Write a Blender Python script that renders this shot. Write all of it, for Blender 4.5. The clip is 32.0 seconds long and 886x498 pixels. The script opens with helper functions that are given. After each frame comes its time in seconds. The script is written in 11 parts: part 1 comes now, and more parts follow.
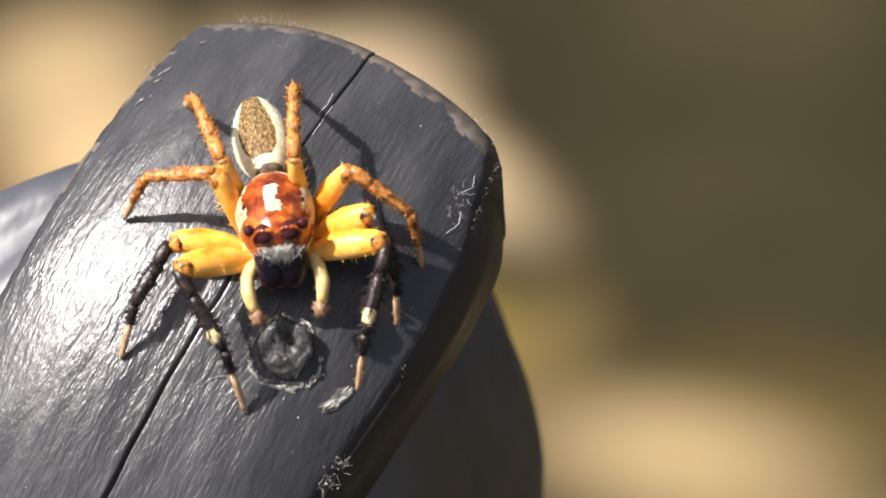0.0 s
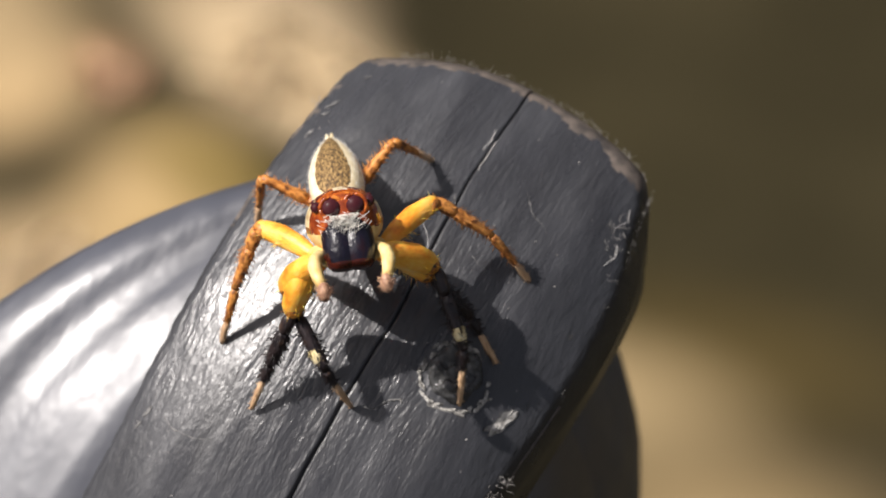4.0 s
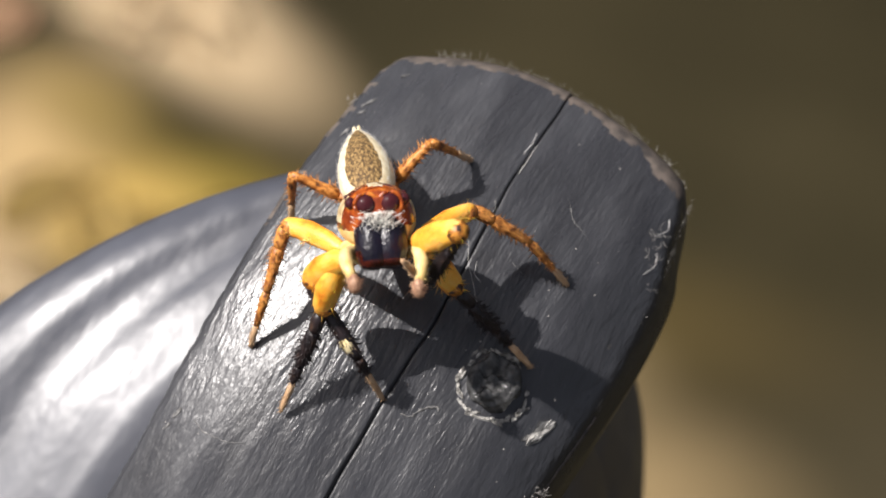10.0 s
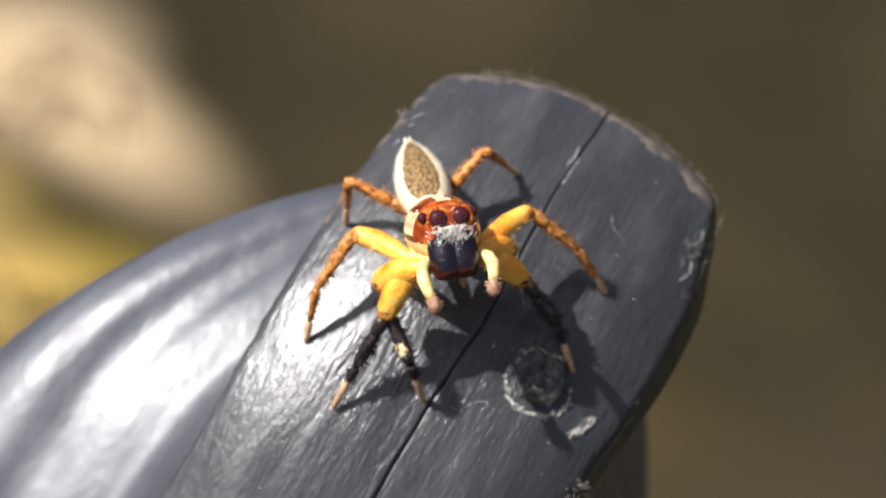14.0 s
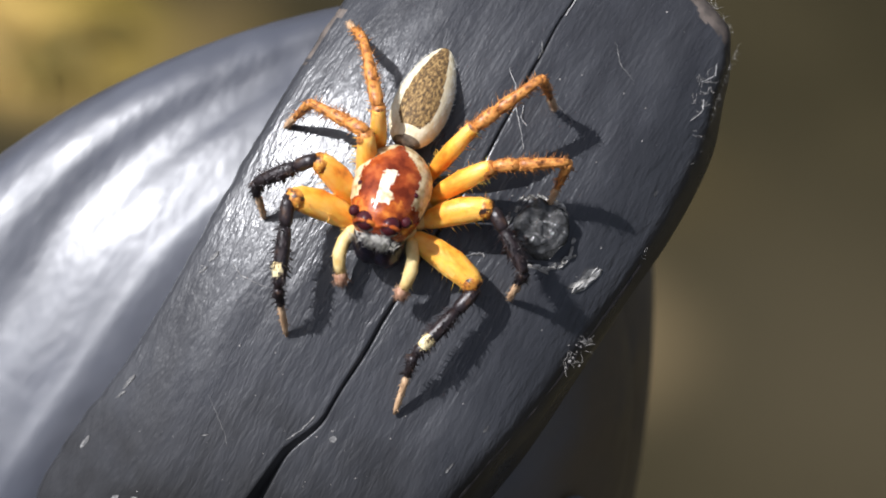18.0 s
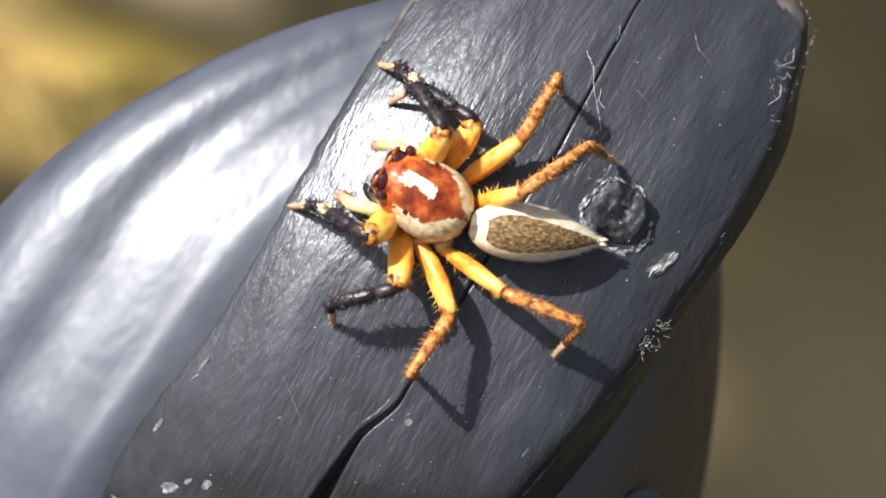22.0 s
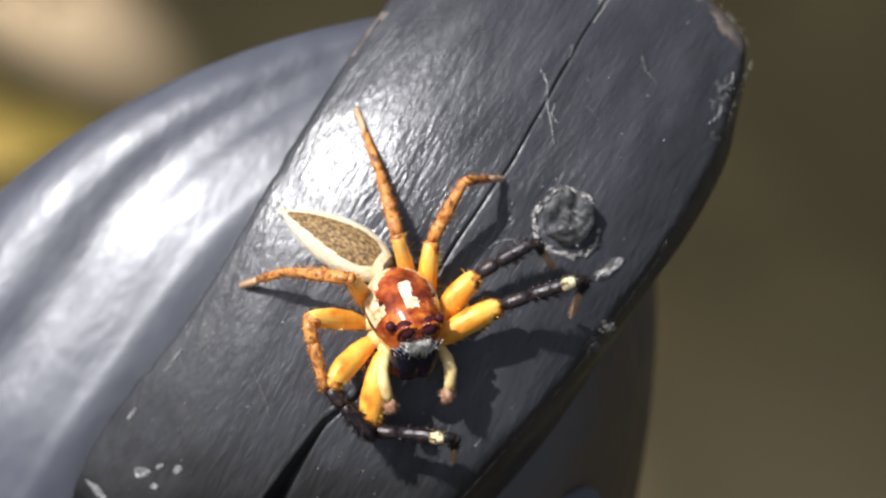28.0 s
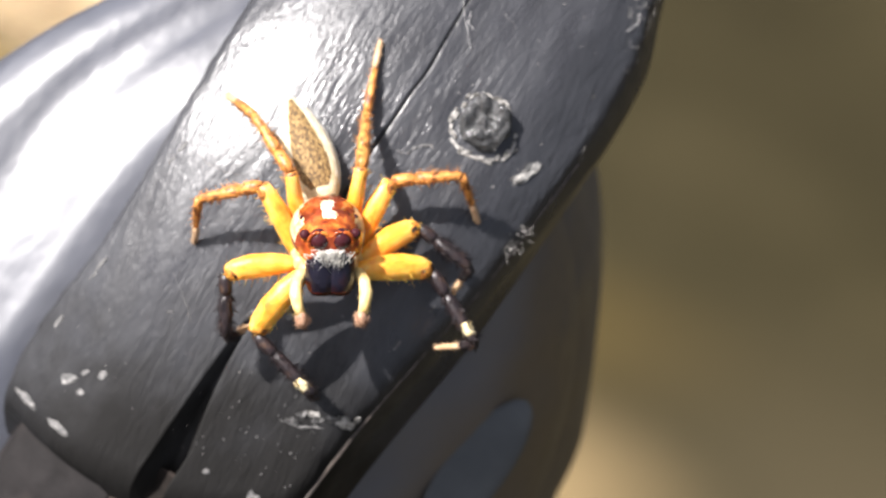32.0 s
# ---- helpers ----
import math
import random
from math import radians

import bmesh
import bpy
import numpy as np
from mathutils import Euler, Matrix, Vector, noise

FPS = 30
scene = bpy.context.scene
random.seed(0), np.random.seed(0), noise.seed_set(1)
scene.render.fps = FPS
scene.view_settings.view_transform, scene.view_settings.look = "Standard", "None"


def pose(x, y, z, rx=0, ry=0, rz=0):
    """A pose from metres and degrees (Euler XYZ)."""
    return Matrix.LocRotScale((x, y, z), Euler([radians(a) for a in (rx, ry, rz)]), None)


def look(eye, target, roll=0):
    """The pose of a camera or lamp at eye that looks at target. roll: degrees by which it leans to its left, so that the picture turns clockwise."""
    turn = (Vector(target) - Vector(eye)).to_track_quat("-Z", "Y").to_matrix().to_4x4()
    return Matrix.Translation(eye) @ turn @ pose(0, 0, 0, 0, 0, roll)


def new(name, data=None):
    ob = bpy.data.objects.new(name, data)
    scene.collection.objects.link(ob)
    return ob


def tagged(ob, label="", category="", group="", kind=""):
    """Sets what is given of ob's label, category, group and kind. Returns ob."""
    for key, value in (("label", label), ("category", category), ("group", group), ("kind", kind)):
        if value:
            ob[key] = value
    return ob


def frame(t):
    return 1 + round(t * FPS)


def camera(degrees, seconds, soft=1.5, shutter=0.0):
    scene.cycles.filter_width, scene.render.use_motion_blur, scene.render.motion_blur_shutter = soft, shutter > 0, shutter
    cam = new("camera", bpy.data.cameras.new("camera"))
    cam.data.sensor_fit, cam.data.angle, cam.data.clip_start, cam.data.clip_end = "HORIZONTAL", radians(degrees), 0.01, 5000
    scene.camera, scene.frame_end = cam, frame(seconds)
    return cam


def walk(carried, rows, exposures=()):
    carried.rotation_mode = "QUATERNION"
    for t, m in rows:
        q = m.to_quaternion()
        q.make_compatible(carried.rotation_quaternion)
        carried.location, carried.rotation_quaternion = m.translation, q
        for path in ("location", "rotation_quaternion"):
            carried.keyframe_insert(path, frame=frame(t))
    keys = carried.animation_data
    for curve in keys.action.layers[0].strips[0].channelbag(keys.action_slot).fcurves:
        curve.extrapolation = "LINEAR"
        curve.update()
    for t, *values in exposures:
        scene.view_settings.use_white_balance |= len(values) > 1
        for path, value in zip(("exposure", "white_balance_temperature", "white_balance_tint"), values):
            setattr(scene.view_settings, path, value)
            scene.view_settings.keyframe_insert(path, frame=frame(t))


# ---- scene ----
S = 0.001  # the place is modelled in millimetres


def P(x, y, z, rx=0, ry=0, rz=0):
    return pose(x * S, y * S, z * S, rx, ry, rz)


# ---- camera ----
cam = camera(16, 32.0, soft=1.8)
cam.data.dof.use_dof = True
cam.data.dof.focus_distance = 0.0886
cam.data.dof.aperture_fstop = 97
walk(cam, [
    (0, P(40.72, -36.71, 68.59, 37.88, 5.03, 33.44)),
    (0.5, P(39.51, -37.27, 68.14, 38.03, 4.64, 33.71)),
    (1, P(37.12, -39.95, 69.01, 37.49, 4.73, 33.92)),
    (1.5, P(34.56, -42.71, 71.87, 36.92, 3.50, 33.25)),
    (2, P(32.35, -43.13, 74.28, 36.82, 2.76, 32.49)),
    (2.5, P(33.30, -41.90, 74.88, 36.88, 2.42, 32.47)),
    (3, P(35.31, -39.82, 74.04, 36.68, 2.23, 32.90)),
    (3.5, P(35.24, -39.90, 74.52, 36.44, 2.42, 32.83)),
    (4, P(33.85, -41.60, 75.05, 36.32, 2.41, 32.56)),
    (4.5, P(33.58, -42.90, 75.35, 36.25, 2.09, 32.45)),
    (6.5, P(33.54, -47.48, 75.19, 38.45, 0.68, 31.82)),
    (7, P(32.27, -45.60, 75.74, 37.73, 0.66, 31.73)),
    (7.5, P(31.03, -44.10, 75.52, 37.17, 0.65, 31.93)),
    (8, P(29.55, -43.79, 75.24, 36.48, 0.54, 31.87)),
    (8.5, P(29.26, -43.58, 74.67, 35.75, 0.18, 31.95)),
    (9, P(29.78, -43.30, 74.73, 35.37, -0.30, 32.11)),
    (9.5, P(29.56, -42.98, 74.82, 35.44, -0.45, 32.10)),
    (10, P(27.90, -42.42, 74.98, 35.20, -0.56, 32.08)),
    (10.5, P(26.60, -42.09, 75.91, 34.59, -0.86, 32.04)),
    (11, P(25.95, -42.48, 76.62, 34.37, -1.37, 31.94)),
    (11.5, P(25.48, -44.92, 77.23, 34.63, -1.91, 31.51)),
    (12, P(25.88, -47.88, 77.29, 34.97, -2.48, 31.33)),
    (12.5, P(26.84, -50.32, 77.07, 35.66, -2.94, 31.38)),
    (13, P(27.12, -51.33, 76.63, 36.37, -3.16, 31.50)),
    (13.5, P(26.40, -51.29, 76.78, 36.94, -3.20, 31.32)),
    (14, P(25.56, -50.19, 77.15, 37.11, -3.28, 31.14)),
    (14.5, P(25.05, -49.97, 76.98, 36.57, -3.51, 31.00)),
    (16.5, P(22.53, -46.53, 76.05, 34.03, -4.08, 31.04)),
    (17, P(21.11, -44.57, 75.33, 33.58, -3.29, 30.67)),
    (17.5, P(21.23, -43.31, 74.83, 32.69, -3.36, 30.82)),
    (18, P(22.05, -44.02, 73.59, 31.93, -3.37, 31.03)),
    (18.5, P(23.10, -46.60, 72.16, 32.69, -3.36, 31.17)),
    (19, P(24.48, -49.27, 71.35, 33.76, -3.63, 31.71)),
    (19.5, P(25.33, -48.99, 71.63, 34.00, -3.28, 31.57)),
    (20, P(24.50, -47.02, 72.50, 34.00, -2.92, 31.59)),
    (20.5, P(23.02, -45.40, 72.92, 33.59, -2.67, 31.52)),
    (21, P(22.25, -45.37, 72.90, 33.22, -3.13, 31.36)),
    (21.5, P(22.26, -45.99, 72.10, 33.28, -3.30, 31.48)),
    (22, P(21.80, -46.39, 71.81, 33.21, -3.18, 31.47)),
    (22.5, P(22.52, -44.37, 72.47, 32.91, -3.00, 31.48)),
    (23, P(23.03, -40.01, 72.58, 33.17, -3.23, 31.45)),
    (23.5, P(22.40, -37.80, 72.11, 32.77, -2.96, 31.47)),
    (24, P(21.60, -39.31, 71.69, 32.28, -2.57, 31.34)),
    (24.5, P(22.70, -42.70, 71.92, 31.81, -2.47, 31.53)),
    (26.5, P(26.51, -52.68, 74.83, 35.81, -3.99, 31.70)),
    (27, P(24.28, -52.71, 75.67, 35.82, -4.34, 31.57)),
    (27.5, P(22.92, -52.11, 75.35, 35.71, -4.75, 31.34)),
    (28, P(23.12, -52.36, 74.98, 35.10, -5.23, 31.24)),
    (28.5, P(24.31, -54.19, 74.37, 33.93, -5.81, 31.19)),
    (29, P(26.31, -56.52, 73.53, 34.75, -5.69, 31.00)),
    (29.5, P(27.26, -57.93, 72.23, 36.25, -5.54, 31.02)),
    (30, P(27.68, -58.46, 71.46, 37.10, -5.02, 31.01)),
    (30.5, P(28.31, -58.38, 70.87, 37.45, -4.58, 31.31)),
    (31, P(28.96, -57.54, 72.23, 37.21, -4.25, 31.35)),
    (31.5, P(29.83, -55.30, 73.81, 36.70, -4.15, 31.31)),
    (32, P(29.91, -53.21, 73.84, 35.97, -3.61, 31.86)),
], exposures=[(0, 0.78, 6550, 13), (1, 0.74, 6550, 13), (2, 0.42, 6550, 13), (3, 0.2, 6550, 13), (4, 0.29, 6550, 13), (9, 0.36, 6500, 13), (12, 0.36, 6350, 12), (14.5, 0.55, 6250, 12), (17, 0.52, 5950, 12), (18, 0.36, 5950, 12), (19, 0.48, 5950, 12), (20, 0.72, 5950, 12), (22, 0.68, 6000, 12), (24.5, 0.46, 6100, 12), (27, 0.62, 5950, 12), (28, 0.38, 6050, 12), (28.5, 0.4, 6250, 12), (29, 0.7, 6500, 11), (30.5, 1.07, 6350, 13), (32, 1.15, 6350, 13)])

# ---- light ----
SUN_AZ, SUN_EL = radians(208), radians(57)
world = bpy.data.worlds.new("sky")
scene.world = world
world.use_nodes = True
wn = world.node_tree.nodes
sky = wn.new("ShaderNodeTexSky")
sky.sky_type, sky.sun_disc = "NISHITA", False
sky.air_density, sky.dust_density, sky.ozone_density = 0.8, 4.0, 0.6
sky.sun_elevation, sky.sun_rotation = SUN_EL, radians(90) - SUN_AZ
haze = wn.new("ShaderNodeHueSaturation")
haze.inputs["Saturation"].default_value = 0.45
world.node_tree.links.new(sky.outputs[0], haze.inputs["Color"])
world.node_tree.links.new(haze.outputs[0], wn["Background"].inputs[0])
wn["Background"].inputs[1].default_value = 0.07
sun = new("sun", bpy.data.lights.new("sun", "SUN"))
sun.data.energy, sun.data.angle, sun.data.color = 5.0, radians(0.6), (1.0, 0.96, 0.9)
sun_from = Vector((math.cos(SUN_AZ) * math.cos(SUN_EL), math.sin(SUN_AZ) * math.cos(SUN_EL), math.sin(SUN_EL)))
sun.matrix_world = look(sun_from, (0, 0, 0))


# ---- materials ----
def material(name, base, rough=0.5, metal=0.0, spec=0.5):
    m = bpy.data.materials.new(name)
    m.use_nodes = True
    b = m.node_tree.nodes["Principled BSDF"]
    b.inputs["Base Color"].default_value = (*base, 1)
    b.inputs["Roughness"].default_value = rough
    b.inputs["Metallic"].default_value = metal
    b.inputs["Specular IOR Level"].default_value = spec
    return m


def node(m, kind, **values):
    n = m.node_tree.nodes.new(kind)
    for key, v in values.items():
        n.inputs[key.replace("_", " ")].default_value = v
    return n


def join(m, a, b):
    m.node_tree.links.new(a, b)


def coords(m, scale=(1, 1, 1), turn=0.0):
    """Object space in millimetres, stretched."""
    tc = m.node_tree.nodes.new("ShaderNodeTexCoord")
    mp = m.node_tree.nodes.new("ShaderNodeMapping")
    mp.inputs["Scale"].default_value = [c / S for c in scale]
    mp.inputs["Rotation"].default_value = (0, 0, turn)
    join(m, tc.outputs["Object"], mp.inputs["Vector"])
    return mp.outputs[0]


def ramp(m, fac, stops):
    r = m.node_tree.nodes.new("ShaderNodeValToRGB")
    e = r.color_ramp.elements
    while len(e) < len(stops):
        e.new(0.5)
    for k, (pos, col) in zip(e, stops):
        k.position, k.color = pos, (*col, 1)
    join(m, fac, r.inputs[0])
    return r.outputs[0]


def noisy(m, stops, scale=(1, 1, 1), detail=4.0, turn=0.0, target="Base Color", rough=0.55):
    n = node(m, "ShaderNodeTexNoise", Scale=1.0, Detail=detail, Roughness=rough)
    join(m, coords(m, scale, turn), n.inputs["Vector"])
    out = ramp(m, n.outputs["Fac"], stops)
    join(m, out, m.node_tree.nodes["Principled BSDF"].inputs[target])
    return n


def bump(m, scale, strength, dist, detail=5.0, turn=0.0, chain=None, rough=0.6):
    n = node(m, "ShaderNodeTexNoise", Scale=1.0, Detail=detail, Roughness=rough)
    join(m, coords(m, scale, turn), n.inputs["Vector"])
    b = node(m, "ShaderNodeBump", Strength=strength, Distance=dist * S)
    join(m, n.outputs["Fac"], b.inputs["Height"])
    if chain is not None:
        join(m, chain, b.inputs["Normal"])
    join(m, b.outputs[0], m.node_tree.nodes["Principled BSDF"].inputs["Normal"])
    return b.outputs[0]


def grey(v, blue=1.0):
    return (v, v, v * blue)


black_plastic = material("black_plastic", grey(0.06), 0.4, spec=0.62)
noisy(black_plastic, [(0.3, (0.026, 0.0265, 0.03)), (0.55, (0.038, 0.039, 0.044)), (0.8, (0.06, 0.061, 0.067))], (0.9, 0.35, 0.35), 6)
noisy(black_plastic, [(0.32, grey(0.23)), (0.68, grey(0.4))], (1.6, 0.4, 0.4), 4, target="Roughness")
c1 = bump(black_plastic, (7.0, 1.7, 1.7), 0.75, 0.05, 3, turn=radians(5))
c2 = bump(black_plastic, (1.1, 0.2, 0.2), 0.22, 0.2, 2, chain=c1)
bump(black_plastic, (22, 3, 3), 0.12, 0.02, 2, chain=c2)

# dull black towards the lever's broken end: rubbed-in dirt widened to paint shade
def dirt_and_shade(m):
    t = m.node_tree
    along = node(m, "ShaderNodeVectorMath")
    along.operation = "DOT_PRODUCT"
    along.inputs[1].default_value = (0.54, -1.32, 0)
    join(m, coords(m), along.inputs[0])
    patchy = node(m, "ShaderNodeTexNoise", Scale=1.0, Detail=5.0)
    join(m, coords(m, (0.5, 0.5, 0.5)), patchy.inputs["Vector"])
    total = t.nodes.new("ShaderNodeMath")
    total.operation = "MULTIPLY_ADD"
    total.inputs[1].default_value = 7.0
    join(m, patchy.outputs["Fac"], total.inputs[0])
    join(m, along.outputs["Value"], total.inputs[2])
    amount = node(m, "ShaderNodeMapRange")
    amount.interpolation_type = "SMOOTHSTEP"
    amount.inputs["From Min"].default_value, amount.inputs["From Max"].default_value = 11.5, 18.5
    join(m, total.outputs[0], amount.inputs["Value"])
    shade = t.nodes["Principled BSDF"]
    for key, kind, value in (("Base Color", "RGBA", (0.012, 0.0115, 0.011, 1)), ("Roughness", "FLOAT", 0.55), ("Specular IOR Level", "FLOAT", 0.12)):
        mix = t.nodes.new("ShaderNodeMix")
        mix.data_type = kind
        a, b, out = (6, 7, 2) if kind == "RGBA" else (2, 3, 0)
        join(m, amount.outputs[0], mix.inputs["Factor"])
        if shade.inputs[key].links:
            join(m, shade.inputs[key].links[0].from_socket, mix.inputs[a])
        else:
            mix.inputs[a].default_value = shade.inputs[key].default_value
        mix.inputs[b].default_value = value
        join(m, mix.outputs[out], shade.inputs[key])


dirt_and_shade(black_plastic)

housing_plastic = material("housing_plastic", grey(0.08), 0.33, spec=0.95)
noisy(housing_plastic, [(0.35, (0.05, 0.053, 0.066)), (0.7, (0.08, 0.085, 0.105))], (0.3, 0.15, 0.15), 4)
noisy(housing_plastic, [(0.35, grey(0.34)), (0.65, grey(0.52))], (0.5, 0.35, 0.35), 4, target="Roughness")
bump(housing_plastic, (0.5, 0.3, 0.3), 0.3, 0.25, 3)
# brown reflection of the ground, painted on the flank under the lever
bounce_noise = node(housing_plastic, "ShaderNodeTexNoise", Scale=1.0, Detail=4.0)
join(housing_plastic, coords(housing_plastic, (0.5, 0.3, 0.5)), bounce_noise.inputs["Vector"])
split = node(housing_plastic, "ShaderNodeSeparateXYZ")
join(housing_plastic, coords(housing_plastic), split.inputs[0])
reach = housing_plastic.node_tree.nodes.new("ShaderNodeMath")
reach.operation = "MULTIPLY_ADD"
reach.inputs[1].default_value, reach.inputs[2].default_value = 0.25, -1.2
join(housing_plastic, split.outputs["X"], reach.inputs[0])
spread = housing_plastic.node_tree.nodes.new("ShaderNodeMath")
spread.use_clamp = True
join(housing_plastic, reach.outputs[0], spread.inputs[0])
join(housing_plastic, bounce_noise.outputs["Fac"], spread.inputs[1])
bounce_mix = housing_plastic.node_tree.nodes.new("ShaderNodeMix")
bounce_mix.data_type = "RGBA"
join(housing_plastic, spread.outputs[0], bounce_mix.inputs["Factor"])
shell = housing_plastic.node_tree.nodes["Principled BSDF"]
join(housing_plastic, shell.inputs["Base Color"].links[0].from_socket, bounce_mix.inputs[6])
bounce_mix.inputs[7].default_value = (0.11, 0.083, 0.055, 1)
join(housing_plastic, bounce_mix.outputs[2], shell.inputs["Base Color"])

# sky reflection on the flank, painted as a paler grey
sky_sheen_plastic = material("sky_sheen_plastic", (0.17, 0.18, 0.19), 0.45)
noisy(sky_sheen_plastic, [(0.35, (0.075, 0.08, 0.082)), (0.7, (0.11, 0.116, 0.118))], (0.5, 0.5, 0.5), 4)
worn_plastic = material("worn_plastic", (0.42, 0.4, 0.38), 0.6)
noisy(worn_plastic, [(0.35, (0.07, 0.07, 0.07)), (0.55, (0.16, 0.155, 0.15)), (0.7, (0.36, 0.35, 0.335))], (6, 6, 6), 4)
rim_plastic = material("torn_plastic", (0.5, 0.48, 0.45), 0.55)
noisy(rim_plastic, [(0.35, (0.12, 0.115, 0.105)), (0.5, (0.4, 0.385, 0.36)), (0.65, (0.66, 0.64, 0.6))], (6, 6, 6), 4)
nub_plastic = material("nub_plastic", grey(0.05), 0.16)
noisy(nub_plastic, [(0.35, grey(0.03)), (0.7, grey(0.09))], (3, 3, 3), 4)
bump(nub_plastic, (4, 4, 4), 0.8, 0.12, 4)
brown_wear = material("brown_wear", (0.2, 0.15, 0.12), 0.7)
noisy(brown_wear, [(0.35, (0.045, 0.038, 0.034)), (0.65, (0.13, 0.105, 0.088))], (2, 2, 2), 4)
lint = material("lint", (0.6, 0.57, 0.53), 0.8)
noisy(lint, [(0.3, (0.16, 0.15, 0.14)), (0.7, (0.4, 0.38, 0.36))], (8, 8, 8), 3)
white_lint = material("white_lint", (0.75, 0.73, 0.7), 0.7)
dark_grime = material("dark_grime", (0.05, 0.042, 0.036), 0.9, spec=0.15)
noisy(dark_grime, [(0.34, (0.008, 0.007, 0.006)), (0.5, (0.02, 0.016, 0.014)), (0.68, (0.075, 0.056, 0.048))], (0.6, 0.6, 0.6), 6)
bump(dark_grime, (1.5, 1.5, 1.5), 0.35, 0.2, 3)

# dirty black of the arm, dulled and darkened to paint in shade
arm_plastic = material("arm_plastic", grey(0.03), 0.7, spec=0.1)
noisy(arm_plastic, [(0.34, (0.012, 0.011, 0.011)), (0.55, (0.02, 0.018, 0.018)), (0.75, (0.042, 0.035, 0.03))], (0.7, 0.5, 0.7), 6)
bump(arm_plastic, (1.2, 0.8, 1.2), 0.3, 0.2, 3)

# ---- mesh helpers ----
# The lever and its housing are drawn level and then lean: they rise away from the near end.
LEAN, TOWARDS, AWAY = 0.38, Vector((0.359, -0.592, 1.0)), Vector((-0.518, 0.855, 0))
leaning = {"of": None}


def lean(p):
    d = LEAN * p.dot(AWAY)
    if leaning["of"] == "lever":  # its left shoulder falls away more steeply
        d -= 0.35 * min(max((0.25 - 0.09 * p.y - p.x) / 5.6, 0), 1.1) ** 2
    return p + TOWARDS * d


def part(name, bm, mat, parent=None, label="", smooth=True):
    """One bmesh, in millimetres, as one mesh object under a thing or a part."""
    if leaning["of"]:
        for v in bm.verts:
            v.co = lean(v.co)
    bmesh.ops.scale(bm, vec=(S, S, S), verts=bm.verts)
    bmesh.ops.recalc_face_normals(bm, faces=bm.faces)
    me = bpy.data.meshes.new(name)
    bm.to_mesh(me)
    bm.free()
    for f in me.polygons:
        f.use_smooth = smooth
    for k in mat if isinstance(mat, (list, tuple)) else [mat]:
        me.materials.append(k)
    ob = new(name, me)
    ob.parent = parent
    return tagged(ob, label)


def loft(bm, rings, closed=True, caps=True):
    """Skin a list of rings, each a list of points."""
    vs = [[bm.verts.new(p) for p in r] for r in rings]
    n = len(vs[0])
    for a, b in zip(vs[:-1], vs[1:]):
        for i in range(n if closed else n - 1):
            j = (i + 1) % n
            bm.faces.new((a[i], a[j], b[j], b[i]))
    if caps:
        bm.faces.new(vs[0][::-1])
        bm.faces.new(vs[-1])
    return vs


def tube(bm, pts, radii, sides=12, squash=1.0):
    """A round limb along a line of points, closed at both ends."""
    pts = [Vector(p) for p in pts]
    rings = []
    ref = Vector((0, 0, 1))
    for k, p in enumerate(pts):
        d = (pts[min(k + 1, len(pts) - 1)] - pts[max(k - 1, 0)]).normalized()
        if abs(d.dot(ref)) > 0.95:
            ref = Vector((1, 0, 0))
        x = d.cross(ref).normalized()
        z = x.cross(d)
        r = radii[k]
        rings.append([p + x * math.cos(a) * r + z * math.sin(a) * r * squash for a in [2 * math.pi * i / sides for i in range(sides)]])
    loft(bm, rings)


def limb(bm, length, profile, sides=14, bow=0.0, squash=1.0, y0=0.0):
    """A limb along +y; profile: (fraction, radius)."""
    tube(bm, [(0, y0 + f * length, bow * math.sin(math.pi * f)) for f, r in profile], [r for f, r in profile], sides, squash)


def bristles(bm, length, profile, count, size, seed, lean=0.6, y0=0.0, thick=0.013):
    """Fine hairs standing off a limb along +y."""
    rnd = random.Random(seed)
    for _ in range(count):
        f = rnd.random()
        r = next((ra + (rb - ra) * (f - fa) / (fb - fa) for (fa, ra), (fb, rb) in zip(profile, profile[1:]) if fa <= f <= fb), 0.1)
        a = rnd.uniform(0, 2 * math.pi)
        out = Vector((math.cos(a), 0, math.sin(a)))
        base = Vector((0, y0 + f * length, 0)) + out * r * 0.95
        hair(bm, base, (out + Vector((rnd.uniform(-0.2, 0.2), lean * rnd.uniform(0.3, 1.3), 0))).normalized() * size * rnd.uniform(0.5, 1.2), thick)


def hair(bm, base, reach, r):
    side = reach.cross(Vector((0.3, 0.2, 0.9))).normalized() * r
    up = reach.cross(side).normalized() * r
    v = [bm.verts.new(base + side), bm.verts.new(base - side * 0.5 + up), bm.verts.new(base - side * 0.5 - up), bm.verts.new(base + reach)]
    for a, b, c in ((0, 1, 3), (1, 2, 3), (2, 0, 3)):
        bm.faces.new((v[a], v[b], v[c]))


def ball(bm, centre, radii, turn=None, u=20, v=12):
    m = Matrix.Translation(centre) @ (turn or Matrix()).to_4x4() @ Matrix.Diagonal((*radii, 1))
    bmesh.ops.create_uvsphere(bm, u_segments=u, v_segments=v, radius=1, matrix=m)


# ---- the plastic lever ----
leaning["of"] = "lever"
FAR, NEAR = 11.3, -15.7


def between(y, table):
    """Straight lines from row to row of (y, value), eased by averaging."""
    ys, vs = [r[0] for r in table], [r[1] for r in table]
    return float(np.mean(np.interp([y - 1.2, y - 0.6, y, y + 0.6, y + 1.2], ys, vs)))


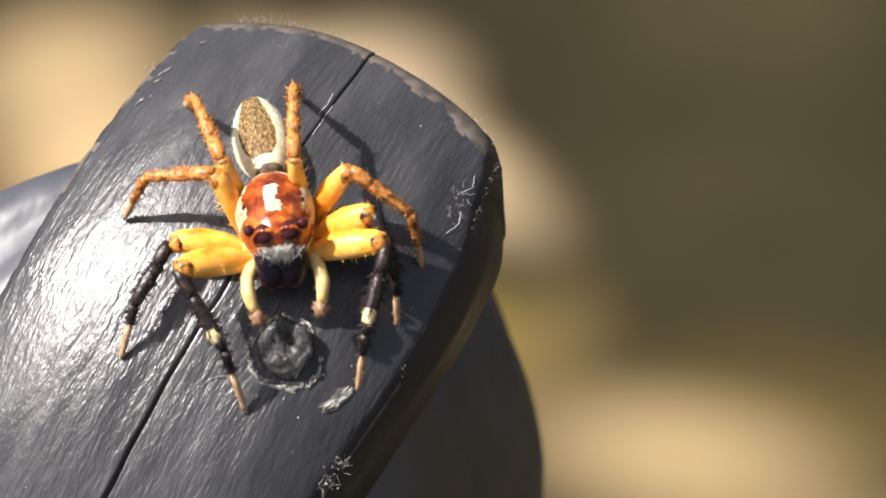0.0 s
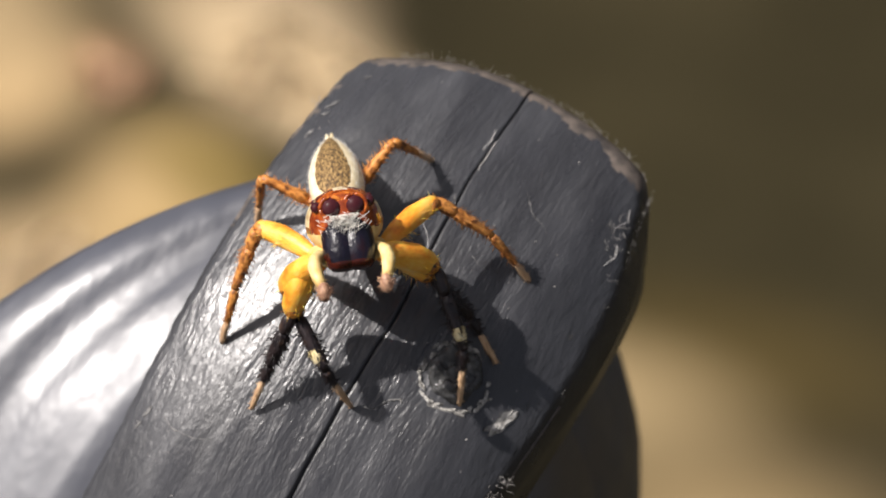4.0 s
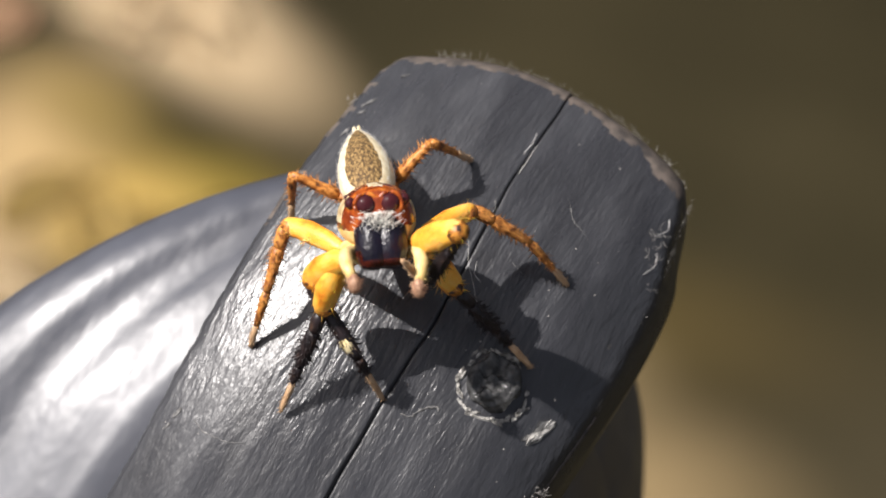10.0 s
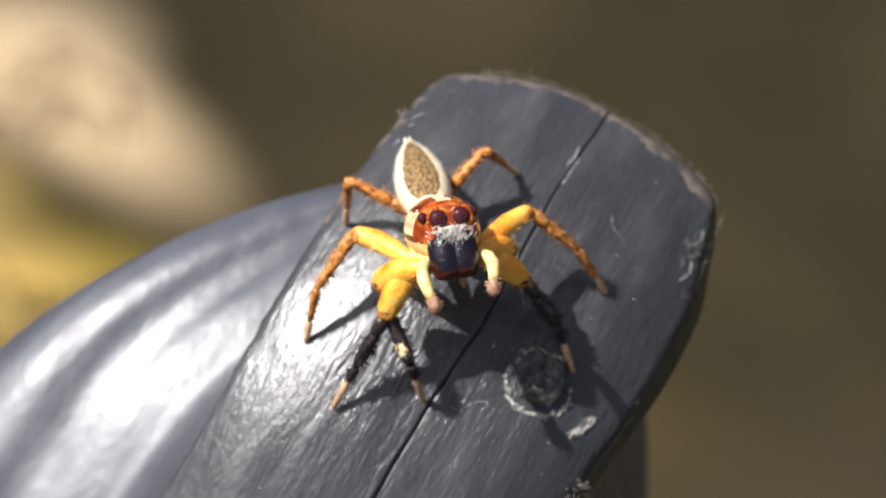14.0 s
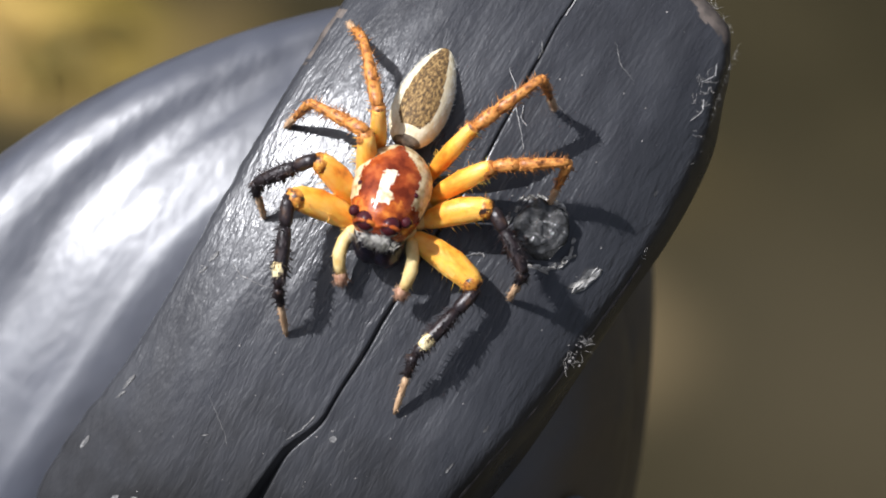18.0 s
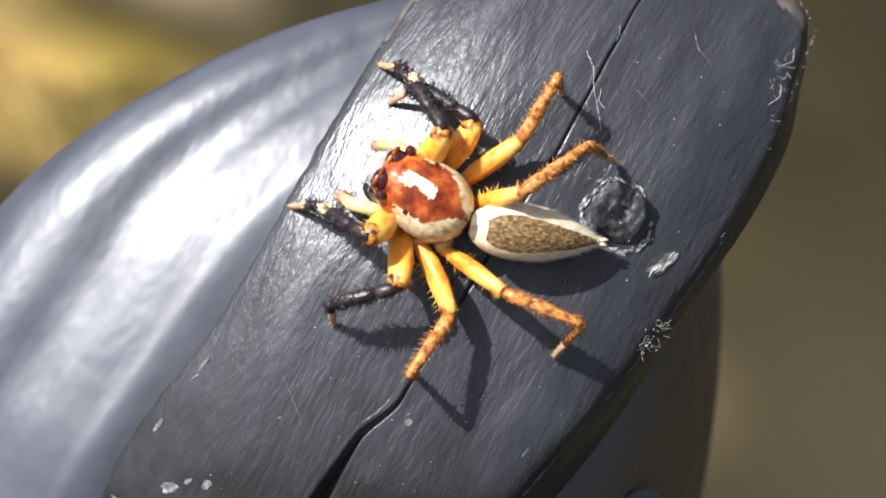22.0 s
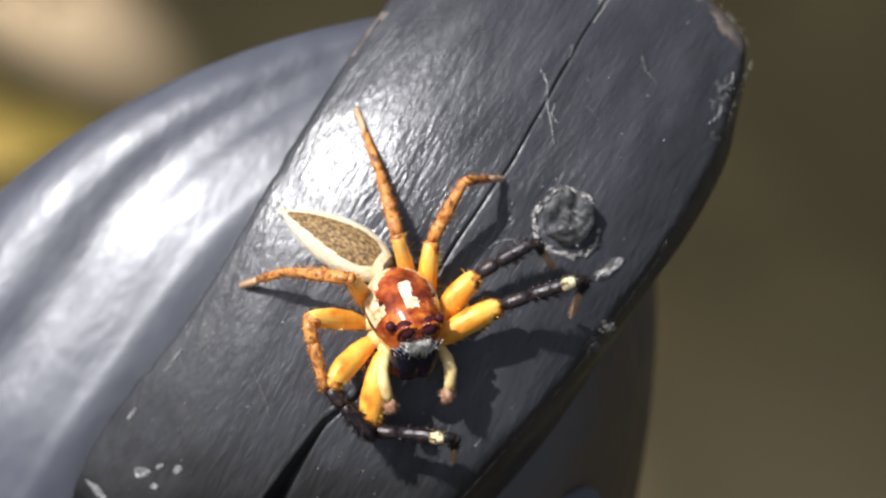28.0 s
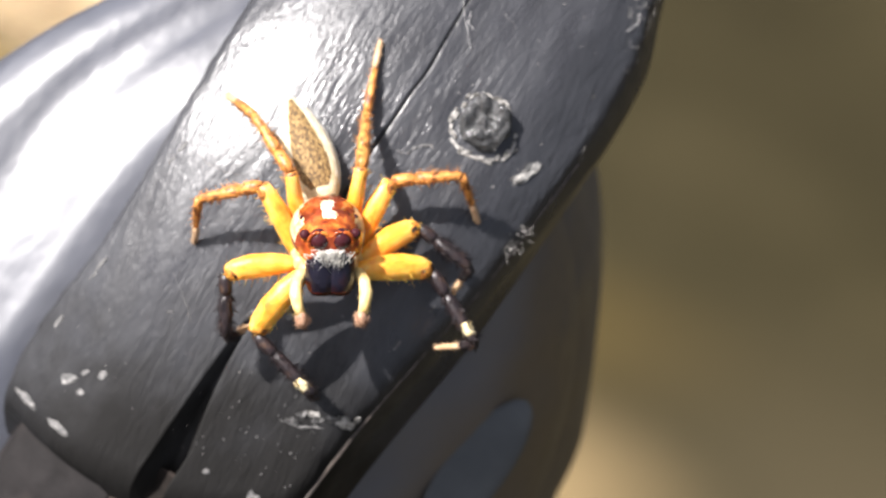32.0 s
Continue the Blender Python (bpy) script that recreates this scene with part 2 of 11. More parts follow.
def left_edge(y):
    return between(y, [(-16, -4.2), (-12.5, -4.15), (-9.5, -3.75), (-6.6, -3.85), (-0.6, -4.55), (4.7, -5.2), (11.3, -5.5)])


def right_edge(y):
    return between(y, [(-16, 5.75), (-12.3, 5.9), (-4.8, 6.55), (-0.3, 6.47), (3.0, 6.25), (6.0, 5.7), (9.6, 4.7), (11.3, 4.25)])


def centre(y):
    return (left_edge(y) + right_edge(y)) / 2


def seam_left(y):
    """Left lip of the split seam."""
    wave = 0.03 * math.sin(y * 0.8) + 0.012 * math.sin(y * 2.7)
    if y > 0:
        return 1.6 - 0.165 * y + wave
    if y > -8.6:
        return 1.6 - 0.065 * y + wave
    k = min((-8.6 - y) / 1.6, 1.0)
    return 2.14 - 0.48 * k * k * (3 - 2 * k) - 0.055 * max(0, -10.2 - y)


def seam_gap(y):
    g = 0.036 + 0.01 * math.sin(y * 1.7) + 0.008 * math.sin(y * 0.6) + 0.02 * ease((2 - y) / 6)
    if y < -8:
        g += 0.028 * (-8 - y) ** 1.95
    return max(0.012, min(g, 1.0))


def crown(x, y):
    u = (x - 0.25 + 0.09 * y) / 5.6
    return (-1.4 if u < 0 else -0.3) * u * u - 5.5 * max(0.0, u - 0.72) ** 2 - 0.016 * (y + 1) ** 2


NUB = (4.15, -0.38)


def round_nub(x, y, k=1.2):
    """Stretch round the nub, so that it is round on the leaning face."""
    return Vector((x, y, 0)) + AWAY * (x * AWAY.x + y * AWAY.y) * (k - 1)


def lever_surface(x, y):
    z = crown(x, y) + 0.05 * noise.noise((x * 0.5, y * 0.25, 3.0)) + 0.018 * noise.noise((x * 2.2, y * 0.7, 9.0))
    # the seam's left half stands a little proud of the right one
    z += (0.025 + 0.045 * ease((2 - y) / 8)) * (1 if x < seam_left(y) else -1) * math.exp(-abs(x - seam_left(y)) / 0.9)
    # a shallow dish round the moulding nub
    d = round_nub(x - NUB[0], y - NUB[1], 1 / 1.2).length
    return z - 0.045 * math.exp(-((d - 1.05) / 0.3) ** 2)


def ease(t):
    t = min(max(t, 0.0), 1.0)
    return t * t * (3 - 2 * t)


def end_shift(x, y):
    """The far end bows out, the near one is bowed too."""
    return -0.045 * (x + 0.5) ** 2 * ease((y - 5) / 6.3) + 0.06 * (x - 0.5) ** 2 * ease((-8 - y) / 7)


def build_lever():
    bm = bmesh.new()
    steps = 200
    rings = []
    for k in range(steps + 1):
        y = NEAR + (FAR - NEAR) * k / steps
        d = min(FAR - y, 0.8)
        d2 = min(y - NEAR, 0.6)
        drop = (0.8 - math.sqrt(max(0.64 - (0.8 - d) ** 2, 0.0))) * 0.7 + (0.6 - math.sqrt(max(0.36 - (0.6 - d2) ** 2, 0.0)))
        trim = 0.2 * max(0, y - FAR + 1.6) ** 2 + 0.12 * max(0, NEAR + 1.5 - y) ** 2
        xl, xr = left_edge(y) + trim, right_edge(y) - trim
        sx, gap = seam_left(y), seam_gap(y)
        dip = 0.12 + 3.0 * gap if gap < 0.1 else 0.32 + 1.1 * gap

        def at(x, lower=0.0):
            yy = y + end_shift(x, y)
            return (x, yy, lever_surface(x, yy) - drop - lower)

        zc = at(sx - 0.02)[2]
        ring = [at(xl + (sx - 0.09 - xl) * i / 39) for i in range(40)]
        ys = y + end_shift(sx, y)
        ring += [(sx - 0.03, ys, zc + 0.01), (sx, ys, zc - 0.05), (sx + gap * 0.3, ys, zc - dip), (sx + gap * 0.7, ys, zc - dip), at(sx + gap, 0.04), at(sx + gap + 0.04)]
        x0 = sx + gap + 0.09
        ring += [at(x0 + (xr - x0) * i / 39) for i in range(40)]
        (_, yl, zl), (_, yr, zr) = ring[0], ring[-1]
        low = -4.6 - 0.016 * (y + 1) ** 2
        e = 0.05 * noise.noise((y * 1.5, 7.0, 0)) + 0.03 * noise.noise((y * 5, 2.0, 0))
        k = ease((y + 5) / 9) * ease((FAR + 1.6 - y) / 7)  # the wall under the far right corner is deep and slants outwards
        wall = [((0.4, 0, zr - 1.4), (0.35, 0.7, zr - 1.7)), ((0.2, 0, low), (-0.5, 2.6, zr - 4.6)), ((-0.8, 0, low - 0.6), (-2.3, 3.0, zr - 5.8))]
        ring += [(xr + 0.2 + e, yr, zr - 0.14), (xr + 0.33 + e - 0.05 * k, yr, zr - 0.45)]
        ring += [(xr + a[0] + (b[0] - a[0]) * k, yr + b[1] * k, a[2] + (b[2] - a[2]) * k) for a, b in wall]
        ring += [(xl + 0.8, yl, low - 0.6), (xl + 0.1, yl, low), (xl - 0.25, yl, zl - 1.3), (xl - 0.24 - e, yl, zl - 0.4), (xl - 0.14 - e, yl, zl - 0.12)]
        rings.append(ring)
    loft(bm, rings)
    for f in bm.faces:
        c = f.calc_center_median()
        if FAR + end_shift(c.x, FAR) - c.y < 0.72 + 0.4 * noise.noise(c * 1.1) + 0.15 * noise.noise(c * 5):
            f.material_index = 1
        elif c.y > 1.5 and c.x < left_edge(c.y) - 0.02 + 0.3 * noise.noise(c * 1.3) + 0.1 * noise.noise(c * 4) and noise.noise(c * 0.6 + Vector((3, 0, 0))) > -0.1:
            f.material_index = 1
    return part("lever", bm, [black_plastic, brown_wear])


lever = tagged(build_lever(), "weathered black plastic lever with a split mould seam", "lever")


def chip(name, x, y, length, width, turn, mat, lift=0.05, seed=0, parent=lever, label=""):
    """A raised sliver lying on the lever, ragged at its edge."""
    rnd = random.Random(seed)
    bm = bmesh.new()
    n = 16
    ca, sa = math.cos(radians(turn)), math.sin(radians(turn))
    rim = []
    for i in range(n):
        a = 2 * math.pi * i / n
        u = math.cos(a) * length / 2 * rnd.uniform(0.82, 1.1)
        v = math.copysign(abs(math.sin(a)) ** 1.3, math.sin(a)) * width / 2 * rnd.uniform(0.65, 1.15)
        rim.append((x + u * ca - v * sa, y + u * sa + v * ca))
    low = [bm.verts.new((px, py, lever_surface(px, py) - 0.06)) for px, py in rim]
    mid = [bm.verts.new((x + (px - x) * 0.8, y + (py - y) * 0.8, lever_surface(px, py) + lift * rnd.uniform(0.4, 1.2))) for px, py in rim]
    tip = bm.verts.new((x, y, lever_surface(x, y) + lift * 0.55))
    for i in range(n):
        j = (i + 1) % n
        bm.faces.new((low[i], low[j], mid[j], mid[i]))
        bm.faces.new((mid[i], mid[j], tip))
    return part(name, bm, mat, parent, label, smooth=False)


def scratch(points, r, mat, seed=0):
    """A thin raised burr along the surface."""
    rnd = random.Random(seed)
    pts = []
    for (xa, ya), (xb, yb) in zip(points, points[1:]):
        for i in range(6):
            x, y = xa + (xb - xa) * i / 6 + rnd.uniform(-0.02, 0.02), ya + (yb - ya) * i / 6 + rnd.uniform(-0.02, 0.02)
            pts.append((x, y, lever_surface(x, y) + 0.005))
    bm = bmesh.new()
    tube(bm, pts, [r * rnd.uniform(0.35, 1.2) * math.sin(math.pi * (k + 0.6) / (len(pts) + 0.2)) ** 0.4 for k in range(len(pts))], 6)
    return part("burr", bm, mat, lever)


# the crumpled moulding nub and its torn rim
def build_nub():
    bm = bmesh.new()
    ball(bm, (0, 0, 0), (0.8, 0.8, 0.55), u=56, v=34)
    for v in bm.verts:
        a = math.atan2(v.co.y, v.co.x)
        r = math.hypot(v.co.x, v.co.y)
        fold = 0.17 * math.sin(5 * a + 2.4 * r + 1.2) * r + 0.2 * noise.noise(v.co * 3.1) + 0.07 * noise.noise(v.co * 7)
        v.co.z = v.co.z * (0.75 if v.co.z > 0 else 0.3) + fold - 0.22 * math.exp(-((r - 0.25) / 0.16) ** 2)
        flat = round_nub(v.co.x, v.co.y)
        v.co.x, v.co.y = NUB[0] + flat.x, NUB[1] + flat.y
        v.co.z += crown(*NUB) + 0.12
    return part("gate_nub", bm, nub_plastic, lever, "crumpled glossy moulding nub")


nub = build_nub()
rnd = random.Random(12)
for k in range(44):
    a = 2 * math.pi * k / 44 + rnd.uniform(-0.08, 0.08)
    r = rnd.uniform(0.92, 1.1)
    if 0.2 < a < 1.3 and rnd.random() < 0.6:
        continue
    at_ = round_nub(r * math.cos(a), r * math.sin(a))
    chip("rim_flake", NUB[0] + at_.x, NUB[1] + at_.y, rnd.uniform(0.22, 0.5), rnd.uniform(0.07, 0.15), math.degrees(a) + 90 + rnd.uniform(-30, 30), rim_plastic, 0.1, k)
chip("flake", 5.96, -0.69, 1.5, 0.36, 82, rim_plastic, 0.13, 3, label="pale torn flake of plastic")
chip("flake", 5.76, -1.15, 0.5, 0.14, 70, worn_plastic, 0.06, 4)
scratch([(2.73, -2.5), (2.9, -2.15), (3.2, -1.9), (3.32, -2.0)], 0.05, worn_plastic, 1)
scratch([(2.4, -2.65), (2.65, -2.65), (2.85, -2.45)], 0.035, worn_plastic, 2)
for k, (x, y, l, w, a) in enumerate([(-2.37, -13.56, 0.9, 0.4, 20), (-1.33, -13.1, 0.4, 0.35, 60), (-1.7, -13.8, 0.35, 0.25, 0), (-1.9, -13.2, 0.3, 0.2, 40),
                                     (-3.5, -10.0, 0.7, 0.2, 75), (-3.5, -10.4, 0.4, 0.12, 60), (-3.7, -12.0, 0.5, 0.2, 80), (-3.4, -5.6, 0.5, 0.2, 80), (-3.45, -6.1, 0.35, 0.14, 70),
                                     (-3.3, -14.45, 1.3, 0.22, -22), (-1.75, -14.95, 1.2, 0.22, -16), (4.8, -14.2, 0.55, 0.24, 110), (4.95, -14.1, 0.3, 0.14, 30), (3.2, -14.2, 0.3, 0.2, 30),
                                     (-4.95, 7.3, 0.8, 0.16, 70), (-4.9, 6.8, 0.4, 0.12, 60), (-4.85, 5.8, 0.5, 0.14, 85), (-4.7, 8.9, 0.4, 0.1, 60), (5.9, 3.2, 0.3, 0.1, 95),
                                     (2.75, -9.0, 0.3, 0.24, 20), (2.6, -8.8, 0.12, 0.1, 0), (-0.5, -10.6, 0.3, 0.05, 30), (6.2, -6.4, 0.35, 0.08, 80), (6.0, -8.0, 0.5, 0.08, 85)]):
    chip("flake", x, y, l, w, a, worn_plastic, 0.03, 30 + k)
for k in range(22):
    t = rnd.random()
    chip("flake", 4.5 + 1.75 * t + rnd.uniform(-0.1, 0.1), -11.7 + 1.0 * t + rnd.uniform(-0.16, 0.16), rnd.uniform(0.12, 0.5), rnd.uniform(0.06, 0.22), 30 + rnd.uniform(-40, 40), rim_plastic if k % 2 else worn_plastic, rnd.uniform(0.08, 0.22), 70 + k)
for k in range(30):
    chip("speck", rnd.uniform(2.3, 5.9), rnd.uniform(-13.8, -10.5), rnd.uniform(0.04, 0.12), rnd.uniform(0.03, 0.08), rnd.uniform(0, 180), worn_plastic, 0.05, 120 + k)
scratch([(4.3, -11.85), (5.0, -11.7), (5.7, -11.3)], 0.05, worn_plastic, 5)
scratch([(-2.8, -5.6), (-2.3, -5.9), (-1.5, -5.95), (-0.8, -5.7)], 0.02, worn_plastic, 6)
scratch([(2.2, 6.9), (2.8, 6.2), (3.5, 5.9)], 0.015, worn_plastic, 7)
scratch([(2.2, 3.7), (3.0, 3.4)], 0.012, worn_plastic, 8)
scratch([(0.55, 5.5), (0.72, 5.2), (0.8, 4.8)], 0.03, worn_plastic, 9)
scratch([(1.95, -8.7), (1.85, -9.2), (1.6, -9.8)], 0.045, worn_plastic, 10)
scratch([(-1.1, -9.5), (-0.3, -10.1), (0.4, -10.7)], 0.012, worn_plastic, 11)

# a tan moulding line along the right-hand side
def lip(points, r, name, label):
    bm = bmesh.new()
    rnd = random.Random(len(points))
    tube(bm, points, [r * (0.5 + 0.5 * abs(noise.noise(Vector(p) * 1.3)) * 2) for p in points], 8)
    return part(name, bm, brown_wear, lever, label)


lip([(right_edge(y) + 0.3, y, crown(right_edge(y), y) - 0.55) for y in [-21.6 + 0.4 * k for k in range(58)]], 0.1, "flash_line", "tan moulding line")

# fine pale dust
bm = bmesh.new()
rnd = random.Random(77)
for _ in range(330):
    y = rnd.uniform(-14.3, 10.0)
    x = centre(y) + rnd.uniform(-1, 1) * 4.9
    r = 0.008 + 0.03 * rnd.random() ** 5
    z = lever_surface(x, y)
    v = [bm.verts.new((x + r * math.cos(a) * rnd.uniform(0.5, 1.3), y + r * math.sin(a) * rnd.uniform(0.5, 1.3), z + 0.004)) for a in (0, 1.3, 2.5, 3.8, 5.0)]
    top = bm.verts.new((x, y, z + r))
    for i in range(5):
        bm.faces.new((v[i], v[(i + 1) % 5], top))
tagged(part("dust", bm, lint), "fine pale dust on the black lever", "dust", kind="stuff")


# tufts of lint caught on the edge
def tuft(x, y, z, size, seed):
    rnd = random.Random(seed)
    bm = bmesh.new()
    for _ in range(26):
        p = Vector((x, y, z)) + Vector((rnd.gauss(0, 0.16), rnd.gauss(0, 0.22), rnd.gauss(0, 0.12))) * size
        d = Vector((rnd.uniform(-0.4, 1), rnd.uniform(-1, 1), rnd.uniform(-0.3, 0.8)))
        pts = [p]
        for _ in range(5):
            d = (d + Vector((rnd.gauss(0, 0.35), rnd.gauss(0, 0.35), rnd.gauss(0, 0.3)))).normalized()
            p = p + d * 0.07 * size
            pts.append(p)
        tube(bm, pts, [0.006] * len(pts), 4)
    for _ in range(14):
        q = Vector((x, y, z)) + Vector((rnd.gauss(0, 0.15), rnd.gauss(0, 0.22), rnd.gauss(0, 0.1))) * size
        ball(bm, q, [rnd.uniform(0.02, 0.07) * size for _ in range(3)], u=6, v=4)
    return tagged(part("lint_tuft", bm, lint), "small tuft of whitish lint on the lever's edge", "lint", group="lint along the lever")


for k, (x, y, dz, size) in enumerate([(4.8, 7.5, -0.1, 1.0), (5.0, 6.7, -0.2, 0.9), (5.5, 5.8, -0.3, 0.8), (7.0, -2.2, -0.1, 0.8), (7.1, -2.9, -0.1, 0.9), (5.9, 4.9, -0.2, 0.4), (-5.6, 7.3, -0.1, 0.5), (6.6, 1.5, -0.1, 0.3)]):
    x = max(left_edge(y) - 0.2, min(x, right_edge(y) + 0.2))
    tuft(x, y, crown(x, y) + dz, size, 40 + k)


# short fuzz along the far edge and its right-hand corner
bm = bmesh.new()
rnd = random.Random(90)
for k in range(420):
    if k % 3:
        x = rnd.uniform(-4.6, 4.4)
        y = FAR - 0.12 - 0.045 * (x + 0.5) ** 2
        z = lever_surface(x, y) - rnd.uniform(0.1, 0.5)
        out = Vector((rnd.gauss(0, 0.6), rnd.uniform(0.2, 1), rnd.uniform(0, 1)))
    else:
        y = rnd.uniform(3.5, 9.8)
        x = right_edge(y) + 0.12
        z = lever_surface(x, y) - rnd.uniform(0.0, 0.4)
        out = Vector((rnd.uniform(0.2, 1), rnd.gauss(0, 0.6), rnd.uniform(0, 1)))
    hair(bm, Vector((x, y, z)), out.normalized() * (0.06 + 0.3 * rnd.random() ** 3), 0.007)
tagged(part("fuzz", bm, lint), "fine greyish fuzz along the lever's worn end", "fuzz", kind="stuff")


# loose fibres lying along the seam
def fibre(points, r, seed):
    rnd = random.Random(seed)
    bm = bmesh.new()
    pts = []
    for (xa, ya, ha), (xb, yb, hb) in zip(points, points[1:]):
        for i in range(8):
            t = i / 8
            x, y, h = xa + (xb - xa) * t + rnd.gauss(0, 0.008), ya + (yb - ya) * t + rnd.gauss(0, 0.008), ha + (hb - ha) * t
            pts.append((x, y, lever_surface(x, y) + h + r))
    tube(bm, pts, [r] * len(pts), 5)
    return tagged(part("fibre", bm, white_lint), "fine white fibre stuck to the lever", "fibre", group="fibres on the lever")


fibre([(0.33, 4.02, 0.0), (0.9, 3.4, 0.3), (1.31, 2.74, 0.35), (1.9, 2.1, 0.25), (2.27, 1.72, 0.0)], 0.005, 1)
fibre([(0.3, 8.2, 0.02), (0.45, 7.4, 0.04), (0.55, 6.7, 0.02)], 0.009, 2)
fibre([(0.05, 8.6, 0.02), (0.2, 8.1, 0.04), (0.2, 7.6, 0.02)], 0.01, 4)
fibre([(1.4, 3.1, 0.02), (1.6, 2.6, 0.1), (1.9, 2.5, 0.02)], 0.006, 5)
fibre([(4.7, 8.6, -0.05), (5.0, 8.0, 0.1), (4.8, 7.4, 0.0)], 0.007, 6)
fibre([(5.1, 7.2, -0.05), (5.4, 6.6, 0.1), (5.3, 6.0, 0.0)], 0.007, 7)


# ---- the housing under the lever ----
leaning["of"] = "housing"
def smooth_loop(points, n):
    """A closed curve through the points."""
    out = []
    m = len(points)
    for i in range(m):
        p = [Vector(points[(i + k - 1) % m]) for k in range(4)]
        for s in range(n):
            t = s / n
            out.append(0.5 * (2 * p[1] + (p[2] - p[0]) * t + (2 * p[0] - 5 * p[1] + 4 * p[2] - p[3]) * t * t + (3 * p[1] - p[0] - 3 * p[2] + p[3]) * t ** 3))
    return out


def build_housing():
    loop = smooth_loop([(9.0, -15.5), (8.6, -12.5), (7.0, -9.0), (4.0, -6.8), (0, -6.0), (-5.0, -6.05), (-6.5, -6.3), (-7.9, -6.64), (-8.9, -7.0), (-9.8, -7.2), (-10.8, -7.24), (-11.6, -7.42), (-12.3, -7.72),
                        (-13.0, -8.16), (-13.7, -8.95), (-14.8, -10.6), (-15.6, -13.0), (-15.3, -17), (-12, -22), (-3, -24), (5, -22), (8.2, -18.5)], 6)
    bm = bmesh.new()
    rings = []
    for k in range(71):
        y = min(12.5, -60 + 75.3 * k / 70)
        q = max(0.0, (y + 5.07) / 20.4)
        e = (1 - q ** 1.67) ** 0.6
        away = abs(y - 5.2)
        tilt = (-0.007 if y > 5.2 else -0.0065) * away * away if away < 18 else -2.1 - 0.45 * (away - 18)
        shoulder = [(min(-2.0, 2.64 + (p.x - 2.64 - 0.08 * min(0, p.x + 6)) * e + 0.08 * max(0, y + 5.07)), y, -9.33 + (p.y + 11.7) * e + tilt) for p in loop]
        y = -60 + 73.0 * k / 70
        q = max(0.0, (y + 4) / 17)
        e = max(math.sqrt(max(1 - q * q, 0.0)), 0.05)
        shift = -0.14 * max(0, y + 4)
        away = abs(y + 2.5)
        tilt = -0.02 * away * away if away < 15 else -4.5 - 0.6 * (away - 15)
        past = max(0.0, -7 - y)
        tilt -= 0.025 * past * past if past < 12 else 3.6 + 0.6 * (past - 12)
        flank = [(max(-2.5, -3.4 + (p.x + 3.4) * e + shift), y, -15 + (p.y + 15) * e + tilt) for p in loop]
        rings.append([Vector(b).lerp(Vector(a), ease(-p.x / 6)) for p, a, b in zip(loop, shoulder, flank)])
    loft(bm, rings)
    ob = part("housing", bm, housing_plastic)
    # the deep belly of the shell, well below the lever
    bm = bmesh.new()
    rings = []
    for k in range(61):
        y = -50 + 71.5 * k / 60
        xr = between(y, [(-50, 4.5), (-20, 5.6), (-4, 6.2), (0.3, 5.95), (4, 5.55), (9, 4.75), (12.4, 3.2), (15.5, 1.6), (19, -0.4), (21.5, -3.5)])
        drop = 0.02 * max(0, y - 3) ** 2
        side = smooth_loop([(-12, -22), (-7, -17.5), (xr - 4.2, -17), (xr - 1.5, -20), (xr, -26), (xr - 0.8, -32), (-4, -37), (-11, -34)], 4)
        rings.append([(p.x + 1.9, y - 4.0, p.y - drop + 6.7) for p in side])
    loft(bm, rings)
    part("belly", bm, housing_plastic, ob)
    # oval boss added to carry the painted sky reflection
    bm = bmesh.new()
    ball(bm, (0, 0, 0), (0.22, 3.3, 1.05), Matrix.Rotation(radians(-58), 4, "Y"), 32, 16)
    bmesh.ops.translate(bm, verts=bm.verts, vec=(7.9, -5.5, -9.95))
    part("boss", bm, sky_sheen_plastic, ob, "smooth oval boss added for a sky reflection on the housing's flank")
    return ob


housing = tagged(build_housing(), "large rounded black plastic housing below the lever", "housing")


leaning["of"] = "lever"


# dirt crusted on the arm behind the lever's broken end
def build_crust():
    bm = bmesh.new()
    nx, ny = 64, 80
    vs = []
    for j in range(ny + 1):
        row = []
        for i in range(nx + 1):
            y = -14.3 - 11 * j / ny
            x = 0.2 + (6.05 - 0.2) * i / nx
            w = Vector((x, y, 0))
            z = crown(x, y) - 0.95 + 0.3 * noise.noise(w * 0.5) + 0.14 * noise.noise(w * 1.1) + 0.05 * noise.noise(w * 2.6)
            z -= 0.5 * ease((0.9 - x) / 0.7) + 0.3 * ease((x - 5.6) / 0.5)
            row.append(bm.verts.new((x + 0.18 * noise.noise(Vector((1.0, y * 0.9, 4))) * (i < 4), y, z)))
        vs.append(row)
    for a, b in zip(vs, vs[1:]):
        for i in range(nx):
            bm.faces.new((a[i], a[i + 1], b[i + 1], b[i]))
    ret = bmesh.ops.extrude_edge_only(bm, edges=[e for e in bm.edges if e.is_boundary])
    for v in ret["geom"]:
        if isinstance(v, bmesh.types.BMVert):
            v.co.z -= 5
    return tagged(part("dirt_crust", bm, dark_grime), "lumpy crust of dark brown dirt behind the lever's broken end", "dirt")


crust = build_crust()


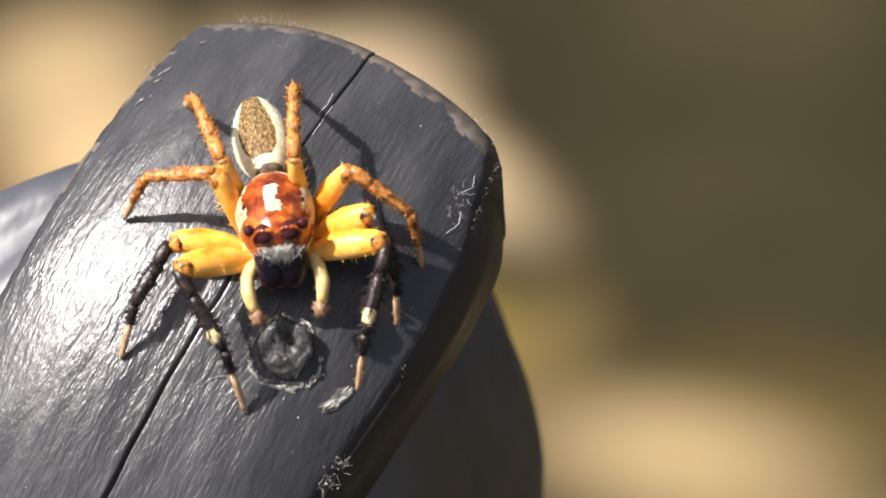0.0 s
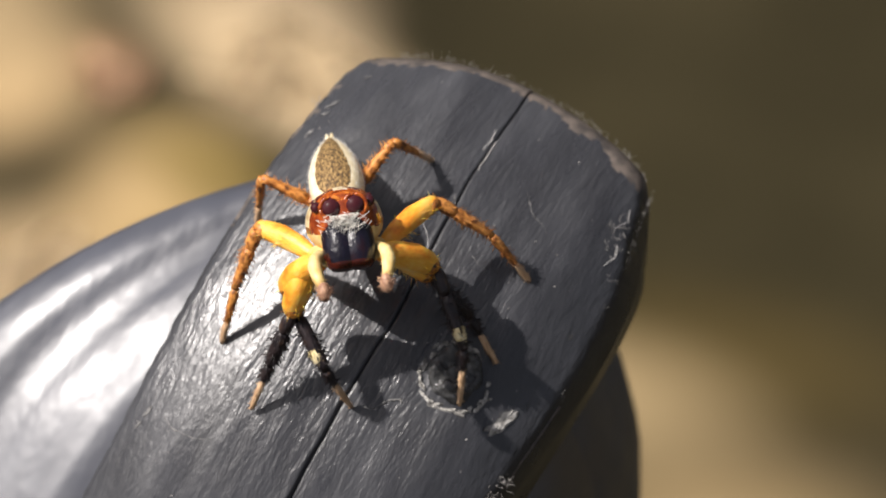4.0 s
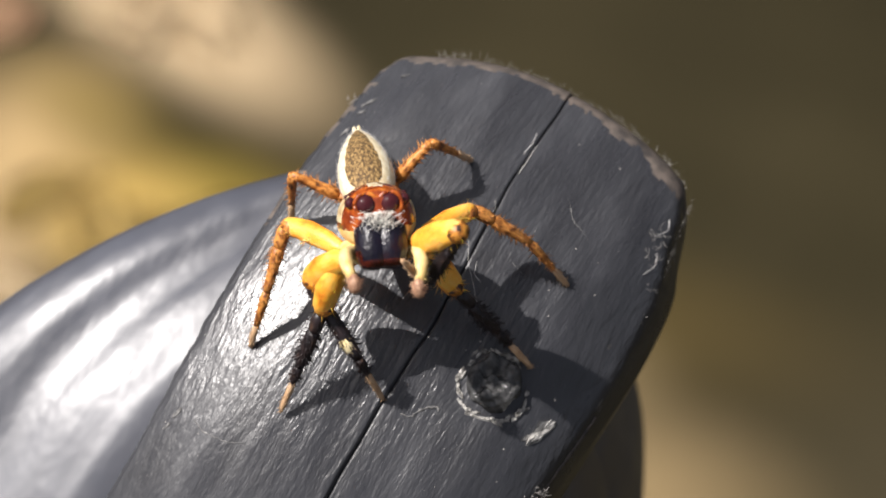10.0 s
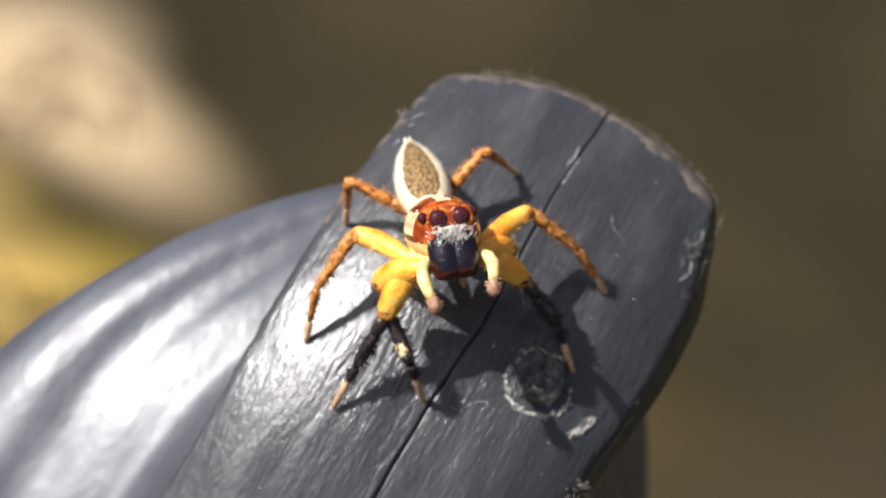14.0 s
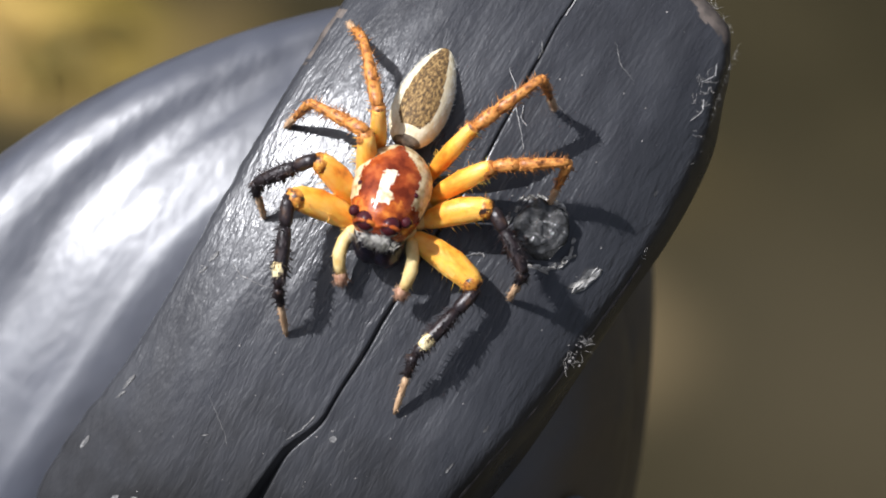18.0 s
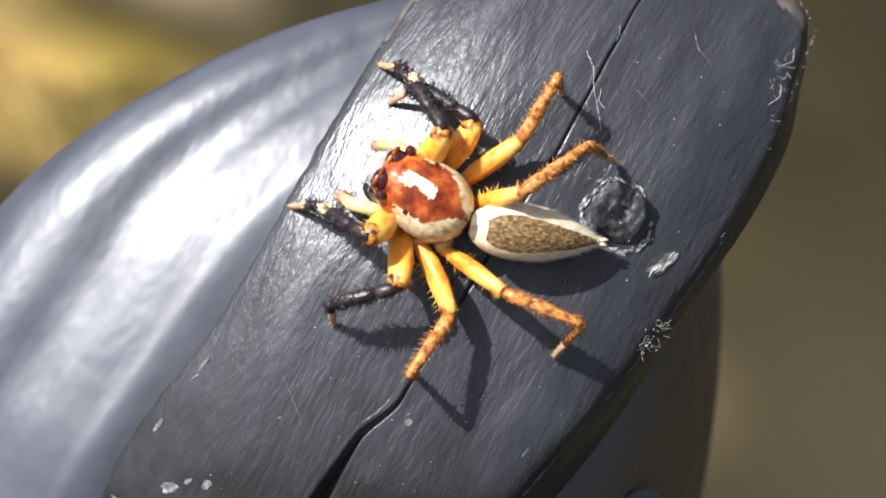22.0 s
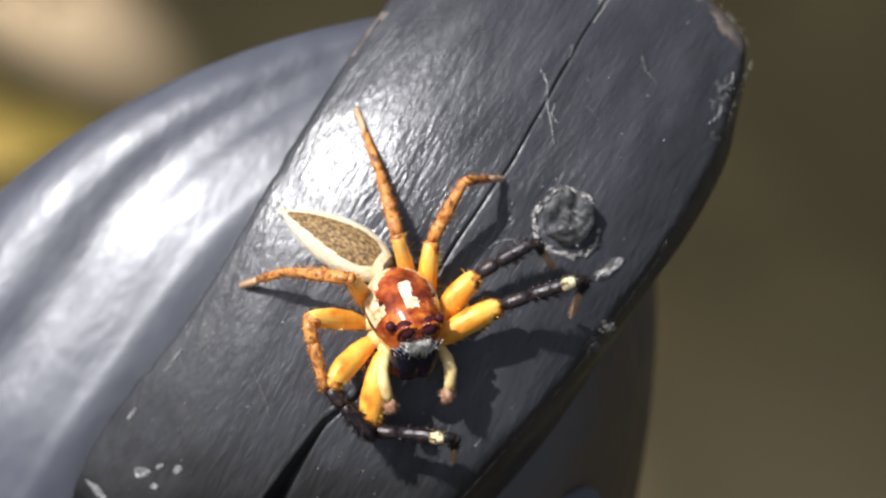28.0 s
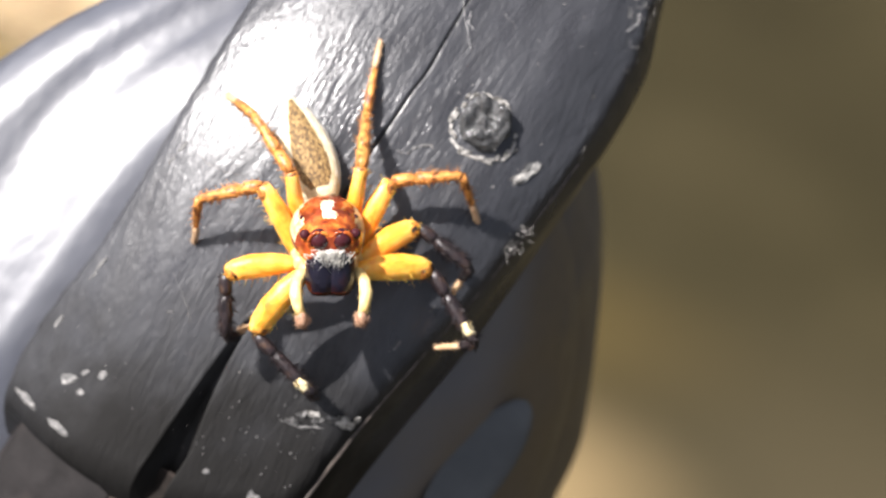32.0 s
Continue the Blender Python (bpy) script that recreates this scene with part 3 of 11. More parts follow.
def build_arm():
    """The lever's own arm runs on, a step lower, left of the crust."""
    bm = bmesh.new()
    rows = []
    for j in range(61):
        y = -14.2 - 13 * j / 60
        row = []
        for i in range(33):
            x = -4.5 + 5.1 * i / 32
            z = crown(x, y) - 1.0 - 1.6 * ease((-3.3 - x) / 1.2) - 0.35 * ease((y + 16.5) / 2) + 0.12 * noise.noise((x * 0.7, y * 0.5, 5.0)) + 0.04 * noise.noise((x * 2, y * 1.6, 1.0))
            row.append((x, y, z))
        rows.append([(-4.6, y, row[0][2] - 4)] + row + [(0.65, y, row[-1][2] - 4)])
    loft(bm, rows, closed=False, caps=False)
    return part("arm", bm, arm_plastic, lever, "dull dirty black arm beyond the broken end, painted darker for shade")


build_arm()
for k, (x, y, r) in enumerate([(0.95, -16.2, 0.17), (0.75, -17.8, 0.18), (1.1, -16.6, 0.08), (3.4, -15.8, 0.06), (2.2, -16.9, 0.05), (4.4, -16.2, 0.06), (5.0, -17.4, 0.05)]):
    bm = bmesh.new()
    ball(bm, (x, y, crown(x, y) - 0.62), (r, r * 1.3, r * 0.8), u=14, v=9)
    for v in bm.verts:
        v.co += (v.co - Vector((x, y, crown(x, y) - 0.62))) * 0.9 * noise.noise(v.co * 0.9 / r)
    part("crumb", bm, lint, crust, "whitish crumb")


# ---- ground and leaf litter ----
leaning["of"] = None
soil = material("soil", (0.03, 0.024, 0.01), 0.95, spec=0.15)
noisy(soil, [(0.3, (0.015, 0.0122, 0.0048)), (0.5, (0.024, 0.0195, 0.0082)), (0.7, (0.038, 0.0305, 0.0138))], (0.012, 0.012, 0.012), 2)


def tone_patch(x, y, rx, ry, turn, colour, amount):
    """A soft-edged patch of tone on the soil; sunlit ground is painted as colour."""
    tc = soil.node_tree.nodes.new("ShaderNodeTexCoord")
    shift = node(soil, "ShaderNodeMapping", Location=(x * S, y * S, 0), Rotation=(0, 0, radians(turn)), Scale=(rx * S, ry * S, 1e6))
    shift.vector_type = "TEXTURE"
    join(soil, tc.outputs["Object"], shift.inputs["Vector"])
    ball_ = soil.node_tree.nodes.new("ShaderNodeTexGradient")
    ball_.gradient_type = "SPHERICAL"
    join(soil, shift.outputs[0], ball_.inputs[0])
    soft = node(soil, "ShaderNodeMapRange", To_Max=amount)
    soft.interpolation_type = "SMOOTHSTEP"
    soft.inputs["From Max"].default_value = 1.0
    join(soil, ball_.outputs["Fac"], soft.inputs["Value"])
    mix = soil.node_tree.nodes.new("ShaderNodeMix")
    mix.data_type = "RGBA"
    base = soil.node_tree.nodes["Principled BSDF"].inputs["Base Color"]
    join(soil, soft.outputs[0], mix.inputs["Factor"])
    join(soil, base.links[0].from_socket, mix.inputs[6])
    mix.inputs[7].default_value = (*colour, 1)
    join(soil, mix.outputs[2], base)


# sun patches are painted pale here; the dark soil stands for shade
tone_patch(-168, 205, 26, 20, 0, (0.2, 0.145, 0.025), 0.9)
tone_patch(-100, 224, 60, 22, 15, (0.075, 0.052, 0.016), 0.6)
tone_patch(-25, 215, 70, 60, 0, (0.046, 0.037, 0.02), 0.9)
tone_patch(-86, 193, 46, 27, 20, (0.25, 0.18, 0.09), 0.85)
tone_patch(-240, 208, 28, 22, 50, (0.5, 0.35, 0.18), 0.7)
tone_patch(-208, 173, 36, 30, 20, (0.5, 0.36, 0.2), 0.9)
tone_patch(-182, 196, 30, 20, 0, (0.46, 0.31, 0.09), 0.9)
tone_patch(-205, 202, 22, 28, 0, (0.5, 0.35, 0.17), 0.7)
tone_patch(-200, 238, 52, 20, -8, (0.56, 0.42, 0.25), 0.9)
tone_patch(-228, 222, 13, 10, 0, (0.35, 0.2, 0.11), 0.6)
tone_patch(-199, 212, 24, 14, 0, (0.17, 0.12, 0.03), 0.7)
tone_patch(-207, 250, 26, 20, 0, (0.42, 0.32, 0.2), 0.5)
tone_patch(-257, 220, 32, 30, 0, (0.48, 0.35, 0.19), 0.6)
tone_patch(-118, 205, 42, 21, 20, (0.34, 0.25, 0.13), 0.75)
tone_patch(-150, 212, 18, 24, 0, (0.2, 0.14, 0.05), 0.4)
bump(soil, (0.3, 0.3, 0.3), 0.4, 2.0, 4)
bm = bmesh.new()
bmesh.ops.create_grid(bm, x_segments=60, y_segments=60, size=1)
for v in bm.verts:
    r = max(abs(v.co.x), abs(v.co.y))
    v.co *= 600 + 3e6 * r ** 4
    v.co.z = -360
ground = tagged(part("ground", bm, soil), "dark earth strewn with dry leaves, sun and shade painted in", "ground", kind="structure")


def leaf_material(name, a, b):
    m = material(name, a, 0.75)
    noisy(m, [(0.3, a), (0.7, b)], (0.12, 0.12, 0.12), 4)
    return m


LEAVES = {"pale": leaf_material("pale_leaf", (0.5, 0.36, 0.2), (0.62, 0.48, 0.29)), "gold": leaf_material("gold_leaf", (0.34, 0.23, 0.06), (0.48, 0.33, 0.1)), "red": leaf_material("red_leaf", (0.38, 0.22, 0.12), (0.5, 0.31, 0.18)),
          "olive": leaf_material("olive_leaf", (0.16, 0.12, 0.02), (0.27, 0.19, 0.04))}
WORDS = {"pale": "pale tan dry leaf lying on the ground", "gold": "golden brown leaf lying on the ground", "red": "reddish brown dry leaf lying on the ground", "olive": "olive green fallen leaf on the ground"}


def leaf(kind, x, y, length, width, turn, seed, lift):
    rnd = random.Random(seed)
    bm = bmesh.new()
    n = 12
    curl = rnd.uniform(0.1, 0.4)
    rows = []
    for i in range(n + 1):
        f = i / n
        w = width / 2 * math.sin(math.pi * (0.03 + 0.94 * f)) ** 0.8 * (1 + 0.12 * rnd.uniform(-1, 1))
        rows.append([bm.verts.new((w * s, length * (f - 0.5), curl * s * s + 0.2 * math.sin(3 * f) + 0.2)) for s in (-1, -0.5, 0, 0.5, 1)])
    for a, b in zip(rows, rows[1:]):
        for i in range(4):
            bm.faces.new((a[i], a[i + 1], b[i + 1], b[i]))
    geom = bmesh.ops.solidify(bm, geom=bm.faces[:], thickness=0.25)
    ob = part("blade", bm, LEAVES[kind])
    root = new("fallen_leaf")
    ob.parent = root
    bm = bmesh.new()
    tube(bm, [(0, -length * 0.75, 0.5), (0, -length * 0.5, 0.7), (0, 0, 0.95), (0, length * 0.45, 0.8)], [0.5, 0.5, 0.35, 0.12], 6)
    part("stalk", bm, LEAVES[kind], root)
    root.matrix_world = P(x, y, -360 + lift, rnd.uniform(-1, 1), rnd.uniform(-1, 1), turn)
    return tagged(root, WORDS[kind], "leaf", group="fallen leaves")


# leaves are added, toned to match the painted patches
rnd = random.Random(31)
# kind, centre, spread along and across, turn, number, size
LITTER = [("pale", -199, 238, 24, 7, -8, 10, 11), ("pale", -208, 170, 10, 9, 20, 7, 11), ("red", -227, 221, 5, 5, 0, 3, 10),
          ("gold", -183, 191, 14, 9, 0, 6, 11), ("olive", -168, 199, 9, 7, 0, 5, 11)]
count = 0
for kind, cx, cy, sx, sy, turn, number, size in LITTER:
    ca, sa = math.cos(radians(turn)), math.sin(radians(turn))
    for k in range(number):
        u, v = rnd.gauss(0, 0.6) * sx, rnd.gauss(0, 0.6) * sy
        leaf(kind, cx + u * ca - v * sa, cy + u * sa + v * ca, size * rnd.uniform(0.9, 1.6), size * rnd.uniform(0.5, 0.8), rnd.uniform(0, 360), 200 + count, 0.1 + 0.12 * (count % 5))
        count += 1

# ---- the jumping spider ----
amber = material("amber_cuticle", (0.85, 0.5, 0.08), 0.42)
noisy(amber, [(0.3, (0.97, 0.6, 0.18)), (0.5, (0.95, 0.47, 0.06)), (0.62, (0.84, 0.31, 0.025)), (0.74, (0.55, 0.16, 0.012))], (2.2, 1.2, 2.2), 6)
bump(amber, (9, 5, 9), 0.6, 0.035, 4)
amber.node_tree.nodes["Principled BSDF"].inputs["Subsurface Weight"].default_value = 0.5
amber.node_tree.nodes["Principled BSDF"].inputs["Subsurface Radius"].default_value = (0.0006, 0.0003, 0.0001)
orange = material("orange_cuticle", (0.55, 0.2, 0.03), 0.45)
noisy(orange, [(0.36, (0.1, 0.035, 0.01)), (0.45, (0.4, 0.14, 0.028)), (0.57, (0.68, 0.3, 0.07)), (0.68, (0.26, 0.085, 0.02))], (5, 3, 5), 4)
bump(orange, (10, 6, 10), 0.5, 0.03, 3)
dark_tip = material("dark_tip_cuticle", (0.3, 0.1, 0.02), 0.45)
noisy(dark_tip, [(0.42, (0.03, 0.012, 0.008)), (0.52, (0.45, 0.16, 0.02)), (0.68, (0.75, 0.38, 0.06))], (6, 4, 6), 4)
bump(dark_tip, (10, 6, 10), 0.5, 0.03, 3)
black_cuticle = material("black_cuticle", (0.02, 0.017, 0.018), 0.35)
noisy(black_cuticle, [(0.3, (0.008, 0.006, 0.008)), (0.6, (0.025, 0.016, 0.016)), (0.75, (0.09, 0.05, 0.03))], (4, 3, 4), 4)
bump(black_cuticle, (10, 5, 10), 0.6, 0.04, 4)
cream = material("cream_scales", (0.8, 0.72, 0.5), 0.7)
noisy(cream, [(0.3, (0.6, 0.48, 0.27)), (0.5, (0.73, 0.63, 0.42)), (0.7, (0.82, 0.75, 0.57))], (5, 3, 5), 5)
bump(cream, (14, 6, 14), 0.5, 0.03, 3)
bulb_brown = material("bulb_cuticle", (0.36, 0.19, 0.11), 0.6)
noisy(bulb_brown, [(0.35, (0.22, 0.1, 0.055)), (0.65, (0.5, 0.3, 0.19))], (6, 6, 6), 3)
patch_cream = material("patch_scales", (0.7, 0.58, 0.3), 0.7)
noisy(patch_cream, [(0.36, (0.12, 0.08, 0.03)), (0.46, (0.7, 0.56, 0.28)), (0.7, (0.86, 0.78, 0.55))], (6, 4, 6), 4)
shield_cream = material("shield_scales", (0.6, 0.48, 0.27), 0.28)
noisy(shield_cream, [(0.32, (0.36, 0.2, 0.07)), (0.48, (0.62, 0.48, 0.26)), (0.7, (0.8, 0.7, 0.46))], (5, 5, 5), 4)
bump(shield_cream, (9, 9, 9), 0.4, 0.03, 3)
tan_cuticle = material("tan_cuticle", (0.45, 0.25, 0.12), 0.55)
noisy(tan_cuticle, [(0.3, (0.42, 0.24, 0.12)), (0.7, (0.66, 0.46, 0.28))], (4, 2, 4), 3)
pale_yellow = material("pale_yellow_cuticle", (0.75, 0.55, 0.2), 0.5)
noisy(pale_yellow, [(0.3, (0.65, 0.42, 0.12)), (0.7, (0.8, 0.63, 0.3))], (3, 3, 3), 3)
rust = material("rust_cuticle", (0.25, 0.05, 0.012), 0.14)
noisy(rust, [(0.35, (0.12, 0.018, 0.006)), (0.5, (0.28, 0.05, 0.012)), (0.66, (0.5, 0.14, 0.03))], (1.6, 1.6, 1.6), 5)
bump(rust, (6, 6, 6), 0.3, 0.03, 4)
rim_brown = material("rim_cuticle", (0.05, 0.022, 0.01), 0.35)
noisy(rim_brown, [(0.35, (0.03, 0.012, 0.006)), (0.7, (0.09, 0.04, 0.018))], (4, 4, 4), 3)
# cream scales whitened to paint the glossy highlight on the back
glint_scales = material("glint_scales", (0.85, 0.78, 0.6), 0.25)
noisy(glint_scales, [(0.34, (0.45, 0.3, 0.14)), (0.48, (0.75, 0.64, 0.42)), (0.7, (0.9, 0.85, 0.72))], (4, 4, 4), 5)
bump(glint_scales, (9, 9, 9), 0.4, 0.03, 3)
eye_black = material("eye_black", (0.05, 0.009, 0.012), 0.04)
jaw = material("jaw_cuticle", (0.02, 0.015, 0.05), 0.3, spec=0.4)
noisy(jaw, [(0.32, (0.005, 0.004, 0.009)), (0.55, (0.007, 0.006, 0.014)), (0.75, (0.02, 0.006, 0.008))], (1.8, 1.8, 1.4), 3)
jaw_tip = material("jaw_tip_cuticle", (0.09, 0.02, 0.008), 0.25)
noisy(jaw_tip, [(0.35, (0.012, 0.003, 0.003)), (0.7, (0.085, 0.014, 0.008))], (3, 3, 3), 3)
bump(jaw, (4, 4, 3), 0.55, 0.09, 3)

white_hair = material("white_hair", (0.85, 0.82, 0.75), 0.6)
front_amber = material("front_amber_cuticle", (0.6, 0.17, 0.02), 0.2)
noisy(front_amber, [(0.35, (0.16, 0.022, 0.006)), (0.52, (0.38, 0.08, 0.012)), (0.68, (0.68, 0.22, 0.035))], (3, 3, 3), 4)
bump(front_amber, (7, 7, 7), 0.4, 0.03, 3)
dorsal = material("dorsal_scales", (0.25, 0.14, 0.05), 0.75)
noisy(dorsal, [(0.36, (0.05, 0.028, 0.01)), (0.5, (0.17, 0.1, 0.035)), (0.66, (0.4, 0.26, 0.1))], (15, 7, 15), 5)
belly = material("belly_scales", (0.1, 0.07, 0.05), 0.8)
noisy(belly, [(0.3, (0.05, 0.035, 0.025)), (0.7, (0.2, 0.15, 0.1))], (4, 4, 4), 4)

spider = new("jumping_spider")
tagged(spider, "amber jumping spider with rust-red carapace and black front shins", "spider")
body = {}
BIG = {1: (2.35, 2.6, 2.1), 2: (2.1, 2.0, 1.7), 3: (2.3, 2.1, 2.1), 4: (2.5, 2.3, 2.4)}


def carapace():
    """Rust dome: cream bands along the flanks, a back patch part cream, part painted glint, amber round the eyes."""
    bm = bmesh.new()
    rings = []
    n = 100
    for k in range(85):
        f = k / 84
        y = -1.32 + 2.77 * f
        w = 1.1 * (max(0.0, 1 - abs((f - 0.42) / (0.425 if f < 0.42 else 0.68)) ** 2)) ** 0.5
        w = max(w, 0.1)
        top = -0.1 + 0.92 * max(0.0, 1 - abs((f - 0.6) / (0.61 if f < 0.6 else 0.54)) ** 2.3) ** 0.5
        bot = -1.0 if f > 0.1 else -0.5
        ring = []
        for i in range(n):
            a = 2 * math.pi * i / n
            x, z = math.cos(a), math.sin(a)
            pz = -0.25 + (math.copysign(abs(z) ** 0.95, z)) * ((top + 0.25) if z > 0 else (-0.25 - bot))
            ring.append((math.copysign(abs(x) ** 0.95, x) * w, y, pz + 0.012 * noise.noise((x * 5, y * 5, z * 5))))
        rings.append(ring)
    loft(bm, rings)
    for f in bm.faces:
        c = f.calc_center_median()
        k = (c.y + 1.32) / 2.77
        w = 1.1 * (max(0.02, 1 - abs((k - 0.42) / (0.425 if k < 0.42 else 0.68)) ** 2)) ** 0.5
        g = noise.noise(c * 4) * 0.12 + noise.noise(c * 11) * 0.06
        side = abs(c.x) / w
        band = 0.74 - 0.62 * ease((-0.1 - c.y) / 1.15) ** 1.4
        if c.z < -0.34 + g * 0.4:
            f.material_index = 3
        elif c.z < -0.2 + g * 0.3 and c.y < 0.7:
            f.material_index = 4
        elif side > band + g * 0.8 and -1.3 < c.y < 0.62 + g:
            f.material_index = 1
        elif abs(c.x + 0.6 * g) < 0.19 + 1.1 * g and -0.2 + g < c.y < 0.84 + g and c.z > 0:
            f.material_index = 5
        elif c.y > 0.72 + g * 1.5:
            f.material_index = 2 if c.z > 0.14 + g else 0
        else:
            f.material_index = 0
    return part("carapace", bm, [rust, shield_cream, front_amber, pale_yellow, rim_brown, glint_scales], spider, "rust-red carapace with cream side bands")


carapace()
for sx in (-1, 1):
    for name, at, r in (("front_eye", (0.33, 1.25, 0.36), 0.32), ("side_eye", (0.74, 1.06, 0.4), 0.165), ("rear_eye", (0.79, 0.25, 0.48), 0.08)):
        bm = bmesh.new()
        ball(bm, (at[0] * sx, at[1], at[2]), (r, r, r))
        part("eye", bm, eye_black, spider, "glossy black eye")
        if r > 0.2:
            bm = bmesh.new()
            bmesh.ops.create_circle(bm, segments=24, radius=r * 1.08)
            pts = [Vector((at[0] * sx + math.cos(2 * math.pi * i / 24) * r * 0.98, at[1] + 0.14, at[2] + math.sin(2 * math.pi * i / 24) * r * 0.98)) for i in range(25)]
            bm.clear()
            tube(bm, pts, [0.06] * 25, 8)
            part("eye_ring", bm, front_amber, spider, "orange rim round the eye")
    bm = bmesh.new()
    limb(bm, 1.55, [(0, 0.2), (0.08, 0.38), (0.3, 0.49), (0.68, 0.5), (0.88, 0.43), (0.97, 0.32), (1, 0.12)], 24)
    bmesh.ops.rotate(bm, verts=bm.verts, cent=(0, 0, 0), matrix=Matrix.Rotation(radians(-71), 3, "X"))
    bmesh.ops.translate(bm, verts=bm.verts, vec=(0.24 * sx, 1.03, 0.05))
    for f in bm.faces:
        c = f.calc_center_median()
        f.material_index = 1 if c.z < -0.95 + 0.5 * noise.noise(c * 2) else 0
    part("chelicera", bm, [jaw, jaw_tip], spider, "blue-black glossy jaw")
    # feeler: a short leg bent down beside the jaws, hinged at its root
    bm = bmesh.new()
    pts = [(0, 0, 0), (0.26 * sx, 0.32, 0.14), (0.4 * sx, 0.68, 0.1), (0.43 * sx, 0.98, -0.1), (0.38 * sx, 1.2, -0.36), (0.3 * sx, 1.34, -0.6)]
    tube(bm, pts, [0.17, 0.2, 0.18, 0.2, 0.17, 0.14], 14)
    tip_rnd = random.Random(4)
    for _ in range(90):
        k = tip_rnd.randrange(1, 5)
        at_ = Vector(pts[k]).lerp(Vector(pts[k + 1]), tip_rnd.random())
        out = Vector((tip_rnd.gauss(0, 1), tip_rnd.gauss(0, 1), tip_rnd.gauss(0, 1))).normalized()
        hair(bm, at_ + out * 0.16, (out + Vector((0, 0.5, -0.4))) * tip_rnd.uniform(0.08, 0.16), 0.009)
    palp = part("palp", bm, pale_yellow, spider, "pale yellow feeler")
    body["palp", sx] = palp
    bm = bmesh.new()
    ball(bm, (0.27 * sx, 1.4, -0.74), (0.19, 0.21, 0.28))
    tip_rnd = random.Random(3)
    for _ in range(110):
        out = Vector((tip_rnd.gauss(0, 1), tip_rnd.gauss(0.4, 1), tip_rnd.gauss(-0.3, 1))).normalized()
        hair(bm, Vector((0.27 * sx, 1.4, -0.74)) + out * 0.19, out * tip_rnd.uniform(0.08, 0.2), 0.01)
    part("palp_bulb", bm, bulb_brown, palp, "brown swollen tip")
bm = bmesh.new()
rnd = random.Random(5)
for _ in range(330):
    x = rnd.gauss(0, 0.27)
    hair(bm, Vector((x, 1.46 + rnd.uniform(0, 0.22), 0.16 - 0.42 * rnd.random() ** 1.3)), Vector((rnd.gauss(0, 0.13) - x * 0.3, 0.16 + rnd.uniform(-0.1, 0.1), rnd.gauss(-0.1, 0.1))), 0.011)
part("face_hair", bm, white_hair, spider, "tuft of white hair above the jaws")
bm = bmesh.new()
ball(bm, (0, -0.1, -1.0), (0.7, 1.1, 0.28))
part("sternum", bm, amber, spider)


for sx in (-1, 1):
    for hx, hy, r in ((0.75, 0.8, 0.3), (0.95, 0.3, 0.28), (0.95, -0.35, 0.27), (0.75, -1.0, 0.26)):
        bm = bmesh.new()
        tube(bm, [(0.25 * sx, hy * 0.7, -0.98), (0.6 * hx * sx, hy * 0.9, -0.98), (hx * sx, hy, -1.05), (hx * 1.12 * sx, hy * 1.05, -1.06)], [r * 0.8, r, r * 0.95, r * 0.6], 14)
        part("coxa", bm, pale_yellow, spider)


def girth(f):
    """Radius of the abdomen from its base (0) to its pointed tip (1)."""
    if f < 0.36:
        return 0.8 * math.sqrt(max(0.02, 1 - ((0.36 - f) / 0.38) ** 2))
    return 0.8 * max(0.06, 1 - ((f - 0.36) / 0.66) ** 2.1)


def abdomen():
    """Long oval, cream with a brown back stripe; base at the origin, tip towards -y."""
    bm = bmesh.new()
    rings = []
    n = 96
    for k in range(111):
        f = k / 110
        r = girth(f)
        rings.append([(r * math.cos(2 * math.pi * i / n), -3.8 * f, 0.1 + 0.86 * r * math.sin(2 * math.pi * i / n)) for i in range(n)])
    loft(bm, rings)
    for f in bm.faces:
        c = f.calc_center_median()
        t = -c.y / 3.8
        a = math.degrees(math.atan2(c.z - 0.1, abs(c.x)))
        wave = 5 * noise.noise(Vector((c.x * 0.5, c.y * 1.6, 1.0)))
        r = girth(t)
        stripe = 0.65 * min(1, 1.2 - 0.6 * t) * min(1, 0.45 + 3 * t) + 0.008 * wave
        f.material_index = 1 if a > 0 and abs(c.x) < r * stripe and 0.1 < t < 0.95 else (0 if a > -14 + wave else 2)
        if t < 0.035 + 0.006 * wave:
            f.material_index = 2
    ob = part("abdomen", bm, [cream, dorsal, belly], spider, "cream abdomen with a speckled brown back stripe")
    bm = bmesh.new()
    for sx in (-1, 1):
        tube(bm, [(0.05 * sx, -3.7, 0.1), (0.07 * sx, -3.87, 0.11), (0.08 * sx, -3.98, 0.13)], [0.07, 0.06, 0.03], 8)
    part("spinneret", bm, cream, ob)
    bm = bmesh.new()
    rnd = random.Random(8)
    for _ in range(900):
        f = rnd.random()
        r = girth(f)
        a = rnd.uniform(-0.4, 0.7) if rnd.random() < 0.5 else rnd.uniform(math.pi - 0.7, math.pi + 0.4)
        out = Vector((math.cos(a), 0, math.sin(a)))
        hair(bm, Vector((0, -3.8 * f, 0.1)) + Vector((out.x * r, 0, out.z * r * 0.86)) * 0.98, (out + Vector((0, -1.0, 0))).normalized() * rnd.uniform(0.06, 0.15), 0.006)
    part("body_hair", bm, white_hair, ob)
    return ob


body["abdomen"] = abdomen()


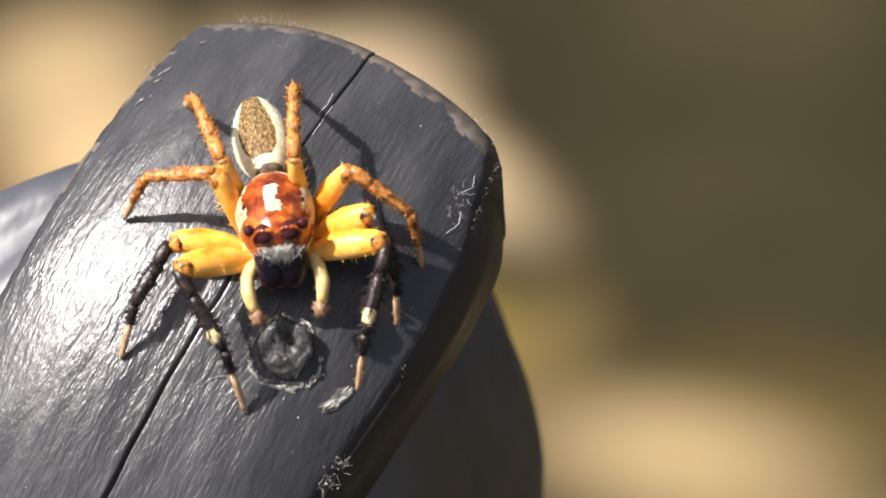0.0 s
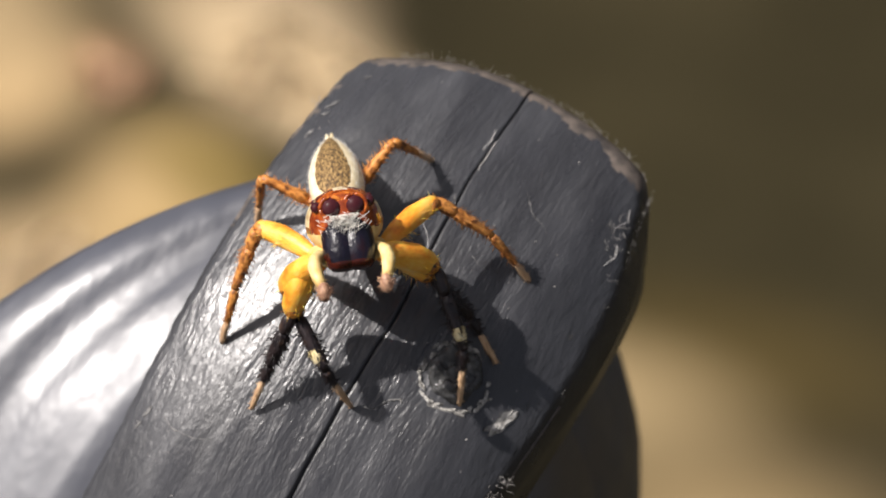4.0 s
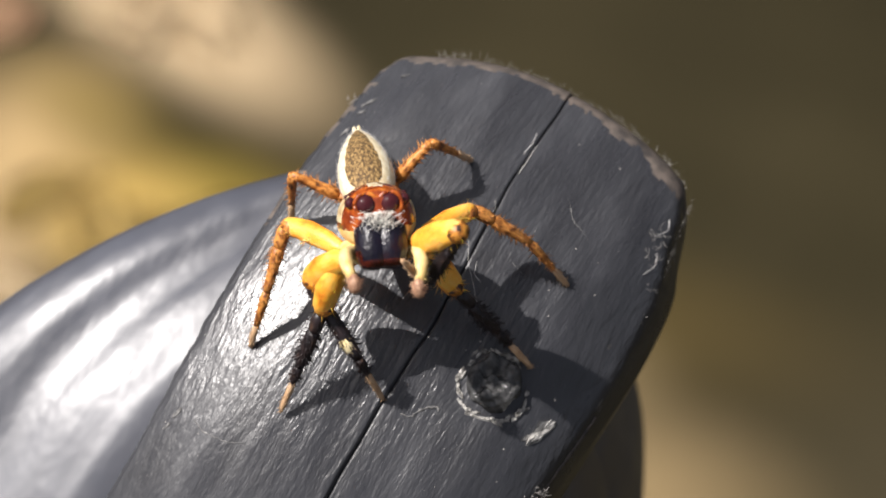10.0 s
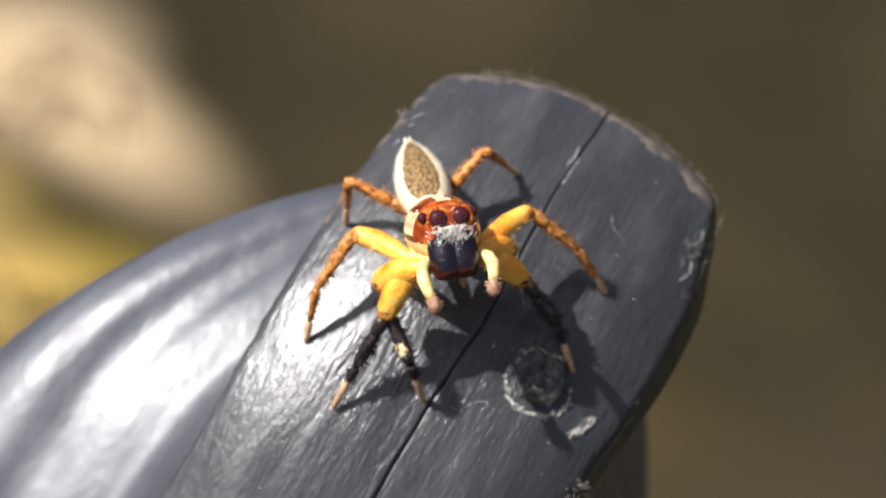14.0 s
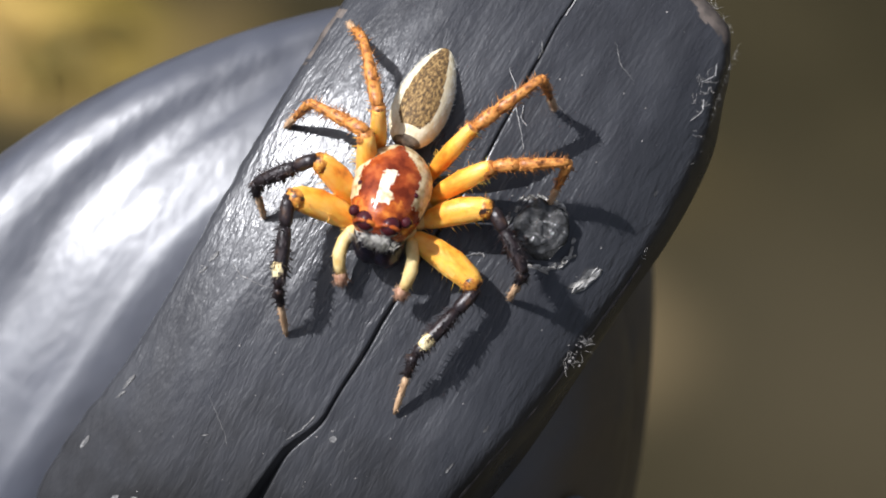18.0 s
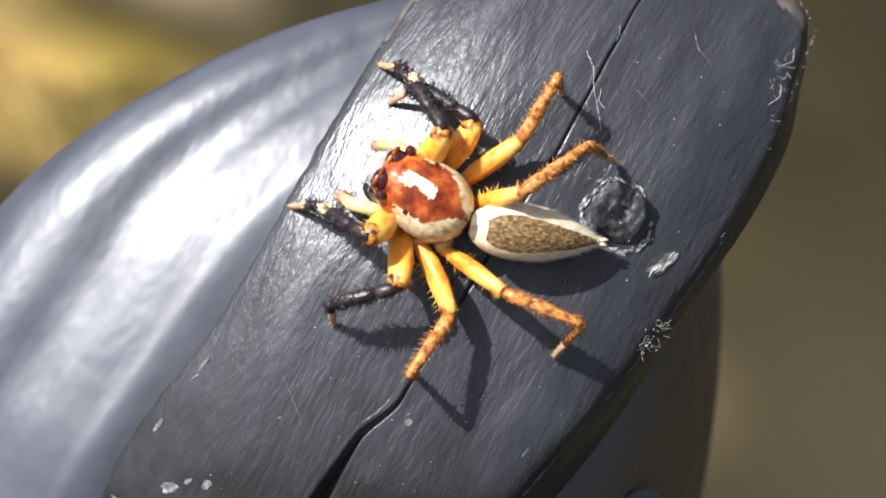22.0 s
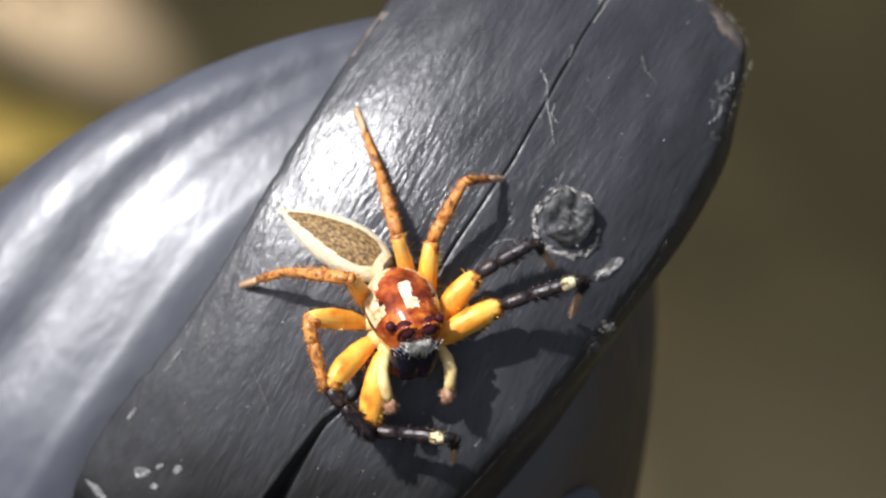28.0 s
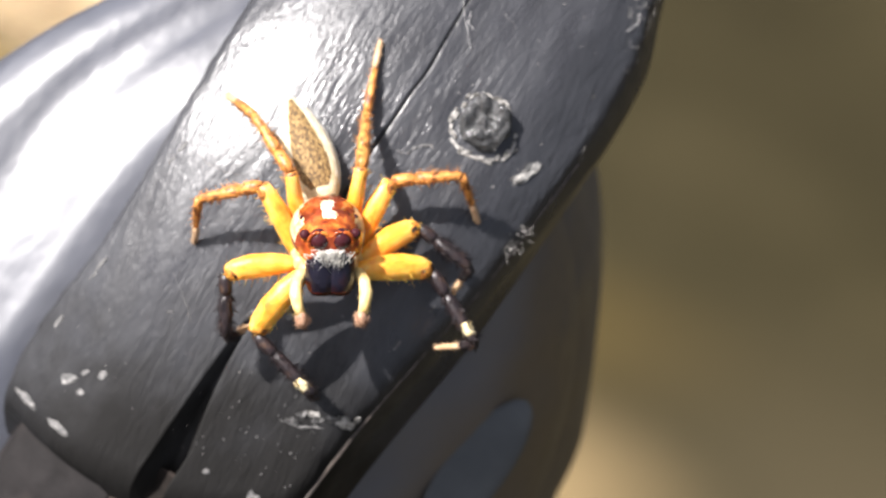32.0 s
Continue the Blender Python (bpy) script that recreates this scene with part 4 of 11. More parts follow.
def leg(side, i):
    l1, l2, l3 = BIG[i]
    front = i < 3
    key = "%s%d " % (side, i)
    fat = {1: 1.22, 2: 1.14, 3: 0.95, 4: 0.82}[i]
    prof = [(0, 0.16), (0.08, 0.2 * fat), (0.3, 0.27 * fat), (0.6, 0.3 * fat), (0.86, 0.25 * fat), (0.97, 0.2), (1.0, 0.13)]
    bm = bmesh.new()
    limb(bm, l1, prof, 16, 0.1, 1.15)
    bristles(bm, l1, prof, 60, 0.26, i * 7 + (side == "L"))
    fem = part("femur", bm, amber, spider)
    body[key + "femur"] = fem
    bm = bmesh.new()
    limb(bm, l1 * 0.17, [(0, 0.262 * fat), (0.5, 0.255 * fat), (1, 0.19)], 14, y0=l1 * 0.84)
    bristles(bm, l1 * 0.2, [(0, 0.26 * fat), (1, 0.18)], 30, 0.2, i * 29, y0=l1 * 0.8)
    part("femur_tip", bm, dark_tip if front else orange, fem)
    # shin: knee piece and tibia
    skin = black_cuticle if front else orange
    pl = 0.36 * l2
    prof = [(0, 0.14), (0.15, 0.2), (0.5, 0.21 if front else 0.155), (0.85, 0.18 if front else 0.13), (1, 0.11)]
    bm = bmesh.new()
    limb(bm, l2 - pl * 0.9, prof, 14, y0=pl * 0.9)
    bristles(bm, l2 - pl, prof, 190 if front else 130, 0.24, i * 11 + (side == "L"), y0=pl * 0.9, thick=0.018 if front else 0.012)
    tib = part("tibia", bm, skin, spider, "black bristly tibia" if front else "")
    body[key + "tibia"] = tib
    kp = [(0, 0.13), (0.3, 0.2), (0.75, 0.2), (1, 0.14)]
    bm = bmesh.new()
    limb(bm, pl, kp, 14)
    bristles(bm, pl, kp, 50, 0.18, i * 13 + (side == "L"))
    part("patella", bm, skin, tib)
    if i == 1:
        bm = bmesh.new()
        pp = [(0, 0.1), (0.12, 0.18), (0.5, 0.19), (0.85, 0.17), (1, 0.09)]
        limb(bm, 0.2 * l2, pp, 14, y0=l2 * 0.7)
        bristles(bm, 0.2 * l2, pp, 60, 0.1, i * 23 + (side == "L"), y0=l2 * 0.7)
        bmesh.ops.translate(bm, verts=bm.verts, vec=(0.02, 0, 0.035))
        part("pale_patch", bm, patch_cream, tib, "cream scale patch")
    # foot: metatarsus and tarsus
    ml = (0.34 if front else 0.6) * l3
    mp = [(0, 0.11), (0.2, 0.145), (0.7, 0.12), (1, 0.09)]
    bm = bmesh.new()
    limb(bm, ml, mp, 12)
    bristles(bm, ml, mp, 100 if front else 50, 0.18, i * 17 + (side == "L"), thick=0.016)
    met = part("metatarsus", bm, skin, spider)
    body[key + "metatarsus"] = met
    tp = [(0, 0.085), (0.3, 0.1), (0.8, 0.085), (1, 0.05)]
    bm = bmesh.new()
    limb(bm, l3 - ml, tp, 10, y0=ml)
    bristles(bm, l3 - ml, tp, 60, 0.11, i * 19 + (side == "L"), y0=ml)
    part("tarsus", bm, tan_cuticle, met, "pale brown foot")


for s in "LR":
    for i in (1, 2, 3, 4):
        leg(s, i)


def motions():
    for sx in (-1, 1):
        rows = [(0, 0), (5, 0), (6.5, 8)]
        rows += [(7 + 0.5 * k, (14 if (k + (sx > 0)) % 2 else -10) * (1 if k % 3 else 0.5)) for k in range(14)]
        rows += [(14.5, 0), (17, 0), (18, 6), (19, -4), (20, 4), (22, 0), (27, 4), (28.5, -5), (30, 3), (31, 8), (32, 0)]
        walk(body["palp", sx], [(t, P(0.6 * sx, 0.8, -1.1, lift)) for t, lift in rows])
    walk(spider, [(0,P(2.3,2.4,1.83,6,-1,-139)), (0.25,P(1.67,1.46,1.69,7,-1,-140)), (0.5,P(1.01,0.49,1.56,6,-1,-141)), (0.75,P(0.97,0.43,1.57,8,-1,-142)), (1,P(0.93,0.35,1.56,8,-1,-143)), (1.25,P(0.66,0.37,2.49,25,1,-139)), (1.5,P(0.69,0.03,3.96,40,-0,-136)), (1.75,P(0.45,0.06,4.05,43,-0,-135)), (2,P(0.23,0.08,4.13,46,-0,-135)), (4,P(0.23,0.28,4.21,48,-0,-139)), (4.5,P(0.23,0.26,4.2,48,-0,-139)), (6.5,P(-0.14,0.19,4.18,48,-0,-141)), (9,P(-0.22,0.31,4.29,48,-0,-141)), (13,P(-0.31,0.11,4.21,49,-0,-143)), (13.25,P(-0.28,0.1,4.21,48,-0,-142)), (13.5,P(-0.18,0.09,4.19,46,-0,-139)), (13.75,P(-0.06,0.1,4.17,44,-0,-137)), (14,P(0,0.12,4.17,43,-0,-136)), (14.25,P(0.08,0.13,3.71,35,-0,-136)), (14.5,P(0.13,0.24,3.06,28,-0,-136)), (14.75,P(0.11,0.25,2.98,28,-0,-136)), (15,P(0.1,0.26,2.81,26,-1,-136)), (15.25,P(0.06,0.32,2.5,24,-1,-137)), (15.5,P(0.03,0.35,2.24,22,-1,-137)), (15.75,P(0.01,0.36,1.97,20,-1,-138)), (16,P(0.05,0.29,1.9,18,-1,-139)), (16.25,P(0.06,0.23,1.86,16,-2,-139)), (16.5,P(0.07,0.21,1.84,15,-2,-139)), (16.75,P(0.08,0.1,1.81,18,-1,-142)), (17,P(0.09,-0.02,1.79,20,-1,-145)), (17.25,P(0.3,-0.49,1.41,11,-0,-147)), (17.5,P(0.53,-0.96,1.03,1,0,-149)), (17.75,P(0.29,-1.42,0.83,-2,1,-157)), (18,P(0.06,-1.92,0.7,-9,2,-164)), (18.25,P(0.22,-2.26,0.55,-13,1,-158)), (18.5,P(0.38,-2.61,0.4,-16,0,-151)), (18.75,P(0.5,-2.59,0.39,-20,-0,-150)), (19,P(0.6,-2.54,0.37,-25,0,-148)), (19.25,P(0.35,-2.54,0.29,-27,-1,-152)), (19.5,P(0.15,-2.65,0.37,-20,-2,-156)), (19.75,P(0.15,-2.61,0.58,-5,-6,-166)), (20,P(0.37,-2.97,1.44,20,-3,-178)), (20.25,P(0.27,-2.82,1.73,23,-3,175)), (20.5,P(0.15,-2.63,1.95,25,-2,168)), (20.75,P(0.08,-2.69,1.07,12,-9,157)), (21,P(0.1,-2.89,0.43,3,-17,147)), (21.25,P(-0.09,-3.38,0.12,-2,-17,145)), (21.5,P(-0.27,-3.87,-0.18,-8,-18,143)), (21.75,P(-0.39,-3.5,0.06,1,-19,116)), (22,P(-0.51,-3.12,0.3,10,-17,88)), (22.25,P(-0.17,-2.17,0.72,17,-11,62)), (22.5,P(0.17,-1.21,1.13,20,-2,38)), (22.75,P(0.08,-0.85,1.31,20,-2,38)), (23,P(-0.01,-0.48,1.51,22,-2,37)), (23.25,P(1.07,-2.09,2.77,43,-14,6)), (23.5,P(1.62,-2.83,2.44,86,-4,-26)), (23.75,P(1.68,-3.45,2.09,84,-1,-19)), (24,P(1.75,-4.05,1.75,83,1,-13)), (24.25,P(2.1,-4.51,1.36,83,1,-14)), (24.5,P(2.42,-4.96,0.98,83,2,-16)), (24.75,P(2.37,-5,0.97,83,3,-16)), (25,P(2.29,-5.11,0.93,83,6,-18)), (25.25,P(2.18,-5.28,0.86,83,10,-21)), (25.5,P(2.07,-5.46,0.78,82,15,-24)), (25.75,P(1.97,-5.66,0.69,81,20,-27)), (26,P(1.87,-5.83,0.61,80,24,-30)), (26.25,P(1.81,-5.95,0.55,79,27,-33)), (26.5,P(1.79,-6.01,0.51,79,28,-33)), (26.75,P(1.76,-6,0.52,80,28,-32)), (27,P(1.73,-6,0.53,81,28,-31)), (27.25,P(1.65,-5.7,0.76,75,37,-40)), (27.5,P(1.54,-5.42,0.98,65,46,-52)), (27.75,P(1.56,-5.6,0.41,18,33,-104)), (28,P(1.21,-5.03,-1.37,6,-2,-132)), (28.25,P(1.46,-5.09,-1.55,1,-2,-138)), (28.5,P(1.71,-5.15,-1.75,-2,-1,-143)), (28.75,P(1.7,-5.16,-1.75,-3,-1,-144)), (29,P(1.67,-5.13,-1.73,-4,-1,-145)), (29.25,P(1.68,-5.11,-1.71,-2,-1,-144)), (29.5,P(1.67,-5.08,-1.68,-1,-1,-143)), (29.75,P(1.7,-5.39,-1.85,2,-1,-145)), (30,P(1.73,-5.71,-2.02,6,-0,-147)), (30.25,P(1.92,-5.85,-1.97,24,-1,-150)), (30.5,P(2.49,-6.72,-0.88,32,-0,-154)), (30.75,P(2.49,-6.67,-0.13,39,-0,-155)), (31,P(2.35,-6.37,0.28,46,-0,-157)), (31.25,P(2.37,-6.13,0.42,44,-0,-151)), (31.5,P(2.39,-5.9,0.56,42,-0,-146)), (31.75,P(2.17,-5.8,-0.24,31,-0,-145)), (32,P(1.9,-5.63,-1.16,22,-0,-144))])
    walk(body["abdomen"], [(0,P(0,-1.35,-0.1,4,10,5)), (0.25,P(0,-1.35,-0.1,1,8,1)), (0.5,P(0,-1.35,-0.1,-2,5,-4)), (0.75,P(0,-1.35,-0.1,-3,5,-4)), (1,P(0,-1.35,-0.1,-4,4,-4)), (1.25,P(0,-1.35,-0.1,-19,6,-3)), (1.5,P(0,-1.35,-0.1,-31,10,-4)), (1.75,P(0,-1.35,-0.1,-30,5,-7)), (2,P(0,-1.35,-0.1,-30,-1,-10)), (4,P(0,-1.35,-0.1,-31,7,-5)), (4.5,P(0,-1.35,-0.1,-31,7,-5)), (6.5,P(0,-1.35,-0.1,-32,9,-4)), (9,P(0,-1.35,-0.1,-31,9,-4)), (13,P(0,-1.35,-0.1,-31,10,-3)), (13.25,P(0,-1.35,-0.1,-31,9,-3)), (13.5,P(0,-1.35,-0.1,-29,8,-4)), (13.75,P(0,-1.35,-0.1,-28,7,-5)), (14,P(0,-1.35,-0.1,-28,7,-6)), (14.25,P(0,-1.35,-0.1,-20,7,-6)), (14.5,P(0,-1.35,-0.1,-13,6,-6)), (14.75,P(0,-1.35,-0.1,-14,6,-6)), (15,P(0,-1.35,-0.1,-13,6,-6)), (15.25,P(0,-1.35,-0.1,-12,6,-5)), (15.5,P(0,-1.35,-0.1,-10,5,-6)), (15.75,P(0,-1.35,-0.1,-9,5,-6)), (16,P(0,-1.35,-0.1,-8,5,-6)), (16.25,P(0,-1.35,-0.1,-6,5,-6)), (16.5,P(0,-1.35,-0.1,-6,5,-6)), (16.75,P(0,-1.35,-0.1,-10,3,-8)), (17,P(0,-1.35,-0.1,-14,0,-9)), (17.25,P(0,-1.35,-0.1,-5,1,-8)), (17.5,P(0,-1.35,-0.1,5,2,-6)), (17.75,P(0,-1.35,-0.1,6,-1,-6)), (18,P(0,-1.35,-0.1,11,-3,-5)), (18.25,P(0,-1.35,-0.1,15,-1,-16)), (18.5,P(0,-1.35,-0.1,18,0,-27)), (18.75,P(0,-1.35,-0.1,19,1,-24)), (19,P(0,-1.35,-0.1,21,2,-21)), (19.25,P(0,-1.35,-0.1,10,-2,-23)), (19.5,P(0,-1.35,-0.1,-2,-7,-24)), (19.75,P(0,-1.35,-0.1,-14,-12,-15)), (20,P(0,-1.35,-0.1,-29,-16,-5)), (20.25,P(0,-1.35,-0.1,-28,-17,-3)), (20.5,P(0,-1.35,-0.1,-27,-19,-2)), (20.75,P(0,-1.35,-0.1,-12,-20,-1)), (21,P(0,-1.35,-0.1,4,-20,-1)), (21.25,P(0,-1.35,-0.1,8,-20,-2)), (21.5,P(0,-1.35,-0.1,12,-20,-4)), (21.75,P(0,-1.35,-0.1,14,-22,10)), (22,P(0,-1.35,-0.1,15,-22,24)), (22.25,P(0,-1.35,-0.1,15,-21,30)), (22.5,P(0,-1.35,-0.1,13,-18,38)), (22.75,P(0,-1.35,-0.1,12,-16,31)), (23,P(0,-1.35,-0.1,12,-14,24)), (23.25,P(0,-1.35,-0.1,-31,17,30)), (23.5,P(0,-1.35,-0.1,-78,45,30)), (23.75,P(0,-1.35,-0.1,-85,36,27)), (24,P(0,-1.35,-0.1,-90,27,24)), (24.25,P(0,-1.35,-0.1,-95,24,19)), (24.5,P(0,-1.35,-0.1,-101,21,14)), (24.75,P(0,-1.35,-0.1,-100,22,16)), (25,P(0,-1.35,-0.1,-98,25,21)), (25.25,P(0,-1.35,-0.1,-96,29,30)), (25.5,P(0,-1.35,-0.1,-91,34,39)), (25.75,P(0,-1.35,-0.1,-86,38,50)), (26,P(0,-1.35,-0.1,-81,40,60)), (26.25,P(0,-1.35,-0.1,-77,42,67)), (26.5,P(0,-1.35,-0.1,-75,42,70)), (26.75,P(0,-1.35,-0.1,-77,43,69)), (27,P(0,-1.35,-0.1,-80,43,68)), (27.25,P(0,-1.35,-0.1,-96,32,46)), (27.5,P(0,-1.35,-0.1,-94,22,41)), (27.75,P(0,-1.35,-0.1,-45,12,43)), (28,P(0,-1.35,-0.1,-1,19,40)), (28.25,P(0,-1.35,-0.1,-2,15,42)), (28.5,P(0,-1.35,-0.1,-1,11,44)), (28.75,P(0,-1.35,-0.1,-1,11,46)), (29,P(0,-1.35,-0.1,-1,10,48)), (29.25,P(0,-1.35,-0.1,-1,11,48)), (29.5,P(0,-1.35,-0.1,-1,12,49)), (29.75,P(0,-1.35,-0.1,-5,13,42)), (30,P(0,-1.35,-0.1,-10,13,34)), (30.25,P(0,-1.35,-0.1,-30,19,22)), (30.5,P(0,-1.35,-0.1,-45,17,10)), (30.75,P(0,-1.35,-0.1,-50,15,7)), (31,P(0,-1.35,-0.1,-55,12,4)), (31.25,P(0,-1.35,-0.1,-54,19,6)), (31.5,P(0,-1.35,-0.1,-52,25,8)), (31.75,P(0,-1.35,-0.1,-41,19,9)), (32,P(0,-1.35,-0.1,-33,14,8))])
    walk(body["L1 femur"], [(0,P(-0.75,0.8,-1.08,28,-54,51)), (0.25,P(-0.75,0.8,-1.08,40,-54,52)), (0.5,P(-0.75,0.8,-1.08,32,-40,56)), (0.75,P(-0.75,0.8,-1.08,33,-40,58)), (1,P(-0.75,0.8,-1.08,30,-38,60)), (1.25,P(-0.75,0.8,-1.08,-5,-29,99)), (1.5,P(-0.75,0.8,-1.08,-25,13,122)), (1.75,P(-0.75,0.8,-1.08,-21,14,123)), (2,P(-0.75,0.8,-1.08,-23,22,119)), (4,P(-0.75,0.8,-1.08,-21,20,124)), (4.5,P(-0.75,0.8,-1.08,-21,20,124)), (6.5,P(-0.75,0.8,-1.08,21,12,43)), (7.5,P(-0.75,0.8,-1.08,23,12,45)), (9,P(-0.75,0.8,-1.08,26,13,48)), (10.5,P(-0.75,0.8,-1.08,12,11,40)), (12,P(-0.75,0.8,-1.08,10,10,36)), (13,P(-0.75,0.8,-1.08,7,10,37)), (13.25,P(-0.75,0.8,-1.08,7,10,36)), (13.5,P(-0.75,0.8,-1.08,6,9,33)), (13.75,P(-0.75,0.8,-1.08,-0,-29,138)), (14,P(-0.75,0.8,-1.08,-4,-4,142)), (14.25,P(-0.75,0.8,-1.08,37,-55,93)), (14.5,P(-0.75,0.8,-1.08,10,-28,91)), (14.75,P(-0.75,0.8,-1.08,18,-31,86)), (15,P(-0.75,0.8,-1.08,34,-37,74)), (15.25,P(-0.75,0.8,-1.08,54,-39,55)), (15.5,P(-0.75,0.8,-1.08,72,-39,36)), (15.75,P(-0.75,0.8,-1.08,85,-40,21)), (16,P(-0.75,0.8,-1.08,96,-41,6)), (16.25,P(-0.75,0.8,-1.08,103,-39,-4)), (16.5,P(-0.75,0.8,-1.08,103,-38,-5)), (16.75,P(-0.75,0.8,-1.08,64,-53,27)), (17,P(-0.75,0.8,-1.08,-20,-22,69)), (17.25,P(-0.75,0.8,-1.08,-11,-43,76)), (17.5,P(-0.75,0.8,-1.08,-5,-49,64)), (17.75,P(-0.75,0.8,-1.08,-17,-59,89)), (18,P(-0.75,0.8,-1.08,-20,-57,86)), (18.25,P(-0.75,0.8,-1.08,-8,-67,81)), (18.5,P(-0.75,0.8,-1.08,16,-66,55)), (18.75,P(-0.75,0.8,-1.08,47,-73,33)), (19,P(-0.75,0.8,-1.08,67,-66,13)), (19.25,P(-0.75,0.8,-1.08,76,-67,-6)), (19.5,P(-0.75,0.8,-1.08,30,-56,19)), (19.75,P(-0.75,0.8,-1.08,0,-54,47)), (20,P(-0.75,0.8,-1.08,-69,-1,75)), (20.25,P(-0.75,0.8,-1.08,-77,6,78)), (20.5,P(-0.75,0.8,-1.08,-82,9,72)), (20.75,P(-0.75,0.8,-1.08,-32,-29,52)), (21,P(-0.75,0.8,-1.08,30,-29,19)), (21.25,P(-0.75,0.8,-1.08,41,-36,15)), (21.5,P(-0.75,0.8,-1.08,53,-38,14)), (21.75,P(-0.75,0.8,-1.08,64,-35,16)), (22,P(-0.75,0.8,-1.08,79,-31,29)), (22.25,P(-0.75,0.8,-1.08,59,-41,40)), (22.5,P(-0.75,0.8,-1.08,65,-37,56)), (22.75,P(-0.75,0.8,-1.08,49,-36,51)), (23,P(-0.75,0.8,-1.08,63,-35,49)), (23.25,P(-0.75,0.8,-1.08,-8,-21,91)), (23.5,P(-0.75,0.8,-1.08,20,41,115)), (23.75,P(-0.75,0.8,-1.08,-11,37,100)), (24,P(-0.75,0.8,-1.08,-0,38,102)), (24.25,P(-0.75,0.8,-1.08,-21,36,88)), (24.5,P(-0.75,0.8,-1.08,4,42,90)), (24.75,P(-0.75,0.8,-1.08,-12,42,85)), (25,P(-0.75,0.8,-1.08,-25,42,80)), (25.25,P(-0.75,0.8,-1.08,-34,42,77)), (25.5,P(-0.75,0.8,-1.08,-42,42,75)), (25.75,P(-0.75,0.8,-1.08,-49,42,76)), (26,P(-0.75,0.8,-1.08,-53,44,78)), (26.25,P(-0.75,0.8,-1.08,-55,46,80)), (26.5,P(-0.75,0.8,-1.08,-46,51,86)), (26.75,P(-0.75,0.8,-1.08,-47,48,86)), (27,P(-0.75,0.8,-1.08,-40,47,88)), (27.25,P(-0.75,0.8,-1.08,-66,39,76)), (27.5,P(-0.75,0.8,-1.08,-73,39,77)), (27.75,P(-0.75,0.8,-1.08,-26,9,111)), (28,P(-0.75,0.8,-1.08,29,5,95)), (28.25,P(-0.75,0.8,-1.08,26,-24,91)), (28.5,P(-0.75,0.8,-1.08,29,-49,91)), (28.75,P(-0.75,0.8,-1.08,31,-44,91)), (29,P(-0.75,0.8,-1.08,32,-40,90)), (29.25,P(-0.75,0.8,-1.08,55,-46,67)), (29.5,P(-0.75,0.8,-1.08,60,-40,55)), (29.75,P(-0.75,0.8,-1.08,53,-43,51)), (30,P(-0.75,0.8,-1.08,13,-37,65)), (30.25,P(-0.75,0.8,-1.08,-1,-15,85)), (30.5,P(-0.75,0.8,-1.08,-44,34,92)), (30.75,P(-0.75,0.8,-1.08,-51,42,95)), (31,P(-0.75,0.8,-1.08,-64,54,89)), (31.25,P(-0.75,0.8,-1.08,-28,34,117)), (31.5,P(-0.75,0.8,-1.08,-11,19,127)), (31.75,P(-0.75,0.8,-1.08,-12,5,115)), (32,P(-0.75,0.8,-1.08,-5,-9,100))])
